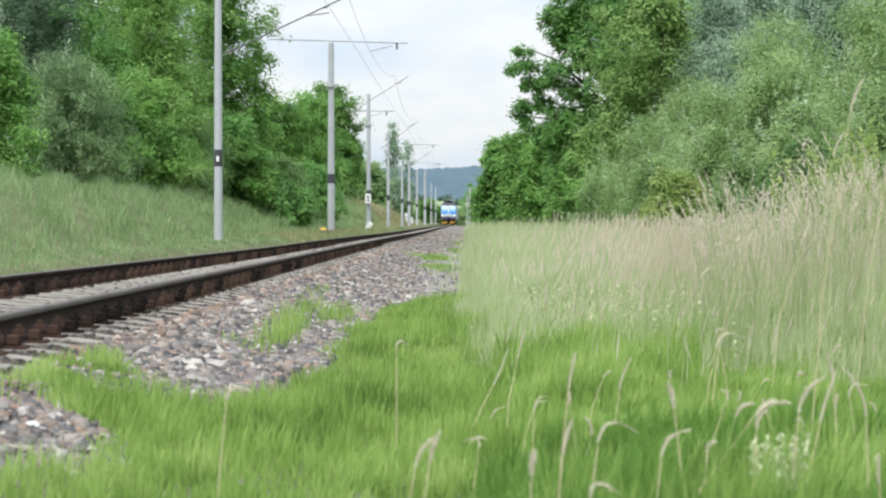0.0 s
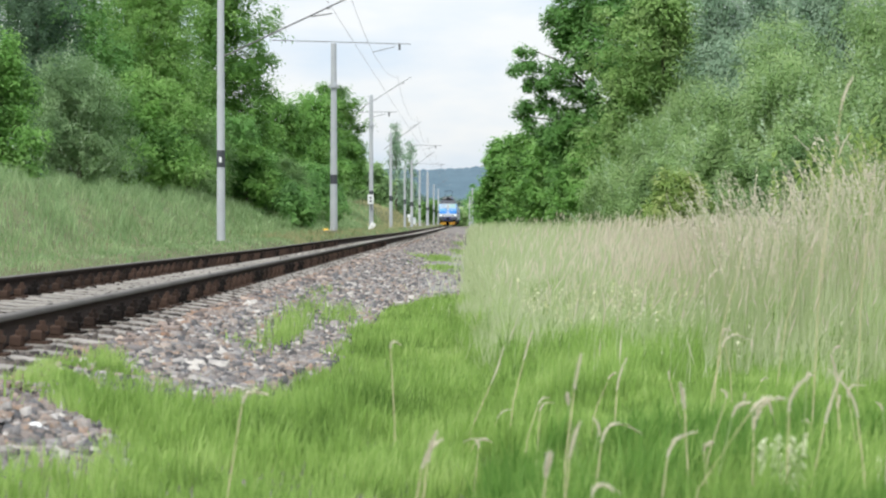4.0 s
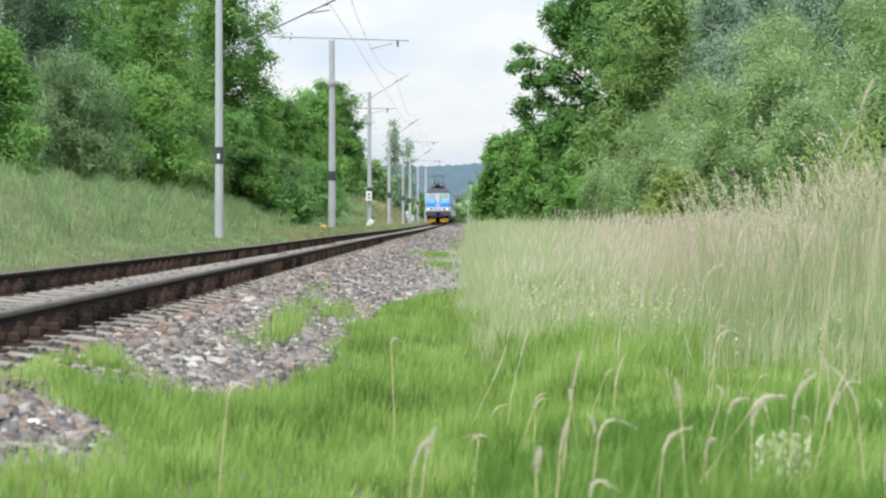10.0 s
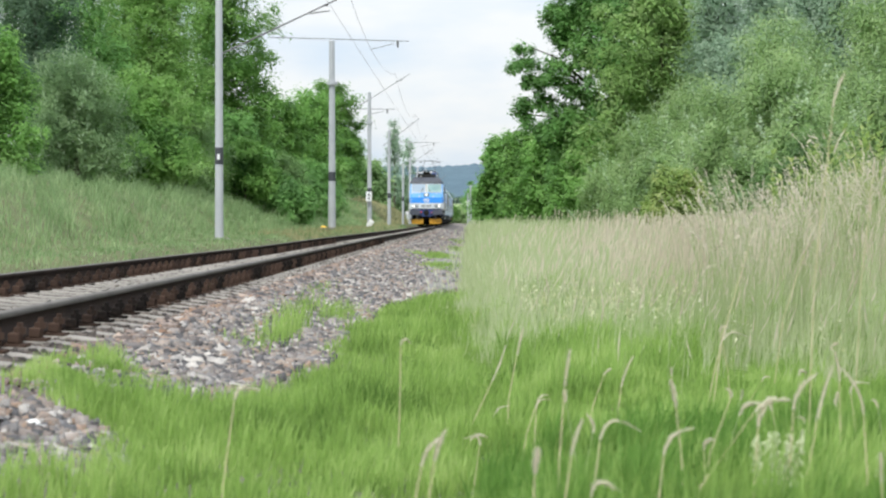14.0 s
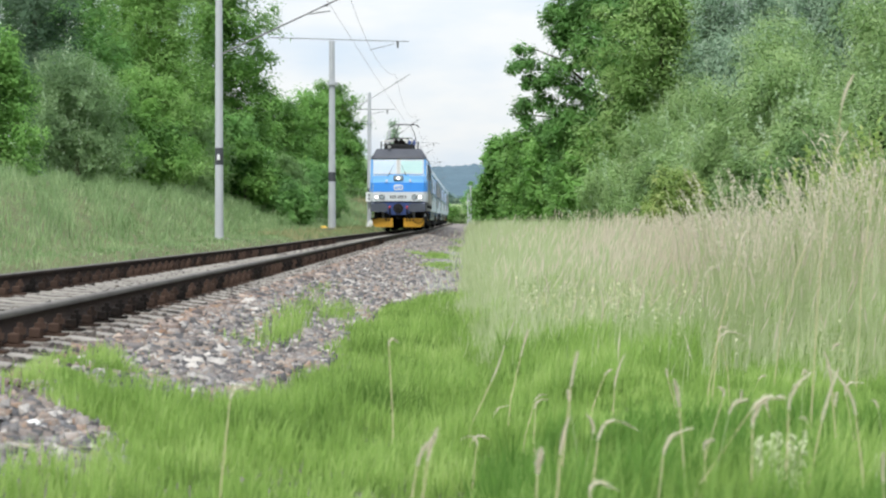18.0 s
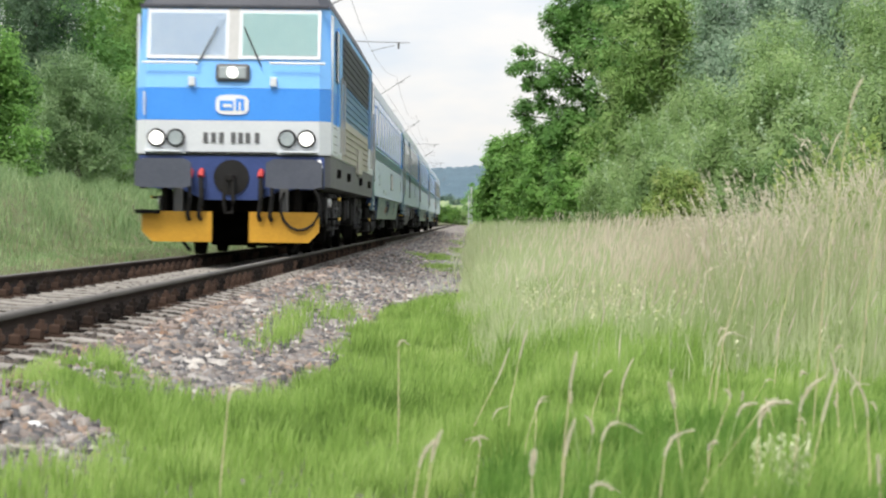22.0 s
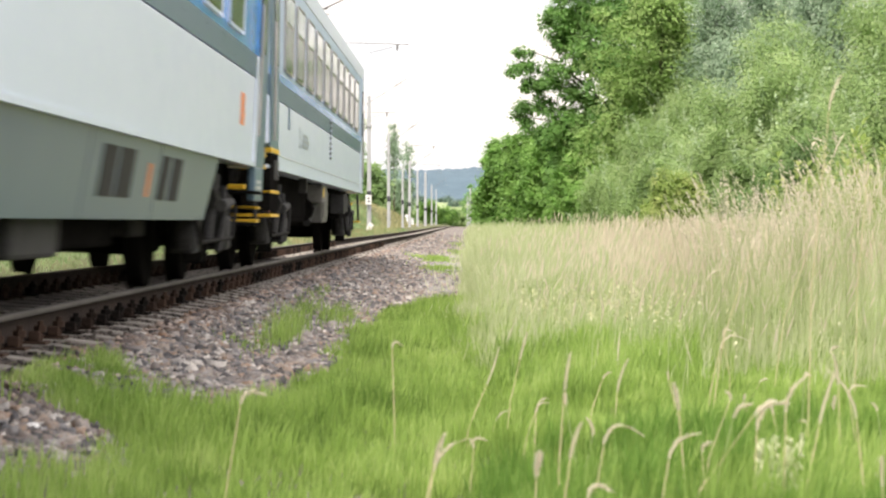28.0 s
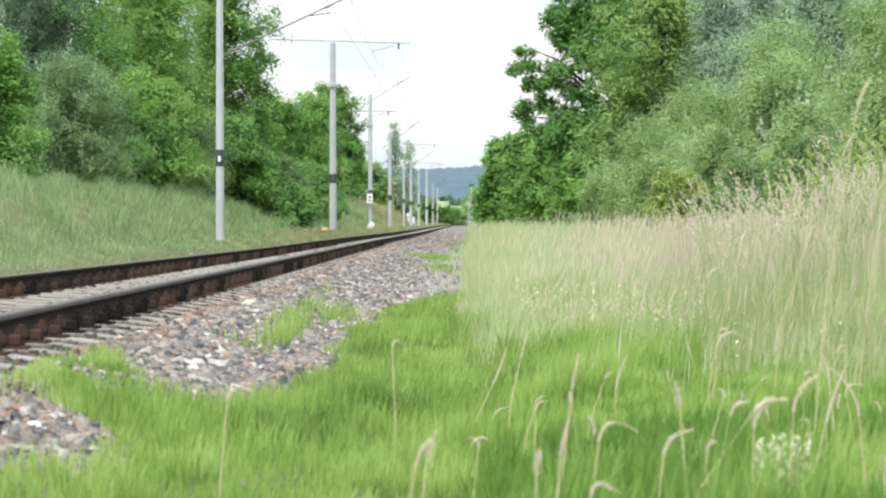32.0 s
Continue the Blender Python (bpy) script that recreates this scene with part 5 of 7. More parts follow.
# a pale flowering weed and a few leafy stems among the grass before the camera
def flower_spike(x, y, top, n, seed, lean):
    r = random.Random(seed)
    z0 = float(ground_z(x, y)) - 0.02
    t = thing("flowering_weed", "pale greenish white flower spikes of a meadow weed", "weed", "flowering weeds", m=pose(x, y, z0))
    for k in range(n):
        h = (top - z0) * r.uniform(0.75, 1.0)
        dx = r.uniform(-0.06, 0.06) + lean
        end = Vector((dx, r.uniform(-0.04, 0.04), h))
        st = part("stem", tube([(0, 0, 0), end * 0.5 + Vector((-dx * 0.15, 0, 0)), end], 0.0032, 0.002, 5), M_MEADOW, t)
        bm = bmesh.new()
        for j in range(44):
            f = 0.5 + 0.5 * j / 44
            c = end * f + Vector((r.uniform(-1, 1), r.uniform(-1, 1), r.uniform(-0.4, 0.4))) * 0.017 * (1.25 - 0.8 * j / 44)
            m = Matrix.LocRotScale(c, Euler((r.uniform(-1, 1), r.uniform(-1, 1), 0)), Vector((0.6, 0.6, 1.0)))
            bmesh.ops.create_icosphere(bm, subdivisions=1, radius=r.uniform(0.005, 0.0095), matrix=m)
        part("flower_spike", bm, M_PETALGREEN, st, "pale greenish white blossoms")
    STALKS.append((t, x, y, z0))


flower_spike(at(565, 6.2), 6.2, EYE[2] - at(345, 6.2), 6, 3, 0.01)
flower_spike(at(530, 6.4), 6.4, EYE[2] - at(360, 6.4), 4, 5, -0.01)
flower_spike(at(735, 7.0), 7.0, EYE[2] - at(400, 7.0), 2, 8, 0.0)


# tall tufts of plumed grass that lean in the wind
def tuft(x, y, n, h, seed):
    g = np.random.default_rng(seed)
    z0 = float(ground_z(x, y)) - 0.02
    t = thing("grass_tuft", "tall tuft of pale plumed grass in seed", "grass tuft", "tall grass tufts", m=pose(x, y, z0))
    a, lean = g.uniform(0, 6.28, n), g.uniform(0.02, 0.3, n)
    hh_ = h * g.uniform(0.65, 1.0, n)
    dirs = np.stack([np.cos(a) * lean - 0.06, np.sin(a) * lean, np.ones(n)], -1)
    foot = np.stack([g.normal(0, 0.1, n), g.normal(0, 0.1, n), np.zeros(n)], -1)
    k = 22
    for i in range(n):
        top = dirs[i] * hh_[i]
        st = part("stem", tube([foot[i], foot[i] + top * [0.3, 0.3, 0.5], foot[i] + top], 0.0024, 0.0014, 4), M_MEADOW, t)
        f = np.linspace(0, 1, k)
        axis = dirs[i] * [2.4, 1.9, 1.0] - [0.12, 0, 0]
        axis = axis / np.linalg.norm(axis)
        c = foot[i] + top + axis * (f * 0.2 - 0.05)[:, None]
        d = g.normal(0, 1, (k, 3)) * 0.6 + axis
        tip = c + d * (0.018 * np.sin(np.pi * (0.12 + 0.8 * f)))[:, None]
        e = g.normal(0, 0.003, (k, 3))
        v = np.stack([c - e * 0.5, (c + tip) / 2 + e, tip, (c + tip) / 2 - e], 1).reshape(-1, 3)
        hd = new("plume", mesh_np("plume", v, np.arange(k * 4).reshape(-1, 4), [M_STRAW]))
        hd.parent = st
        tagged(hd, "pale beige seed plume")
    STALKS.append((t, x, y, z0))


# leafy weeds taller than the grass, below the willows
def tall_weed(x, y, h, seed):
    g = np.random.default_rng(seed)
    z0 = float(ground_z(x, y)) - 0.02
    t = thing("tall_weed", "tall yellowish green leafy weed among the grass", "weed", "tall leafy weeds", m=pose(x, y, z0))
    for k in range(int(g.integers(2, 5))):
        lean, top = g.normal(0, 0.12), h * g.uniform(0.7, 1.0)
        foot = np.array([g.normal(0, 0.12), g.normal(0, 0.12), 0.0])
        end = foot + [lean, g.normal(0, 0.05), top]
        st = part("stem", tube([foot, (foot + end) / 2 + [lean * 0.1, 0, 0], end], 0.006, 0.003, 5), M_FRESH, t)
        f = g.uniform(0.25, 1.0, 46)
        c = foot + (end - foot) * f[:, None]
        a, up = g.uniform(0, 6.28, 46), g.uniform(0.3, 1.3, 46)
        d = np.stack([np.cos(a), np.sin(a), up], -1) * (g.uniform(0.09, 0.19, 46) * (1.25 - 0.7 * f))[:, None]
        w = np.stack([-np.sin(a), np.cos(a), np.zeros(46)], -1) * 0.024
        v = np.stack([c, c + d * 0.5 + w, c + d - [0, 0, 0.02], c + d * 0.5 - w], 1).reshape(-1, 3)
        lv = new("leaves", mesh_np("leaves", v, np.arange(46 * 4).reshape(-1, 4), [M_YELLOWBUSH]))
        lv.parent = st
    STALKS.append((t, x, y, z0))


rw = random.Random(33)
for k in range(16):
    y = rw.uniform(21, 29)
    px = 560 + 225 * (k + rw.uniform(0, 1)) / 16
    up = 95 + (px - 560) * 0.5 + rw.uniform(-55, 45)
    x_ = at(px, y)
    tall_weed(x_, y, EYE[2] + at(up, y) - float(ground_z(x_, y)), 700 + k)

rt = random.Random(12)
for k in range(34):
    y = rt.uniform(13.5, 24)
    px = 430 + 330 * (k + rt.uniform(0, 1)) / 34
    up = 30 + max(0.0, px - 470) * 0.34 + rt.uniform(-45, 35)
    x_ = at(px, y)
    tuft(x_, y, rt.randint(14, 24), EYE[2] + at(up, y) - float(ground_z(x_, y)), 500 + k)


# ---- the train; each vehicle's space: x across, y back from its front, z up from the rail ----
def bogie(parent, y, axles, radius, steps_at=()):
    """Frame, wheelsets, springs, axle boxes and dampers of one bogie. Returns the wheelsets with their places."""
    sets = []
    for sx in (-1, 1):
        bm = box(*sorted((sx * 0.98, sx * 1.16)), y - axles / 2 - 0.55, y + axles / 2 + 0.55, 0.62, 0.86, 0.03)
        box(*sorted((sx * 0.98, sx * 1.16)), y - 0.5, y + 0.5, 0.45, 0.64, 0.03, bm)
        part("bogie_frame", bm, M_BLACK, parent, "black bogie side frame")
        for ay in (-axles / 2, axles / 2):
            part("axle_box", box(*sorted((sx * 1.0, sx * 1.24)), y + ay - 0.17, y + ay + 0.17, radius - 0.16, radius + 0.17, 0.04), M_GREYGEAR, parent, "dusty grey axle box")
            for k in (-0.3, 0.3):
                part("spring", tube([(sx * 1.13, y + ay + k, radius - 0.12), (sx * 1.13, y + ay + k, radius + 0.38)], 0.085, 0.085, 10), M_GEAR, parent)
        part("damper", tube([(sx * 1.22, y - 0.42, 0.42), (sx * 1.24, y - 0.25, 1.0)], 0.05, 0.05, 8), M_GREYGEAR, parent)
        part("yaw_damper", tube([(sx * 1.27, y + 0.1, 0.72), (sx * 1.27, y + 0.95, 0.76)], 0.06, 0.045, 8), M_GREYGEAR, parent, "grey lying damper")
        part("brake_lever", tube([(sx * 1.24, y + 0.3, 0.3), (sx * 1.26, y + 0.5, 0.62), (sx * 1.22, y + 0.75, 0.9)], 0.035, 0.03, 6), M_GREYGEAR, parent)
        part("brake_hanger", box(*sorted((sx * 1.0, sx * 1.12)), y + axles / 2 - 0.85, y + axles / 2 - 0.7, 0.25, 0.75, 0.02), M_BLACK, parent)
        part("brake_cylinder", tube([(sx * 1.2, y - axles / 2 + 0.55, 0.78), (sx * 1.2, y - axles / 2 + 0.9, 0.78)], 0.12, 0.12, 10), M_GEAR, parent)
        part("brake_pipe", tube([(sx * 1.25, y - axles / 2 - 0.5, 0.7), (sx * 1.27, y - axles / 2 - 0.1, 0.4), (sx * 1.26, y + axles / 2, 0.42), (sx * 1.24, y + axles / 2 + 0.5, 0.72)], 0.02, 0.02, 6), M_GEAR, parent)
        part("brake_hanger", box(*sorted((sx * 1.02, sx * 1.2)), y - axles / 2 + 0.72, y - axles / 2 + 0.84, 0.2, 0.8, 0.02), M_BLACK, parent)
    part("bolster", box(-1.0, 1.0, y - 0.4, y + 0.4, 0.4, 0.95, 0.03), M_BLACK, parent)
    for ay in (-axles / 2, axles / 2):
        bm = tube([(-0.8, 0, 0), (0.8, 0, 0)], 0.09, 0.09, 10)
        for sx in (-1, 1):
            disc((sx * 0.745, 0, 0), (1, 0, 0), radius, 0.13, 28, bm)
            disc((sx * 0.685, 0, 0), (1, 0, 0), radius + 0.028, 0.025, 28, bm)
            for k in range(4):
                a = k * math.pi / 2
                disc((sx * 0.815, 0.55 * radius * math.cos(a), 0.55 * radius * math.sin(a)), (1, 0, 0), radius * 0.13, 0.02, 8, bm)
        w = part("wheelset", bm, M_BLACK, parent, "dark steel wheels on one axle")
        w.matrix_basis = pose(0, y + ay, radius)
        sets.append((w, (0, y + ay, radius), radius))
    return sets


def locomotive():
    L, W = 15.7, 1.48
    t = thing("electric_locomotive", "blue and grey electric locomotive with lit headlamps", "locomotive")
    # body shell in bands; the front leans back above the lamps
    def shell(name, z0, z1, mat_, f0, f1, w0=W, w1=W, label=""):
        bm = bmesh.new()
        c = 0.16
        def ring(z, f, w):
            return [bm.verts.new(p) for p in ((-w + c, f, z), (w - c, f, z), (w, f + c * 1.3, z), (w, L - f - c, z), (w - c, L - f, z), (-w + c, L - f, z), (-w, L - f - c, z), (-w, f + c * 1.3, z))]
        a, b = ring(z0, f0, w0), ring(z1, f1, w1)
        for i in range(8):
            bm.faces.new((a[i], a[(i + 1) % 8], b[(i + 1) % 8], b[i]))
        bm.faces.new(a[::-1])
        bm.faces.new(b)
        return part(name, bm, mat_, t, label)
    shell("underframe", 1.13, 1.61, M_FRAME, 0.12, 0.12, W, W, "dark grey lower frame")
    shell("lower_body", 1.614, 2.12, M_GREYPAINT, 0.02, 0.0, W, W, "pale grey lower body band")
    shell("middle_body", 2.124, 2.61, M_BLUE, 0.0, 0.02, W, W, "mid blue band")
    shell("upper_body", 2.614, 3.86, M_LIGHTBLUE, 0.02, 0.30, W, W - 0.03, "light blue upper body")
    shell("roof_edge", 3.864, 4.02, M_ROOF, 0.26, 0.36, W - 0.02, W - 0.08)
    shell("roof", 4.022, 4.4, M_ROOF, 0.38, 0.8, W - 0.09, W - 0.3, "dark grey roof")
    part("rain_gutter", box(-W + 0.03, W - 0.03, 0.24, 0.3, 3.84, 3.9, 0.01), M_ROOF, t)

    def front(z):
        return 0.02 + max(0.0, z - 2.614) / 1.246 * 0.28 - 0.004
    for x0, x1 in ((-1.3, -0.06), (0.1, 1.34)):
        x0, x1 = x0 - 0.02, x1 - 0.02
        bm = bmesh.new()
        vs = [bm.verts.new((x, front(z) - o, z)) for o in (0.03, -0.02) for x, z in ((x0, 3.06), (x1, 3.06), (x1, 3.82), (x0, 3.82))]
        for f in ((0, 1, 2, 3), (0, 4, 5, 1), (1, 5, 6, 2), (2, 6, 7, 3), (3, 7, 4, 0)):
            bm.faces.new([vs[i] for i in f])
        bmesh.ops.recalc_face_normals(bm, faces=bm.faces[:])
        fr = part("window_frame", bm, M_GREYPAINT, t, "pale grey windscreen surround")
        bm = bmesh.new()
        vs = [bm.verts.new((x, front(z) - 0.036, z)) for x, z in ((x0 + 0.05, 3.12), (x1 - 0.05, 3.12), (x1 - 0.05, 3.77), (x0 + 0.05, 3.77))]
        bm.faces.new(vs)
        bmesh.ops.solidify(bm, geom=bm.faces[:], thickness=0.01)
        part("windscreen", bm, M_SHIELD if x0 < -1 else M_SHIELD2, fr, "windscreen painted pale with a bluish sky reflection" if x0 < -1 else "windscreen painted pale with a greenish sky reflection")
    bm = bmesh.new()
    vs = [bm.verts.new((x, front(z) - o, z)) for o in (0.028, -0.02) for x, z in ((-0.09, 3.05), (0.09, 3.05), (0.09, 3.83), (-0.09, 3.83))]
    for f in ((0, 1, 2, 3), (0, 4, 5, 1), (1, 5, 6, 2), (2, 6, 7, 3), (3, 7, 4, 0)):
        bm.faces.new([vs[i] for i in f])
    bmesh.ops.recalc_face_normals(bm, faces=bm.faces[:])
    part("centre_post", bm, M_COACHROOF, t, "white post between the windscreens")
    for x, d in ((-0.45, -0.35), (0.3, 0.42)):
        part("wiper", tube([(x + d * 0.3, front(3.0) - 0.06, 2.95), (x - d * 0.6 if d < 0 else x - d * 0.35, front(3.5) - 0.07, 3.55)], 0.012, 0.009, 5), M_RUBBER, t)
    for x in (-0.95, 0.98):
        part("handrail", tube([(x - 0.42, -0.02, 2.99), (x + 0.42, -0.02, 2.99)], 0.02, 0.02, 6), M_GREYPAINT, t)
    for x in (-0.62, 0.62):
        part("bracket", box(x - 0.05, x + 0.05, -0.05, 0.06, 2.64, 2.78, 0.01), M_GREYPAINT, t)
    part("vertical_handrail", tube([(-1.33, -0.03, 2.2), (-1.33, -0.03, 2.55)], 0.016, 0.016, 6), M_GREYPAINT, t)
    lamp = part("top_lamp", box(-0.26, 0.26, -0.03, 0.1, 2.71, 2.98, 0.05), M_FRAME, t, "framed upper headlamp")
    part("lamp_glass", box(-0.21, 0.21, -0.036, 0.0, 2.75, 2.94, 0.02), M_LENS, lamp)
    part("lens", disc((0, -0.045, 2.845), (0, 1, 0), 0.088, 0.03, 20), M_LAMP, lamp, "lit white lens")
    for x, lit in ((-1.14, True), (-0.85, False), (0.84, False), (1.13, True)):
        h = part("headlamp", disc((x, -0.02, 1.85), (0, 1, 0), 0.14, 0.07, 24), M_RUBBER, t, "round headlamp with a black rim")
        part("lens", disc((x, -0.06, 1.85), (0, 1, 0), 0.108, 0.03, 24), M_LAMP if lit else M_LENS, h, "lit white lens" if lit else "dark unlit lens")
    # rounded emblem, as a plain shape
    ring = [(0.25 * math.copysign(abs(math.cos(a)) ** 0.55, math.cos(a)), 2.36 + 0.15 * math.copysign(abs(math.sin(a)) ** 0.55, math.sin(a))) for a in np.linspace(0, 2 * math.pi, 28, endpoint=False)]
    e = part("emblem", prism(ring, -0.02, 0.006), M_WHITE, t, "white rounded emblem")
    part("emblem_field", box(-0.19, 0.02, -0.026, -0.02, 2.27, 2.42, 0.002), M_BLUE, e)
    part("emblem_field", box(0.055, 0.18, -0.026, -0.02, 2.27, 2.45, 0.002), M_BLUE, e)
    part("emblem_bar", box(-0.14, 0.0, -0.032, -0.026, 2.32, 2.37, 0.002), M_WHITE, e)
    part("emblem_bar", box(0.1, 0.13, -0.032, -0.026, 2.27, 2.4, 0.002), M_WHITE, e)
    # running number as plain bars
    for x in (-0.4, -0.28, -0.16, 0.02, 0.13, 0.24, 0.38):
        part("number_bar", box(x - 0.035, x + 0.035, -0.004, 0.01, 1.78, 1.94, 0.004), M_FRAME, t, "dark lettering bar")
    part("footboard", box(-1.32, -0.75, -0.14, 0.02, 1.635, 1.665, 0.008), M_GREYPAINT, t)
    part("footboard", box(0.72, 1.3, -0.14, 0.02, 1.635, 1.665, 0.008), M_GREYPAINT, t)
    part("step_edge", box(-0.7, 0.68, -0.06, 0.02, 1.625, 1.645, 0.006), M_RUBBER, t)
    # buffer beam
    bm = prism([(-1.4, 1.58), (-1.4, 1.1), (-0.72, 1.06), (-0.42, 0.92), (0.42, 0.92), (0.72, 1.06), (1.4, 1.1), (1.4, 1.58)], -0.02, 0.118)
    part("buffer_beam", bm, M_NAVY, t, "navy blue buffer beam")
    for x in (-0.98, 0.98):
        b = part("buffer", tube([(x, 0.0, 1.28), (x, -0.42, 1.28)], 0.14, 0.12, 12), M_BLACK, t)
        bm = prism([(x - 0.42, 1.47), (x - 0.3, 1.53), (x + 0.3, 1.53), (x + 0.42, 1.47), (x + 0.42, 1.12), (x + 0.3, 1.09), (x - 0.3, 1.09), (x - 0.42, 1.12)], -0.5, -0.42)
        part("buffer_head", bm, M_BUFFER, b, "large grey buffer plate")
    cp = part("coupling_plate", disc((0, -0.03, 1.26), (0, 1, 0), 0.27, 0.03, 20), M_RUBBER, t)
    part("draw_hook", box(-0.06, 0.06, -0.4, -0.02, 1.2, 1.3, 0.02), M_GEAR, cp)
    bm = tube([(-0.05, -0.35, 1.24), (-0.07, -0.42, 0.9), (-0.05, -0.38, 0.72), (0.05, -0.38, 0.72), (0.07, -0.42, 0.9), (0.05, -0.35, 1.24)], 0.03, 0.03, 6)
    part("screw_coupling", bm, M_GEAR, cp)
    for x in (-0.62, -0.45, 0.45, 0.62):
        v = part("air_valve", tube([(x, -0.03, 1.36), (x, -0.1, 1.33), (x, -0.17, 1.26)], 0.045, 0.045, 6), M_RED, t, "red air valve")
        part("air_hose", tube([(x, -0.14, 1.26), (x + 0.02, -0.26, 0.95), (x - 0.02, -0.2, 0.68), (x, -0.12, 0.62)], 0.036, 0.036, 6), M_RUBBER, v, "black rubber hose")
    part("cable_loop", tube([(0.85 + 0.3 * math.sin(a) + 0.2, -0.1 - 0.06 * math.cos(a), 0.83 - 0.36 * math.cos(a)) for a in np.linspace(-2.2, 2.4, 12)], 0.022, 0.022, 6), M_RUBBER, t)
    for sx in (-1, 1):
        ml = part("marker_post", box(sx * 1.33 - 0.06, sx * 1.33 + 0.06, -0.07, 0.04, 1.08, 1.42, 0.02), M_RUBBER, t)
        part("marker_lamp", tube([(sx * 1.33, -0.06, 1.42), (sx * 1.33, -0.06, 1.49), (sx * 1.33, -0.06, 1.54)], 0.06, 0.02, 12), M_WHITE, ml, "small white marker lamp")
        bm = prism([(sx * a, z) for a, z in ((0.28, 0.74), (1.34, 0.74), (1.34, 0.44), (1.18, 0.28), (0.28, 0.28))], -0.12, -0.06)
        part("plough", bm, M_PLOUGH, t, "yellow rail-guard plough")
        for k in (0.45, 1.0):
            part("plough_bracket", box(sx * k - 0.04, sx * k + 0.04, -0.06, 0.5, 0.6, 1.1, 0.01), M_BLACK, t)
        if sx < 0:
            part("front_step", box(-1.42, -1.06, -0.3, -0.05, 0.7, 0.76, 0.01), M_BLACK, t)
        part("plough_stay", box(sx * 0.8 - 0.07, sx * 0.8 + 0.07, -0.05, 0.1, 0.7, 1.1, 0.01), M_FRAME, t)
    # right and left sides
    for sx in (-1, 1):
        s = sx * W
        def on(name, y0, y1, z0, z1, mat_, label="", th=0.018, bev=0.0):
            a, b = sorted((s - sx * 0.01, s + sx * th))
            return part(name, box(a, b, y0, y1, z0, z1, bev), mat_, t, label)
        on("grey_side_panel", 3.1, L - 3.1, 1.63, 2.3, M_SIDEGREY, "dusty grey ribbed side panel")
        on("cab_side_panel", 0.42, 3.05, 1.63, 2.11, M_GREYPAINT, "pale grey cab side")
        for k in range(4):
            on("cab_groove", 0.7, 1.75, 1.68 + k * 0.125, 1.69 + k * 0.125, M_FRAME, "dark groove in the cab side", th=0.021)
        for k in range(5):
            on("rib", 3.2, L - 3.2, 1.72 + k * 0.11, 1.735 + k * 0.11, M_SIDEGREY, th=0.045)
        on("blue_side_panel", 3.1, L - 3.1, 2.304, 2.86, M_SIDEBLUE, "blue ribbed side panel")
        for k in range(5):
            on("rib", 3.2, L - 3.2, 2.36 + k * 0.11, 2.375 + k * 0.11, M_SIDEBLUE, th=0.045)
        g = on("louvre_band", 3.1, L - 3.1, 2.9, 3.7, M_ROOF, "dark grey ventilation band")
        for k in range(6):
            a, b = sorted((s, s + sx * 0.035))
            part("louvre", box(a, b, 3.2, L - 3.2, 2.97 + k * 0.12, 3.0 + k * 0.12), M_ROOF, g)
        for y in (0.9, L - 1.9):
            on("cab_window", y + 0.55, y + 1.3, 2.8, 3.6, M_GLASS, "dark cab side window", th=0.025)
        for y in (1.95, L - 2.65):
            d = on("cab_door", y, y + 0.75, 2.124, 3.7, M_LIGHTBLUE if y < 5 else M_SIDEBLUE, "blue and grey cab door", th=0.03, bev=0.008)
            part("door_foot", box(*sorted((s - sx * 0.01, s + sx * 0.03)), y, y + 0.75, 1.66, 2.12, 0.008), M_GREYPAINT, d, "pale grey lower half of the door")
            for k in (-0.08, 0.83):
                a = s + sx * 0.07
                part("door_rail", tube([(a, y + k, 1.7), (a, y + k, 2.9)], 0.018, 0.018, 6), M_STEEL, d)
            for k in range(2):
                z = 0.98 - k * 0.32
                st = part("step", box(*sorted((s - sx * 0.25, s + sx * 0.02)), y + 0.12, y + 0.65, z - 0.03, z, 0.005), M_BLACK, t)
                part("step_edge", box(*sorted((s + sx * 0.02, s + sx * 0.03)), y + 0.12, y + 0.65, z - 0.035, z + 0.01), M_YELLOW, st, "yellow step edge")
        for y in (2.0, 5.0, 9.3, 13.0):
            on("jacking_point", y, y + 0.16, 1.3, 1.44, M_BLACK, th=0.06, bev=0.01)
        on("inspection_hatch", 8.0, 9.5, 1.5, 1.95, M_SIDEGREY, "dusty hatch in the side", th=0.055, bev=0.008)
        part("sand_pipe", tube([(sx * 1.2, 1.2, 1.1), (sx * 1.15, 1.35, 0.6), (sx * 0.8, 1.5, 0.12)], 0.03, 0.03, 6), M_GEAR, t)
        for y0, y1 in ((5.8, 9.9),):
            part("equipment_box", box(*sorted((sx * 0.6, sx * 1.1)), y0, y1, 0.5, 1.05, 0.04), M_BLACK, t)
        part("air_tank", tube([(sx * 1.1, 10.1, 0.75), (sx * 1.1, 11.0, 0.75)], 0.2, 0.2, 14), M_GEAR, t)
        for y, z0, z1, w_, mt in ((1.75, 0.55, 1.0, 0.2, M_GREYGEAR), (2.9, 0.7, 1.05, 0.14, M_GREYGEAR), (4.4, 0.6, 1.04, 0.16, M_GREYGEAR), (5.6, 0.72, 1.02, 0.3, M_GEAR), (6.9, 0.62, 0.98, 0.5, M_GEAR),
                                  (8.1, 0.66, 1.0, 0.22, M_GREYGEAR), (9.3, 0.55, 0.95, 0.4, M_GEAR), (11.4, 0.62, 1.04, 0.16, M_GREYGEAR), (13.0, 0.66, 1.0, 0.2, M_GREYGEAR)):
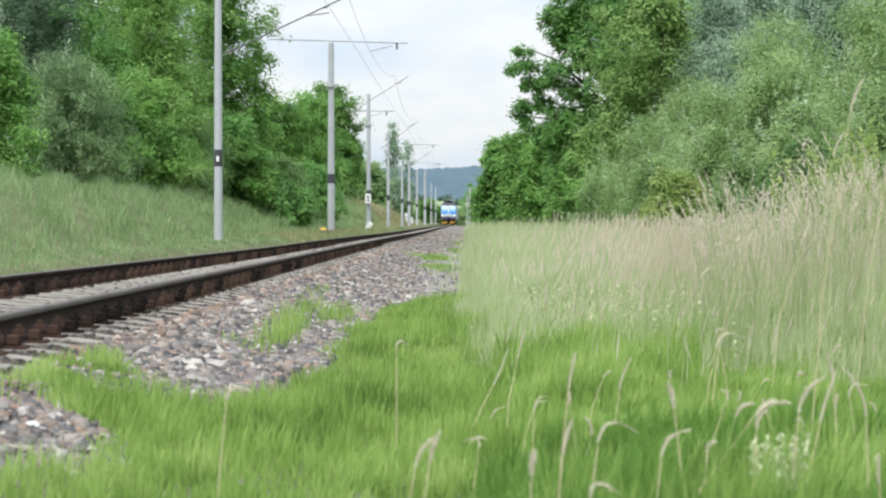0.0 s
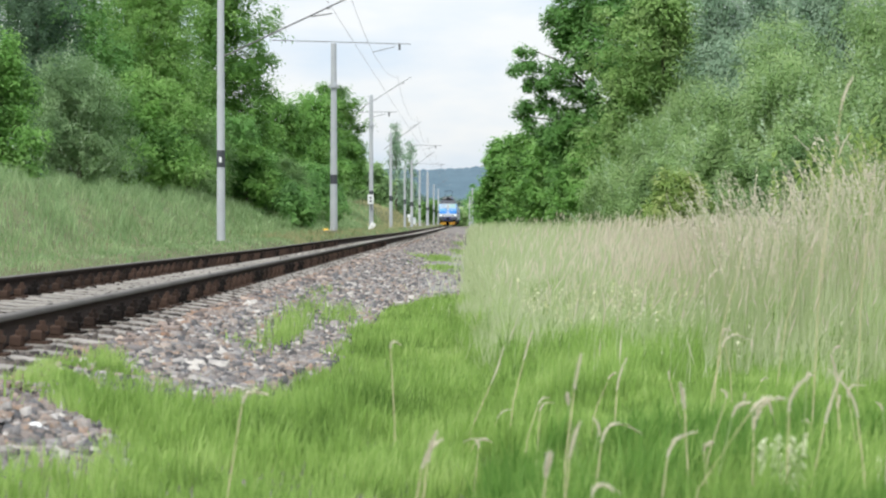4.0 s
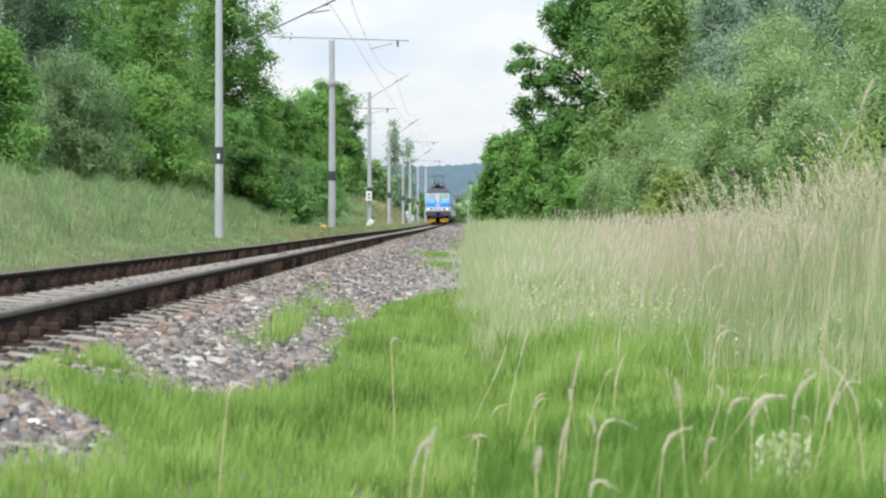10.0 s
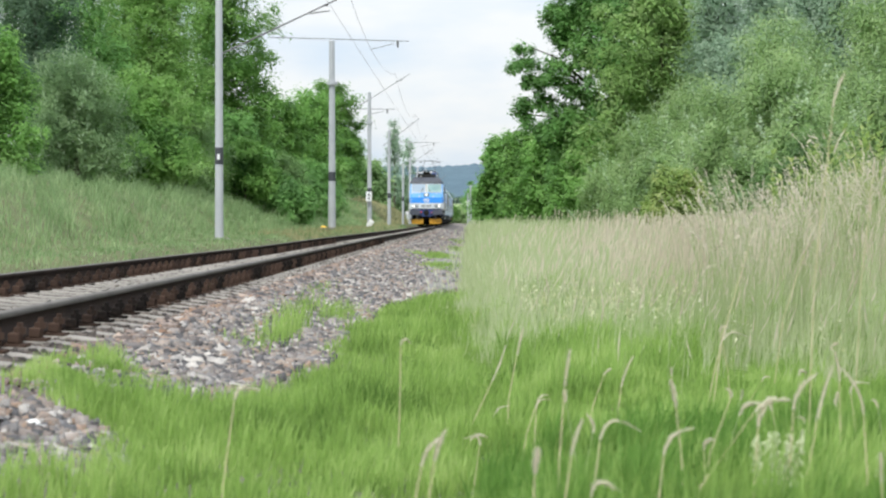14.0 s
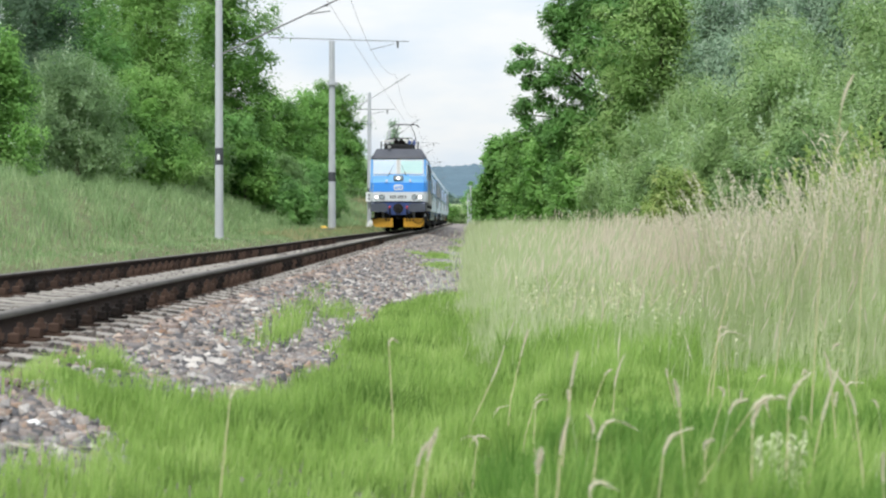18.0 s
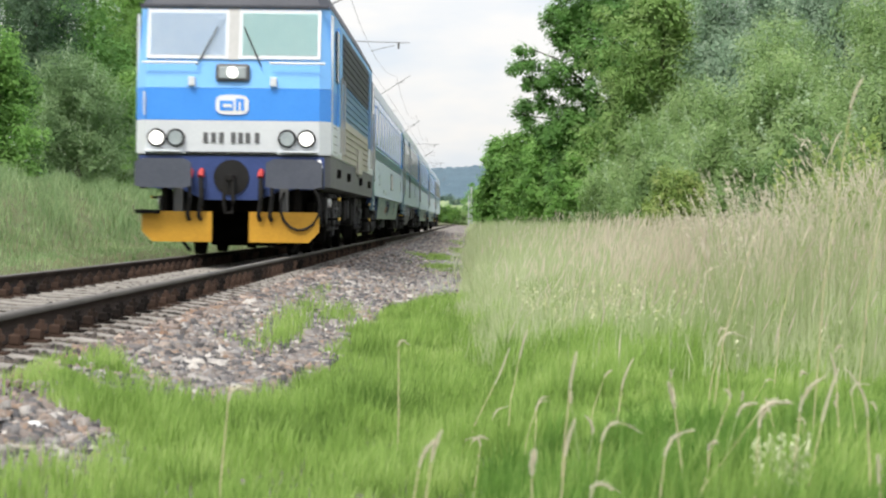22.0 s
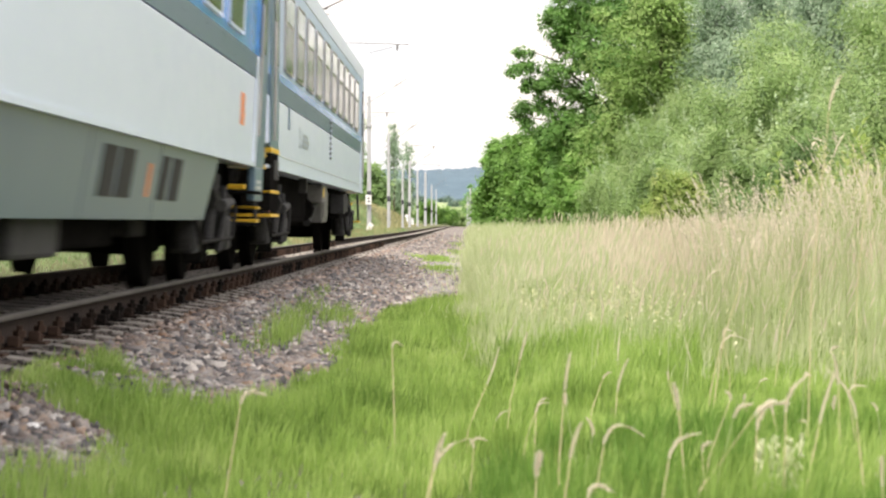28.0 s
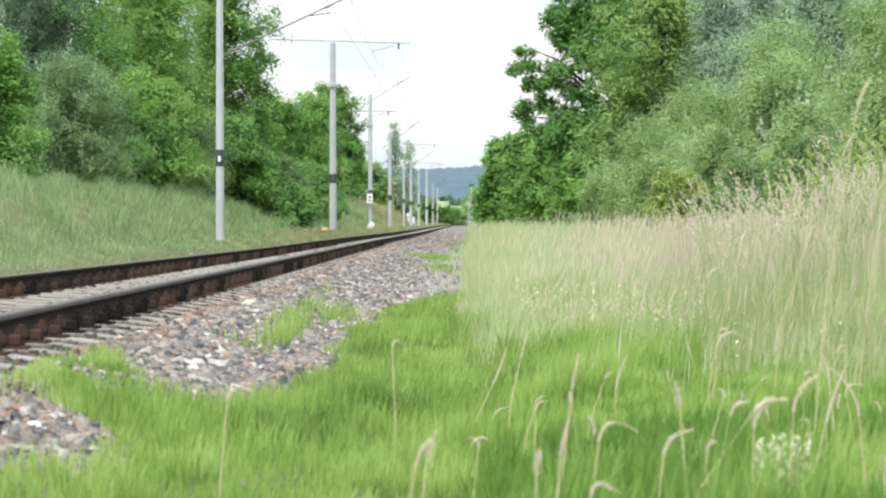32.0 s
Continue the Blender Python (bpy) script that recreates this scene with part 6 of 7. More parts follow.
            part("hanging_box", box(*sorted((sx * 1.14, sx * 1.34)), y, y + w_, z0, z1, 0.03), mt, t, "dusty grey gear box under the frame")
        for y in (2.3, 3.8, 5.1, 10.6, 12.4):
            part("vertical_damper", tube([(sx * 1.3, y, 0.55), (sx * 1.32, y + 0.12, 1.06)], 0.055, 0.04, 8), M_GREYGEAR, t, "grey damper")
        part("cable_hose", tube([(sx * 1.33, 2.6, 0.95), (sx * 1.36, 2.9, 0.62), (sx * 1.35, 3.3, 0.55), (sx * 1.32, 3.6, 0.9)], 0.03, 0.03, 6), M_GREYGEAR, t, "pale grey hose loop")
        part("sandbox_cap", disc((sx * 1.36, 2.05, 0.9), (1, 0, 0), 0.07, 0.05, 12), M_WHITE, t, "small white cap")
        part("corner_edge", box(*sorted((s - sx * 0.02, s + sx * 0.022)), 0.36, 0.42, 1.64, 3.75), M_GREYPAINT, t)
    # roof gear
    for y in (3.3, 12.2):
        up = y < 5
        for sx in (-1, 1):
            for k in (-0.7, 0.7):
                part("roof_insulator", tube([(sx * 0.6, y + k, 4.3), (sx * 0.6, y + k, 4.65)], 0.1, 0.06, 10), M_RED if k < 0 else M_FRAME, t)
        bm = tube([(-0.65, y - 0.75, 4.68), (0.65, y - 0.75, 4.68)], 0.05, 0.05, 6)
        tube([(-0.65, y + 0.75, 4.68), (0.65, y + 0.75, 4.68)], 0.05, 0.05, 6, bm)
        tube([(-0.65, y - 0.75, 4.68), (-0.65, y + 0.75, 4.68)], 0.05, 0.05, 6, bm)
        tube([(0.65, y - 0.75, 4.68), (0.65, y + 0.75, 4.68)], 0.05, 0.05, 6, bm)
        pg = part("pantograph", bm, M_BLACK, t, "raised pantograph" if not up else "folded pantograph")
        top = 6.16 if not up else 5.05
        bm = bmesh.new()
        for sx in (-1, 1):
            knee = (sx * 0.62, y + (1.1 if not up else 0.9), 4.75 + (top - 4.75) * 0.5)
            tube([(sx * 0.5, y - 0.6, 4.7), knee], 0.03, 0.025, 6, bm)
            tube([knee, (sx * 0.35, y, top)], 0.022, 0.018, 6, bm)
        part("pantograph_arm", bm, M_BLACK, pg)
        bm = tube([(-0.85, y, top - 0.16), (-0.6, y, top - 0.02), (-0.45, y, top), (0.45, y, top), (0.6, y, top - 0.02), (0.85, y, top - 0.16)], 0.028, 0.028, 6)
        tube([(-0.45, y + 0.3, top), (0.45, y + 0.3, top)], 0.028, 0.028, 6, bm)
        part("contact_strip", bm, M_BLACK, pg)
    part("roof_box", box(-0.72, 0.72, 1.2, 2.2, 4.3, 4.66, 0.05), M_RUBBER, t, "black roof equipment box")
    part("roof_box", box(-0.6, 0.6, 6.0, 9.5, 4.3, 4.6, 0.05), M_ROOF, t)
    part("roof_busbar", tube([(0.3, 2.5, 4.85), (0.3, 12.5, 4.85)], 0.03, 0.03, 6), M_STEEL, t)
    for x in (-0.75, -0.25, 0.3, 0.72):
        for y in (2.5, 4.1):
            r = part("roof_resistor", tube([(x, y, 4.3), (x, y, 4.78)], 0.09, 0.07, 8), M_RUBBER, t, "dark roof insulator stack")
            part("roof_link", tube([(x, y, 4.8), (x * 0.4, y + 0.5, 4.95), (0.3, y + 0.9, 4.85)], 0.02, 0.02, 5), M_STEEL, r)
    for x, y, z in ((0.55, 1.6, 4.78), (0.8, 1.7, 4.78), (-0.15, 1.5, 4.9), (0.12, 1.5, 4.9)):
        part("roof_insulator", tube([(x, y, z - 0.14), (x, y, z + 0.02), (x, y, z + 0.1)], 0.1, 0.05, 10), M_RUBBER if x < 0.3 else M_NAVY, t)
    part("roof_switch", box(-0.3, 0.3, 1.35, 1.75, 4.66, 4.86, 0.03), M_BLACK, t, "black roof switch")
    for sx in (-1, 1):
        part("roof_strut", tube([(sx * 0.95, 1.9, 4.5), (sx * 0.7, 2.1, 4.86), (sx * 0.2, 2.3, 4.98)], 0.028, 0.02, 6), M_STEEL, t)
        part("roof_strut", tube([(sx * 0.98, 2.4, 4.42), (sx * 0.98, 2.4, 4.84)], 0.05, 0.04, 8), M_FRAME, t)
    part("roof_busbar", tube([(-0.95, 2.0, 4.84), (0.95, 2.0, 4.84)], 0.025, 0.025, 6), M_STEEL, t)
    part("horn", tube([(-0.5, 1.0, 4.5), (-0.5, 0.6, 4.5)], 0.03, 0.09, 10), M_STEEL, t)
    sets = bogie(t, 3.6, 3.2, 0.62) + bogie(t, L - 3.6, 3.2, 0.62)
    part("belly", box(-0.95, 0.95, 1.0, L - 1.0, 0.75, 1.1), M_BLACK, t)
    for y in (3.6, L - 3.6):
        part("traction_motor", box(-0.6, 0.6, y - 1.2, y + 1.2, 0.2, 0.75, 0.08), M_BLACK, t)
    return t, sets, (True,)


def skirt_slab(sx, y0, y1, z0, z1, lean=0.0):
    """A thin plate on the skirt's sloping face, its top pushed back by lean."""
    out = lambda z: 1.395 - (1.1 - z) * 0.139
    bm = prism([(sx * (out(z1) - 0.01), z1), (sx * (out(z1) + 0.006), z1), (sx * (out(z0) + 0.006), z0), (sx * (out(z0) - 0.01), z0)], y0, y1)
    for v in bm.verts:
        v.co.y += lean * (v.co.z - z0) / (z1 - z0)
    return bm


def coach(skirted, L, band=M_COACHBLUE, edge=M_BLACK, hatch=True):
    W = 1.42
    late = band is not M_COACHBLUE       # the older last coach
    zs = 1.9 if late else 1.98            # top of the pale lower side
    t = thing("passenger_coach", "pale grey and blue passenger coach with side skirts" if skirted else "older pale grey and blue passenger coach with open underframe", "railway coach", "coaches of the train")
    part("lower_side", box(-W, W, 1.38 if late else 0.25, L - 0.25, 1.12, zs, 0.02), M_COACHGREY, t, "pale grey lower side")
    if late:
        part("front_side", box(-W, W, 0.25, 1.376, 1.36, zs, 0.02), M_COACHGREY, t, "pale grey side over the step well")
    part("stripe", box(-W - 0.004, W + 0.004, 0.25, L - 0.25, zs + 0.004, zs + 0.22), M_STRIPE, t, "dark teal-grey stripe")
    part("window_band", box(-W, W, 0.25, L - 0.25, zs + 0.224, 3.4), band, t, "blue window band" if band is M_COACHBLUE else "pale blue window band")
    part("cornice", box(-W - 0.01, W + 0.01, 0.25, L - 0.25, 3.404, 3.66, 0.01), M_COACHGREY, t)
    roof = [(W * math.cos(a) * 0.985, 3.66 + 0.42 * math.sin(a)) for a in np.linspace(0, math.pi, 15)]
    part("roof", prism(roof, 0.2, L - 0.2), M_COACHROOF, t, "rounded pale grey roof", smooth=False)
    for k in range(7):
        part("roof_vent", box(-0.25, 0.25, 2.5 + k * 3.2, 3.0 + k * 3.2, 4.02, 4.16, 0.04), M_COACHROOF, t)
    for y in (0.0, L - 0.26):
        part("end_wall", box(-W + 0.1, W - 0.1, y + 0.06, y + 0.24, 1.36 if late and y == 0 else 1.1, 3.6, 0.03), M_GREYPAINT, t, "pale grey end wall")
        g = part("gangway", box(-0.55, 0.55, y - 0.28 if y == 0 else y + 0.24, y + 0.06 if y == 0 else y + 0.54, 1.2, 3.3, 0.08), M_BELLOWS, t, "beige rubber gangway bellows")
        for sx in (-1, 1):
            out = -1 if y == 0 else 1
            y0 = y + 0.1 if y == 0 else y + 0.2
            b = part("buffer", tube([(sx * 0.875, y0, 1.06), (sx * 0.875, y0 + out * 0.5, 1.06)], 0.1, 0.09, 10), M_BLACK, t)
            part("buffer_head", disc((sx * 0.875, y0 + out * 0.53, 1.06), (0, 1, 0), 0.24, 0.04, 16), M_GEAR, b)
            part("end_step", box(*sorted((sx * 0.95, sx * 1.35)), y0 + out * 0.1, y0 + out * 0.35 if out > 0 else y0 + out * 0.1 + 0.25, 0.5, 0.54, 0.005) if out > 0 else box(*sorted((sx * 0.95, sx * 1.35)), y0 - 0.35, y0 - 0.1, 0.5, 0.54, 0.005), edge, t, "yellow shunting step" if edge is M_YELLOW else "dark shunting step")
            if skirted and y > 5:
                part("end_step", box(*sorted((sx * 1.05, sx * 1.42)), L - 0.5, L - 0.3, 0.68, 0.71, 0.005), M_YELLOW, t, "yellow shunting step")
            if late and y == 0:
                for z in (1.08, 1.21):
                    part("step_edge", box(*sorted((sx * 1.05, sx * 1.4)), 0.02, 0.2, z, z + 0.045, 0.005), M_YELLOW, t, "yellow step edge")
            if late:
                part("end_step", box(*sorted((sx * 0.95, sx * 1.2)), *sorted((y0 + out * 0.02, y0 + out * 0.25)), 0.86, 0.91, 0.005), edge, t, "yellow shunting step")
                part("step_hanger", tube([(sx * 1.3, y0 + out * 0.16, 1.1), (sx * 1.32, y0 + out * 0.2, 0.52)], 0.025, 0.025, 6), M_GREYGEAR, t)
                part("step_hanger", tube([(sx * 0.98, y0 + out * 0.1, 0.9), (sx * 1.05, y0 + out * 0.2, 0.52)], 0.03, 0.03, 6), M_BLACK, t)
            part("end_handrail", tube([(sx * 1.3, y0 + out * 0.2, 1.3), (sx * 1.34, y0 + out * 0.34, 1.9), (sx * 1.3, y0 + out * 0.2, 2.6)], 0.02, 0.02, 6), M_GREYPAINT, t)
    for sx in (-1, 1):
        s = sx * W
        for y in (0.42, L - 1.37):
            d = part("door", box(*sorted((s - sx * 0.02, s + sx * 0.014)), y, y + 0.95, 1.14, 2.2, 0.01), M_COACHGREY, t, "grey and blue entrance door")
            part("door_top", box(*sorted((s - sx * 0.02, s + sx * 0.014)), y, y + 0.95, 2.204, 3.4, 0.01), band, d, "blue upper half of the door")
            if y < 5:
                part("door_leaf", box(*sorted((s - sx * 0.02, s + sx * 0.02)), y - 0.1, y + 0.95, 1.33 if late else 0.98, 3.42, 0.01), M_SLATE, d, "slate-blue door leaf")
            if skirted and y > 5:
                part("door_leaf", box(*sorted((s - sx * 0.02, s + sx * 0.02)), y + 0.25, y + 1.1, 1.105, 3.42, 0.01), M_SLATE, d, "slate-blue door leaf")
            if late and y < 5:
                # solid black box: the open well's shade is painted, nothing is hollow
                part("step_well", box(*sorted((s - sx * 0.3, s + sx * 0.017)), y - 0.1, y + 0.95, 0.64, 1.265), M_BLACK, d, "black block painted as the shade of the open step well")
                part("step_edge", box(*sorted((s - sx * 0.2, s + sx * 0.03)), y - 0.1, y + 0.95, 1.27, 1.325, 0.005), M_YELLOW, d, "yellow step edge")
                part("well_panel", box(*sorted((s, s + sx * 0.024)), y + 0.4, y + 0.95, 0.98, 1.2, 0.01), M_GREYGEAR, d, "grey panel in the step well")
                part("red_pipe", tube([(sx * 1.3, y + 1.15, 0.62), (sx * 1.3, y + 1.15, 1.0)], 0.03, 0.03, 8), M_DULLRED, t, "dull red pipe")
            elif not late:
                part("step_cover", box(*sorted((s - sx * 0.06, s + sx * 0.016)), y - 0.1 if y < 5 else y + 0.2, y + 0.95 if y < 5 else y + 1.05, 0.76, 0.975 if y < 5 else 1.1, 0.02), M_SLATE, d, "slate-grey cover over the steps")
                for z in (0.82, 0.88, 0.94):
                    part("lettering_bar", box(*sorted((s, s + sx * 0.024)), y + 0.35, y + 0.8, z, z + 0.03), M_COACHROOF, d, "small pale lettering bar")
            part("door_window", box(*sorted((s, s + sx * 0.028)), y + 0.22, y + 0.73, 2.25, 3.15, 0.03), M_GLASS, d, "dark door window")
            part("door_rail", tube([(s + sx * 0.06, y - 0.06, 1.4), (s + sx * 0.06, y - 0.06, 2.7)], 0.018, 0.018, 6), M_STEEL, d)
            for k in range(0 if late and y > 5 else 2):
                z = (0.86, 0.6)[k] if late else 0.86 - k * 0.32
                part("door_step", box(*sorted((sx * 1.0, sx * 1.45)), y - 0.1 if late else y + 0.1, y + 0.95 if late else y + 0.85, z - 0.035, z, 0.005), edge, t, "yellow footstep" if edge is M_YELLOW else "dark footstep")
        count = int((L - 4.0) / 1.82)
        for k in range(count):
            y = 2.15 + k * 1.82
            w = part("window", box(*sorted((s - sx * 0.01, s + sx * 0.016)), y, y + 1.25, 2.27, 3.22, 0.04), M_STEEL if not skirted else M_COACHGREY, t, "framed coach window")
            part("pane", box(*sorted((s, s + sx * 0.022)), y + 0.04, y + 1.21, 2.31, 2.84 if not skirted else 3.18, 0.02), M_GLASS, w, "dark reflecting pane")
            if not skirted:
                part("tilting_pane", box(*sorted((s, s + sx * 0.026)), y + 0.04, y + 1.21, 2.87, 3.19, 0.01), M_SKYPANE, w, "upper tilting pane painted pale with sky reflection")
        for y in (() if skirted else (16.3,) if band is M_COACHBLUE else (11.2,)):
            v = part("vent_grille", box(*sorted((s, s + sx * 0.012)), y, y + 0.28, 1.5, 2.16), M_FRAME, t, "dark ventilation grille")
            for k in range(8):
                part("grille_slat", box(*sorted((s, s + sx * 0.028)), y, y + 0.28, 1.53 + k * 0.08, 1.56 + k * 0.08), M_COACHGREY, v)
        part("sign_panel", box(*sorted((s, s + sx * 0.008)), 21.8, 22.1, 1.46, 1.76) if skirted else box(*sorted((s, s + sx * 0.008)), 3.0, 3.16, 1.62, 1.9), M_STRIPE if not skirted else M_DIRTY if hatch else M_ORANGE, t, "small coloured panel")
        m0 = 4.2 if skirted else 4.8 if late else 5.2
        for z in (1.46, 1.56, 1.66) if late else (1.38, 1.55, 1.72):
            part("marking_bar", box(*sorted((s, s + sx * 0.006)), m0, m0 + 0.12, z, z + 0.07), M_FAINT, t, "small grey lettering block")
        for k, z in enumerate((1.48, 1.55, 1.62) if late else (1.36, 1.5, 1.6)):
            part("marking_bar", box(*sorted((s, s + sx * 0.006)), m0 + 0.4 + 0.1 * k, m0 + 1.5 + 0.2 * (k % 2), z, z + 0.05), M_FAINT, t, "small grey lettering bar")
        if hatch and skirted:
            part("inspection_hatch", box(*sorted((s, s + sx * 0.01)), 12.75, 14.1, 1.37, 1.83, 0.006), M_GREYGEAR, t, "dark-framed hatch in the side")
            part("hatch_panel", box(*sorted((s, s + sx * 0.016)), 12.82, 14.03, 1.4, 1.8, 0.006), M_HATCHPANEL, t)
        if band is not M_COACHBLUE:
            part("blue_line", box(*sorted((s - sx * 0.01, s + sx * 0.008)), 0.3, L - 0.3, zs + 0.22, zs + 0.31), M_COACHBLUE, t, "bright blue line under the windows")
            part("panel_seam", box(*sorted((s, s + sx * 0.005)), 1.6, L - 0.4, 1.265, 1.27), M_HATCHPANEL, t, "thin rusty panel seam")
        part("sill_rail", box(*sorted((s - sx * 0.03, s + sx * 0.012)), 0.3, L - 0.3, 1.1, 1.14), M_COACHGREY, t)
        if skirted:
            for k in range(5):
                y0 = 4.9 + k * 2.97
                bm = prism([(sx * 1.36, 1.1), (sx * 1.395, 1.1), (sx * 1.32, 0.56), (sx * 1.285, 0.56)], y0, y0 + (2.94 if k < 4 else 3.6))
                if k in (0, 4):                      # slanted ends of the row
                    for v in bm.verts:
                        if v.co.z < 0.9 and ((k == 0 and v.co.y < y0 + 1) or (k == 4 and v.co.y > y0 + 1)):
                            v.co.y += 0.45 if k == 0 else -0.35
                part("skirt", bm, M_SKIRT, t, "polished grey lower skirt panel")
            part("skirt_end", box(*sorted((sx * 0.8, sx * 1.33)), 4.84, 4.9, 0.66, 1.1), M_NAVY, t, "dark blue end of the skirt")
            for y0, y1, z0 in ((4.95, 7.0, 0.22), (8.2, 9.0, 0.42), (9.6, 11.9, 0.34), (12.6, 13.2, 0.44), (14.0, 16.4, 0.36), (17.2, 18.0, 0.42)):
                part("underfloor_box", box(*sorted((sx * 0.6, sx * 1.12)), y0, y1, z0, 0.7, 0.03), M_GEAR if y1 - y0 < 1 else M_BLACK, t, "dark underfloor box")
            part("skirt_mark", skirt_slab(sx, 7.1, 7.4, 0.88, 1.0), M_COACHROOF, t, "small white panel")
            if hatch:
                for y0, y1, z0, z1, lean, m_ in ((9.55, 10.0, 0.96, 1.06, 0.1, M_BLACK), (9.5, 9.85, 0.7, 0.88, 0.25, M_DULLRED), (9.85, 10.35, 0.72, 0.82, 0.2, M_TAN),
                                                 (10.25, 10.6, 0.85, 0.88, 0.05, M_PLOUGH), (10.3, 10.75, 0.82, 1.05, 0.25, M_EMBLEM), (10.75, 11.05, 0.74, 0.98, 0.35, M_BLACK),
                                                 (11.2, 11.6, 0.66, 1.08, 0.55, M_EMBLEM), (12.0, 12.3, 0.74, 0.98, 0.35, M_BLACK)):
                    part("emblem_shape", skirt_slab(sx, y0 + 0.35, y1 + 0.35, z0, z1, lean), m_, t, "slanting coloured emblem shape")
                for y0, z0, z1, m_ in ((16.35, 0.7, 0.84, M_EMBLEM), (16.65, 0.85, 0.89, M_ORANGE), (16.7, 0.9, 1.06, M_EMBLEM)):
                    part("emblem_shape", skirt_slab(sx, y0, y0 + 0.25, z0, z1, 0.2), m_, t, "slanting coloured emblem shape")
                part("skirt_mark", skirt_slab(sx, 17.9, 18.05, 0.94, 1.04), M_WHITE, t, "small white panel")
                for z in (1.2, 1.26):
                    part("marking_bar", box(*sorted((s, s + sx * 0.006)), 7.3, 9.3 + (z - 1.2) * 4, z, z + 0.04), M_FAINT, t, "small grey lettering bar")
            else:
                part("skirt_grille", skirt_slab(sx, 9.0, 9.7, 0.72, 1.0), M_BLACK, t)
                for y0, w_ in ((14.3, 0.55), (14.98, 0.6), (16.9, 0.4), (17.5, 0.5)):
                    part("skirt_hatch", skirt_slab(sx, y0, y0 + w_, 0.7, 1.02), M_RUBBER, t, "dark hatch in the skirt")
                part("tail_mark", skirt_slab(sx, 16.3, 16.42, 0.72, 0.95), M_ORANGE, t)
            for y0, y1 in ((7.0, 7.9), (12.5, 13.9)):
                part("underfloor_box", box(*sorted((sx * 0.9, sx * 1.2)), y0, y1, 0.33, 0.62, 0.03), M_GREYGEAR if y0 > 10 else M_GEAR, t, "dusty grey underfloor box")
            part("underfloor_tank", box(*sorted((sx * 0.02, sx * 0.9)), 6.0, 12.0, 0.2, 0.5, 0.06), M_BLACK, t, "black underfloor tank")
            part("slant_brace", tube([(sx * 1.15, 11.2, 0.32), (sx * 1.2, 12.0, 0.6)], 0.06, 0.06, 6), M_GREYGEAR, t)
        else:
            for y0, y1, z0 in ((6.2, 10.6, 0.5), (12.1, 13.3, 0.5)) if late else ((5.1, 6.0, 0.38), (7.1, 9.0, 0.4), (9.9, 10.6, 0.5), (11.2, 13.4, 0.45), (14.8, 16.9, 0.5)):
                xo = 1.08 if late and y0 < 11 else 1.26 if late else 1.32
                bx_ = part("equipment_box", box(*sorted((sx * 0.7, sx * xo)), y0, y1, z0, 1.08, 0.03), M_PALEBOX if late and y0 > 11 else M_BLACK if late else M_PALEBOX if y0 < 8 else M_BLACK, t, "dirty grey underfloor equipment box")
                part("box_lid", box(*sorted((sx * xo, sx * (xo + 0.015))), y0 + 0.08, y1 - 0.08, z0 + 0.08, 1.0, 0.01), M_PALEBOX if late and y0 > 11 else M_BLACK if late else M_PALEBOX if y0 < 8 else M_BLACK, bx_)
            if late:
                pb = part("battery_box", box(*sorted((sx * 0.9, sx * 1.33)), 10.95, 12.0, 0.82, 1.1, 0.02), M_DIRTY, t, "pale dirty box with a yellow label")
                part("box_label", box(*sorted((sx * 1.33, sx * 1.336)), 11.05, 11.35, 0.9, 1.04), M_YELLOW, pb, "yellow label")
                part("slant_brace", tube([(sx * 1.1, 10.75, 0.5), (sx * 1.14, 11.9, 0.82)], 0.07, 0.06, 6), M_GREYGEAR, t)
                part("drop_bracket", box(*sorted((sx * 1.2, sx * 1.32)), 7.6, 7.8, 0.92, 1.12, 0.02), M_GREYGEAR, t)
            part("air_tank", tube([(sx * 1.0, 10.6, 0.7), (sx * 1.0, 11.0, 0.7)], 0.2, 0.2, 12), M_BLACK, t)
            for y in (3.85, 5.95, 6.2, 9.2, 11.05, 14.2, 17.4) if not late else ():
                part("hanger_strap", box(*sorted((sx * 1.3, sx * 1.34)), y, y + 0.07, 0.72, 1.1, 0.005), M_COACHGREY, t, "pale hanging strap")
            for y in () if late else (4.6, 13.9):
                part("truss_rod", tube([(sx * 1.22, y, 1.05), (sx * 1.24, y + 0.55, 0.45), (sx * 1.22, y + 1.1, 1.05)], 0.035, 0.035, 6), M_GREYGEAR, t)
            if not late:
                part("lying_tank", tube([(sx * 1.12, 6.25, 0.72), (sx * 1.12, 6.95, 0.72)], 0.2, 0.2, 12), M_GREYGEAR, t, "grey air tank")
            for y0, z0 in ((16.6, 0.66), (17.35, 0.7)) if late else ((9.3, 0.55), (13.65, 0.6), (17.1, 0.65)):
                part("small_box", box(*sorted((sx * 1.1, sx * 1.36)), y0, y0 + 0.5, z0, 1.02, 0.02), M_DIRTY if band is M_COACHBLUE else M_GREYGEAR, t, "small dirty pale box" if band is M_COACHBLUE else "small grey box")
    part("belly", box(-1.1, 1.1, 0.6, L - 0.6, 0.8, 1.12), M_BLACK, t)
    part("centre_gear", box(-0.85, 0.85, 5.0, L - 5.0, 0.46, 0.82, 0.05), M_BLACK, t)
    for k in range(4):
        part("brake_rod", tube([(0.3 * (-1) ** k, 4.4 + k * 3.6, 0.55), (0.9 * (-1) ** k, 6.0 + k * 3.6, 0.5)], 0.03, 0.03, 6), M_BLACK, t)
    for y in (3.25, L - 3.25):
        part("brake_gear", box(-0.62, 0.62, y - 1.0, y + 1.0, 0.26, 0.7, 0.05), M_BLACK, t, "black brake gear")
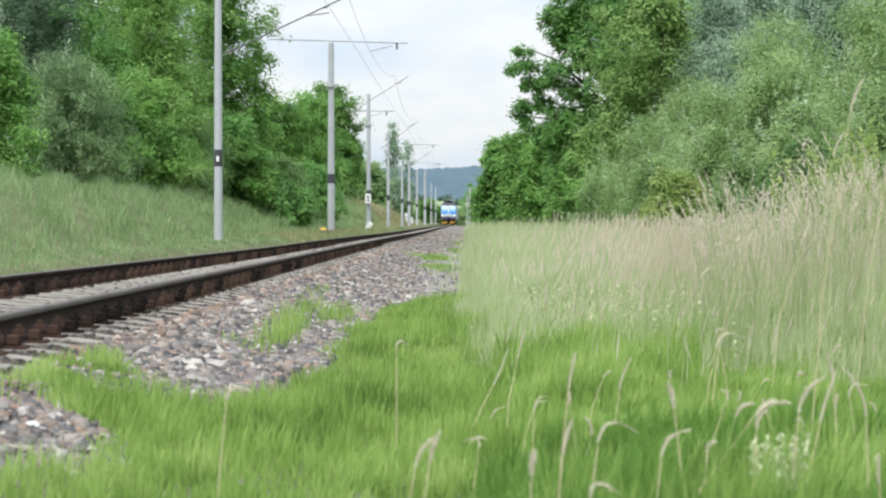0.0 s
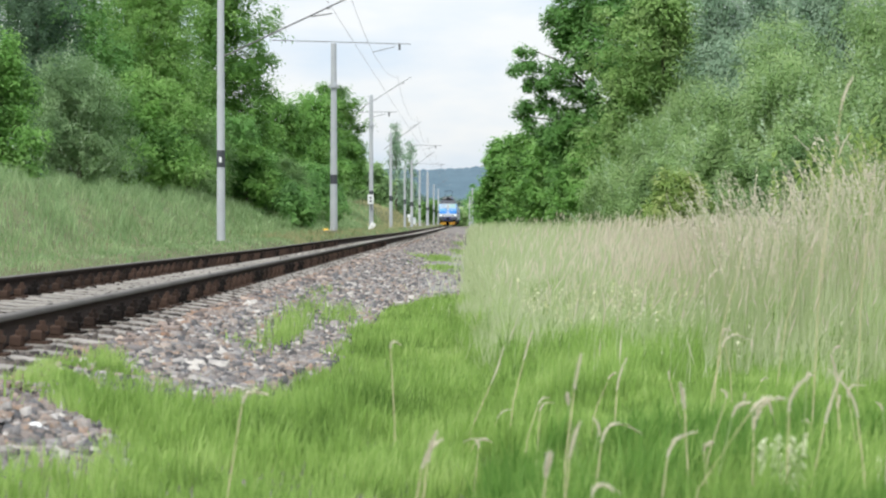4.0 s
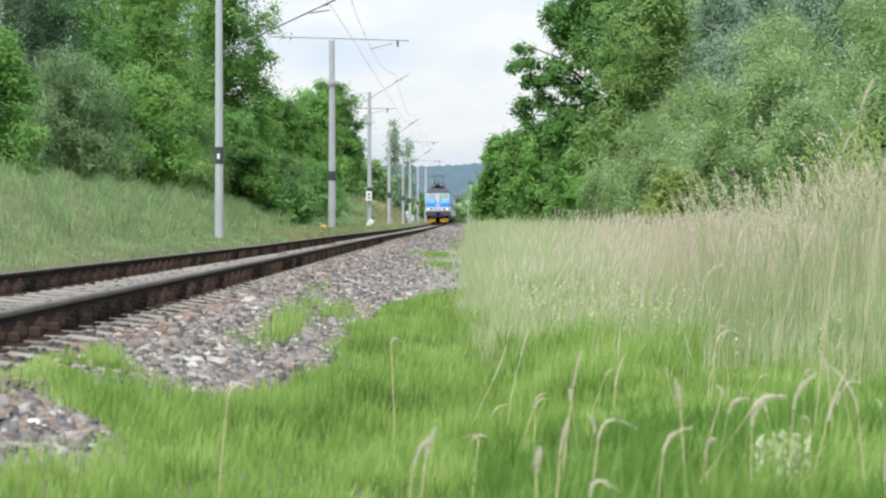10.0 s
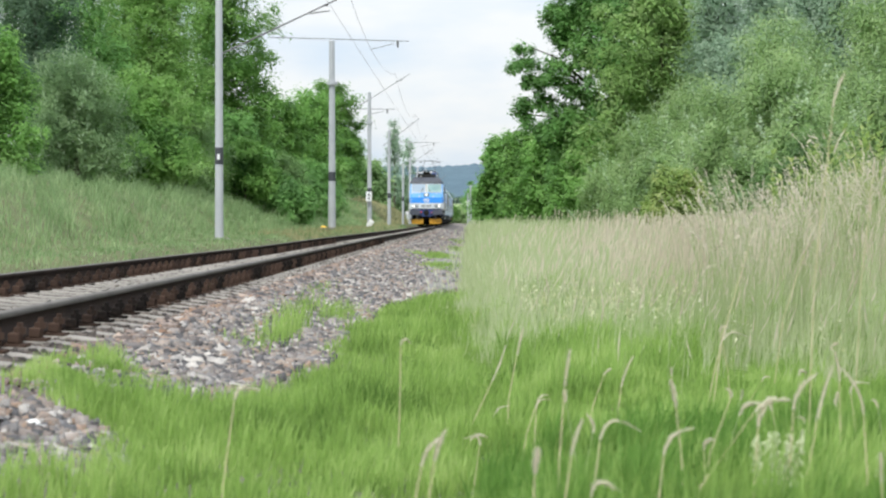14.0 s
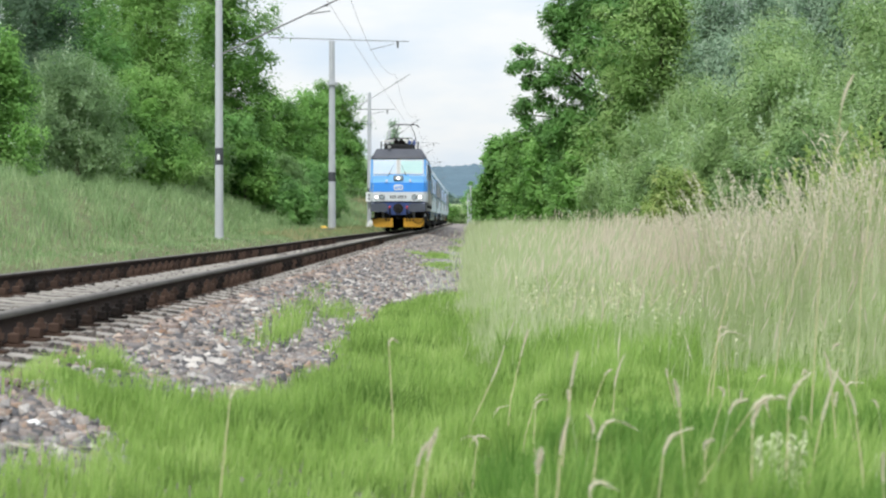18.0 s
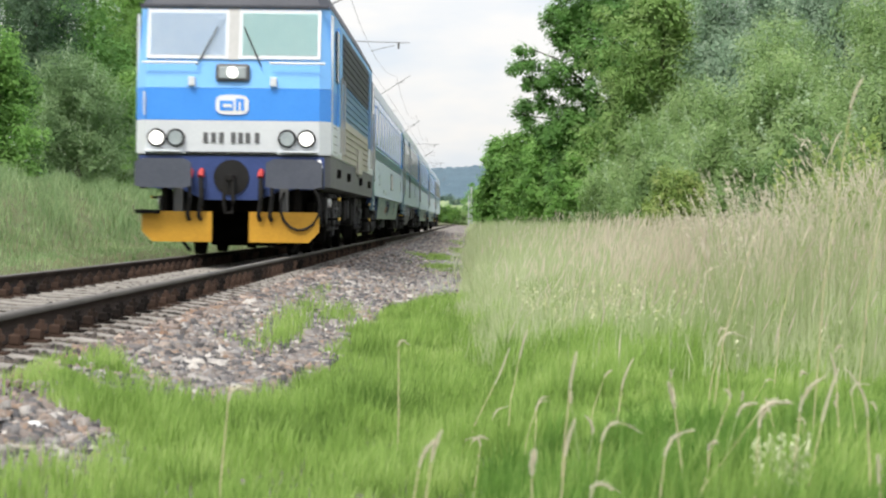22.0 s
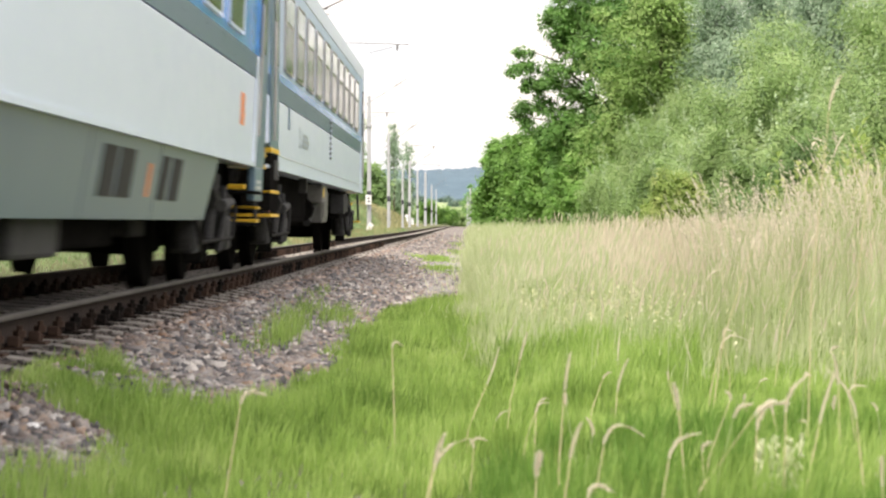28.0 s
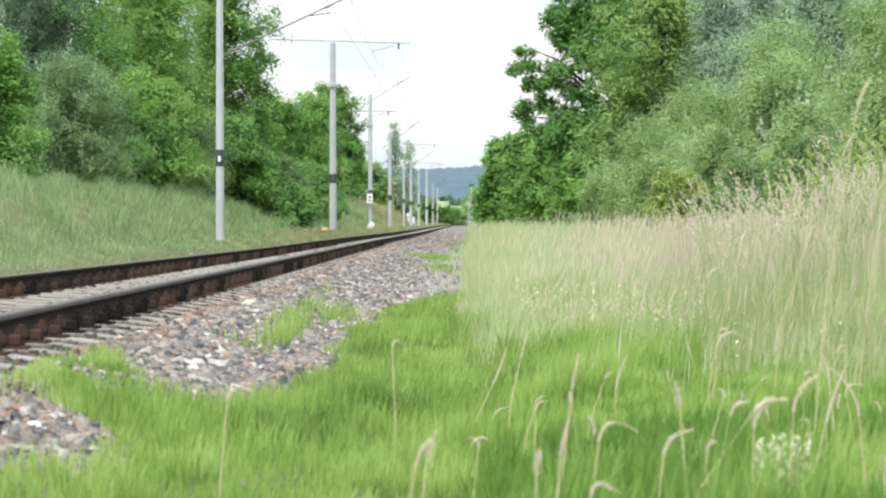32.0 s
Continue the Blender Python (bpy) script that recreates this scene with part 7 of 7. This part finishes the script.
    sets = bogie(t, 3.25, 2.5, 0.46) + bogie(t, L - 3.25, 2.5, 0.46)
    return t, sets


def settle(t, dz):
    """Lowers a vehicle's body on its bogies."""
    for c in t.children:
        if not c.name.startswith(("wheelset", "bogie_frame", "axle_box", "spring", "damper", "brake_", "bolster", "yaw_")):
            c.matrix_basis = pose(-0.05, 0, dz)


loco, loco_sets, _ = locomotive()
coach_a, sets_a = coach(True, 24.5)
coach_b, sets_b = coach(False, 24.5)
coach_d, sets_d = coach(True, 24.5, hatch=False)
coach_c, sets_c = coach(False, 22.6, M_PALEBAND, M_YELLOW)
slot = part("door_slot", box(1.41, 1.45, 7.95, 8.5, 1.38, 3.45, 0.01), M_BAND, coach_b, "tall dark slot of a sliding door")
for v, dz in ((loco, -0.065), (coach_a, 0.03), (coach_b, 0.03), (coach_d, 0.03), (coach_c, 0.05)):
    settle(v, dz)


def wheels_of(ob, radius):
    kids = sorted((c for c in ob.children if c.name.startswith("wheelset")), key=lambda c: c.matrix_basis.translation.y)
    return [(k, tuple(k.matrix_basis.translation), radius) for k in kids]


TRAIN = [(loco, 0.0, loco_sets)]
for i, car in enumerate((coach_a, coach_b, coach_d, copy_thing(coach_d, pose(0, 0, 0)), coach_c)):
    TRAIN.append((car, 16.5 + i * 25.05, wheels_of(car, 0.46)))


def train_y(t):
    """Where the front of the train is: it gathers speed until 19 s, then holds 21.1 m/s."""
    if t >= 19:
        return 34.2 + 21.1 * (22 - t)
    return 97.5 + 21.1 * (19 - t) - 0.13 * (19 - t) ** 2


def vehicle_pose(t, back, wheel_mid):
    y = train_y(t) + back
    lean = math.degrees(math.asin(cant(y + wheel_mid) / GAUGE))
    at_y = y + wheel_mid
    return pose(-2.8 + float(shift(at_y)), y, float(dip(at_y)), 0, lean, 0) @ pose(-0.75, 0, 0)


def motions():
    for ob, back, sets in TRAIN:
        mid = 3.6 if back == 0 else 12
        walk(ob, [(t / 2, vehicle_pose(t / 2, back, mid)) for t in range(0, 65)])
        for w, p, r in sets:
            rows = [(0.0, pose(*p))]
            for k in range(600, 931):
                t = k / 30
                rows.append((t, pose(*p) @ Matrix.Rotation((train_y(t) - train_y(20.0)) / r, 4, "X")))
            rows.append((32.0, rows[-1][1]))
            walk(w, rows)
    # the stalks nod in the wind, harder in the train's draught
    for k, (ob, x, y, z) in enumerate(STALKS):
        rows = []
        for i in range(81):
            t = i * 0.4
            gust = 0.6 + 0.4 * math.sin(t * 0.55 + x) + 0.9 * math.exp(-((t - 25.5) / 3.0) ** 2)
            a = gust * (2.2 * math.sin(t * 2.3 + k * 1.9 + x) + 1.2 * math.sin(t * 3.7 + k))
            rows.append((t, pose(x, y, z, 0.4 * a * math.cos(k), a + 1.5 * gust, 0)))
        walk(ob, rows)


motions()
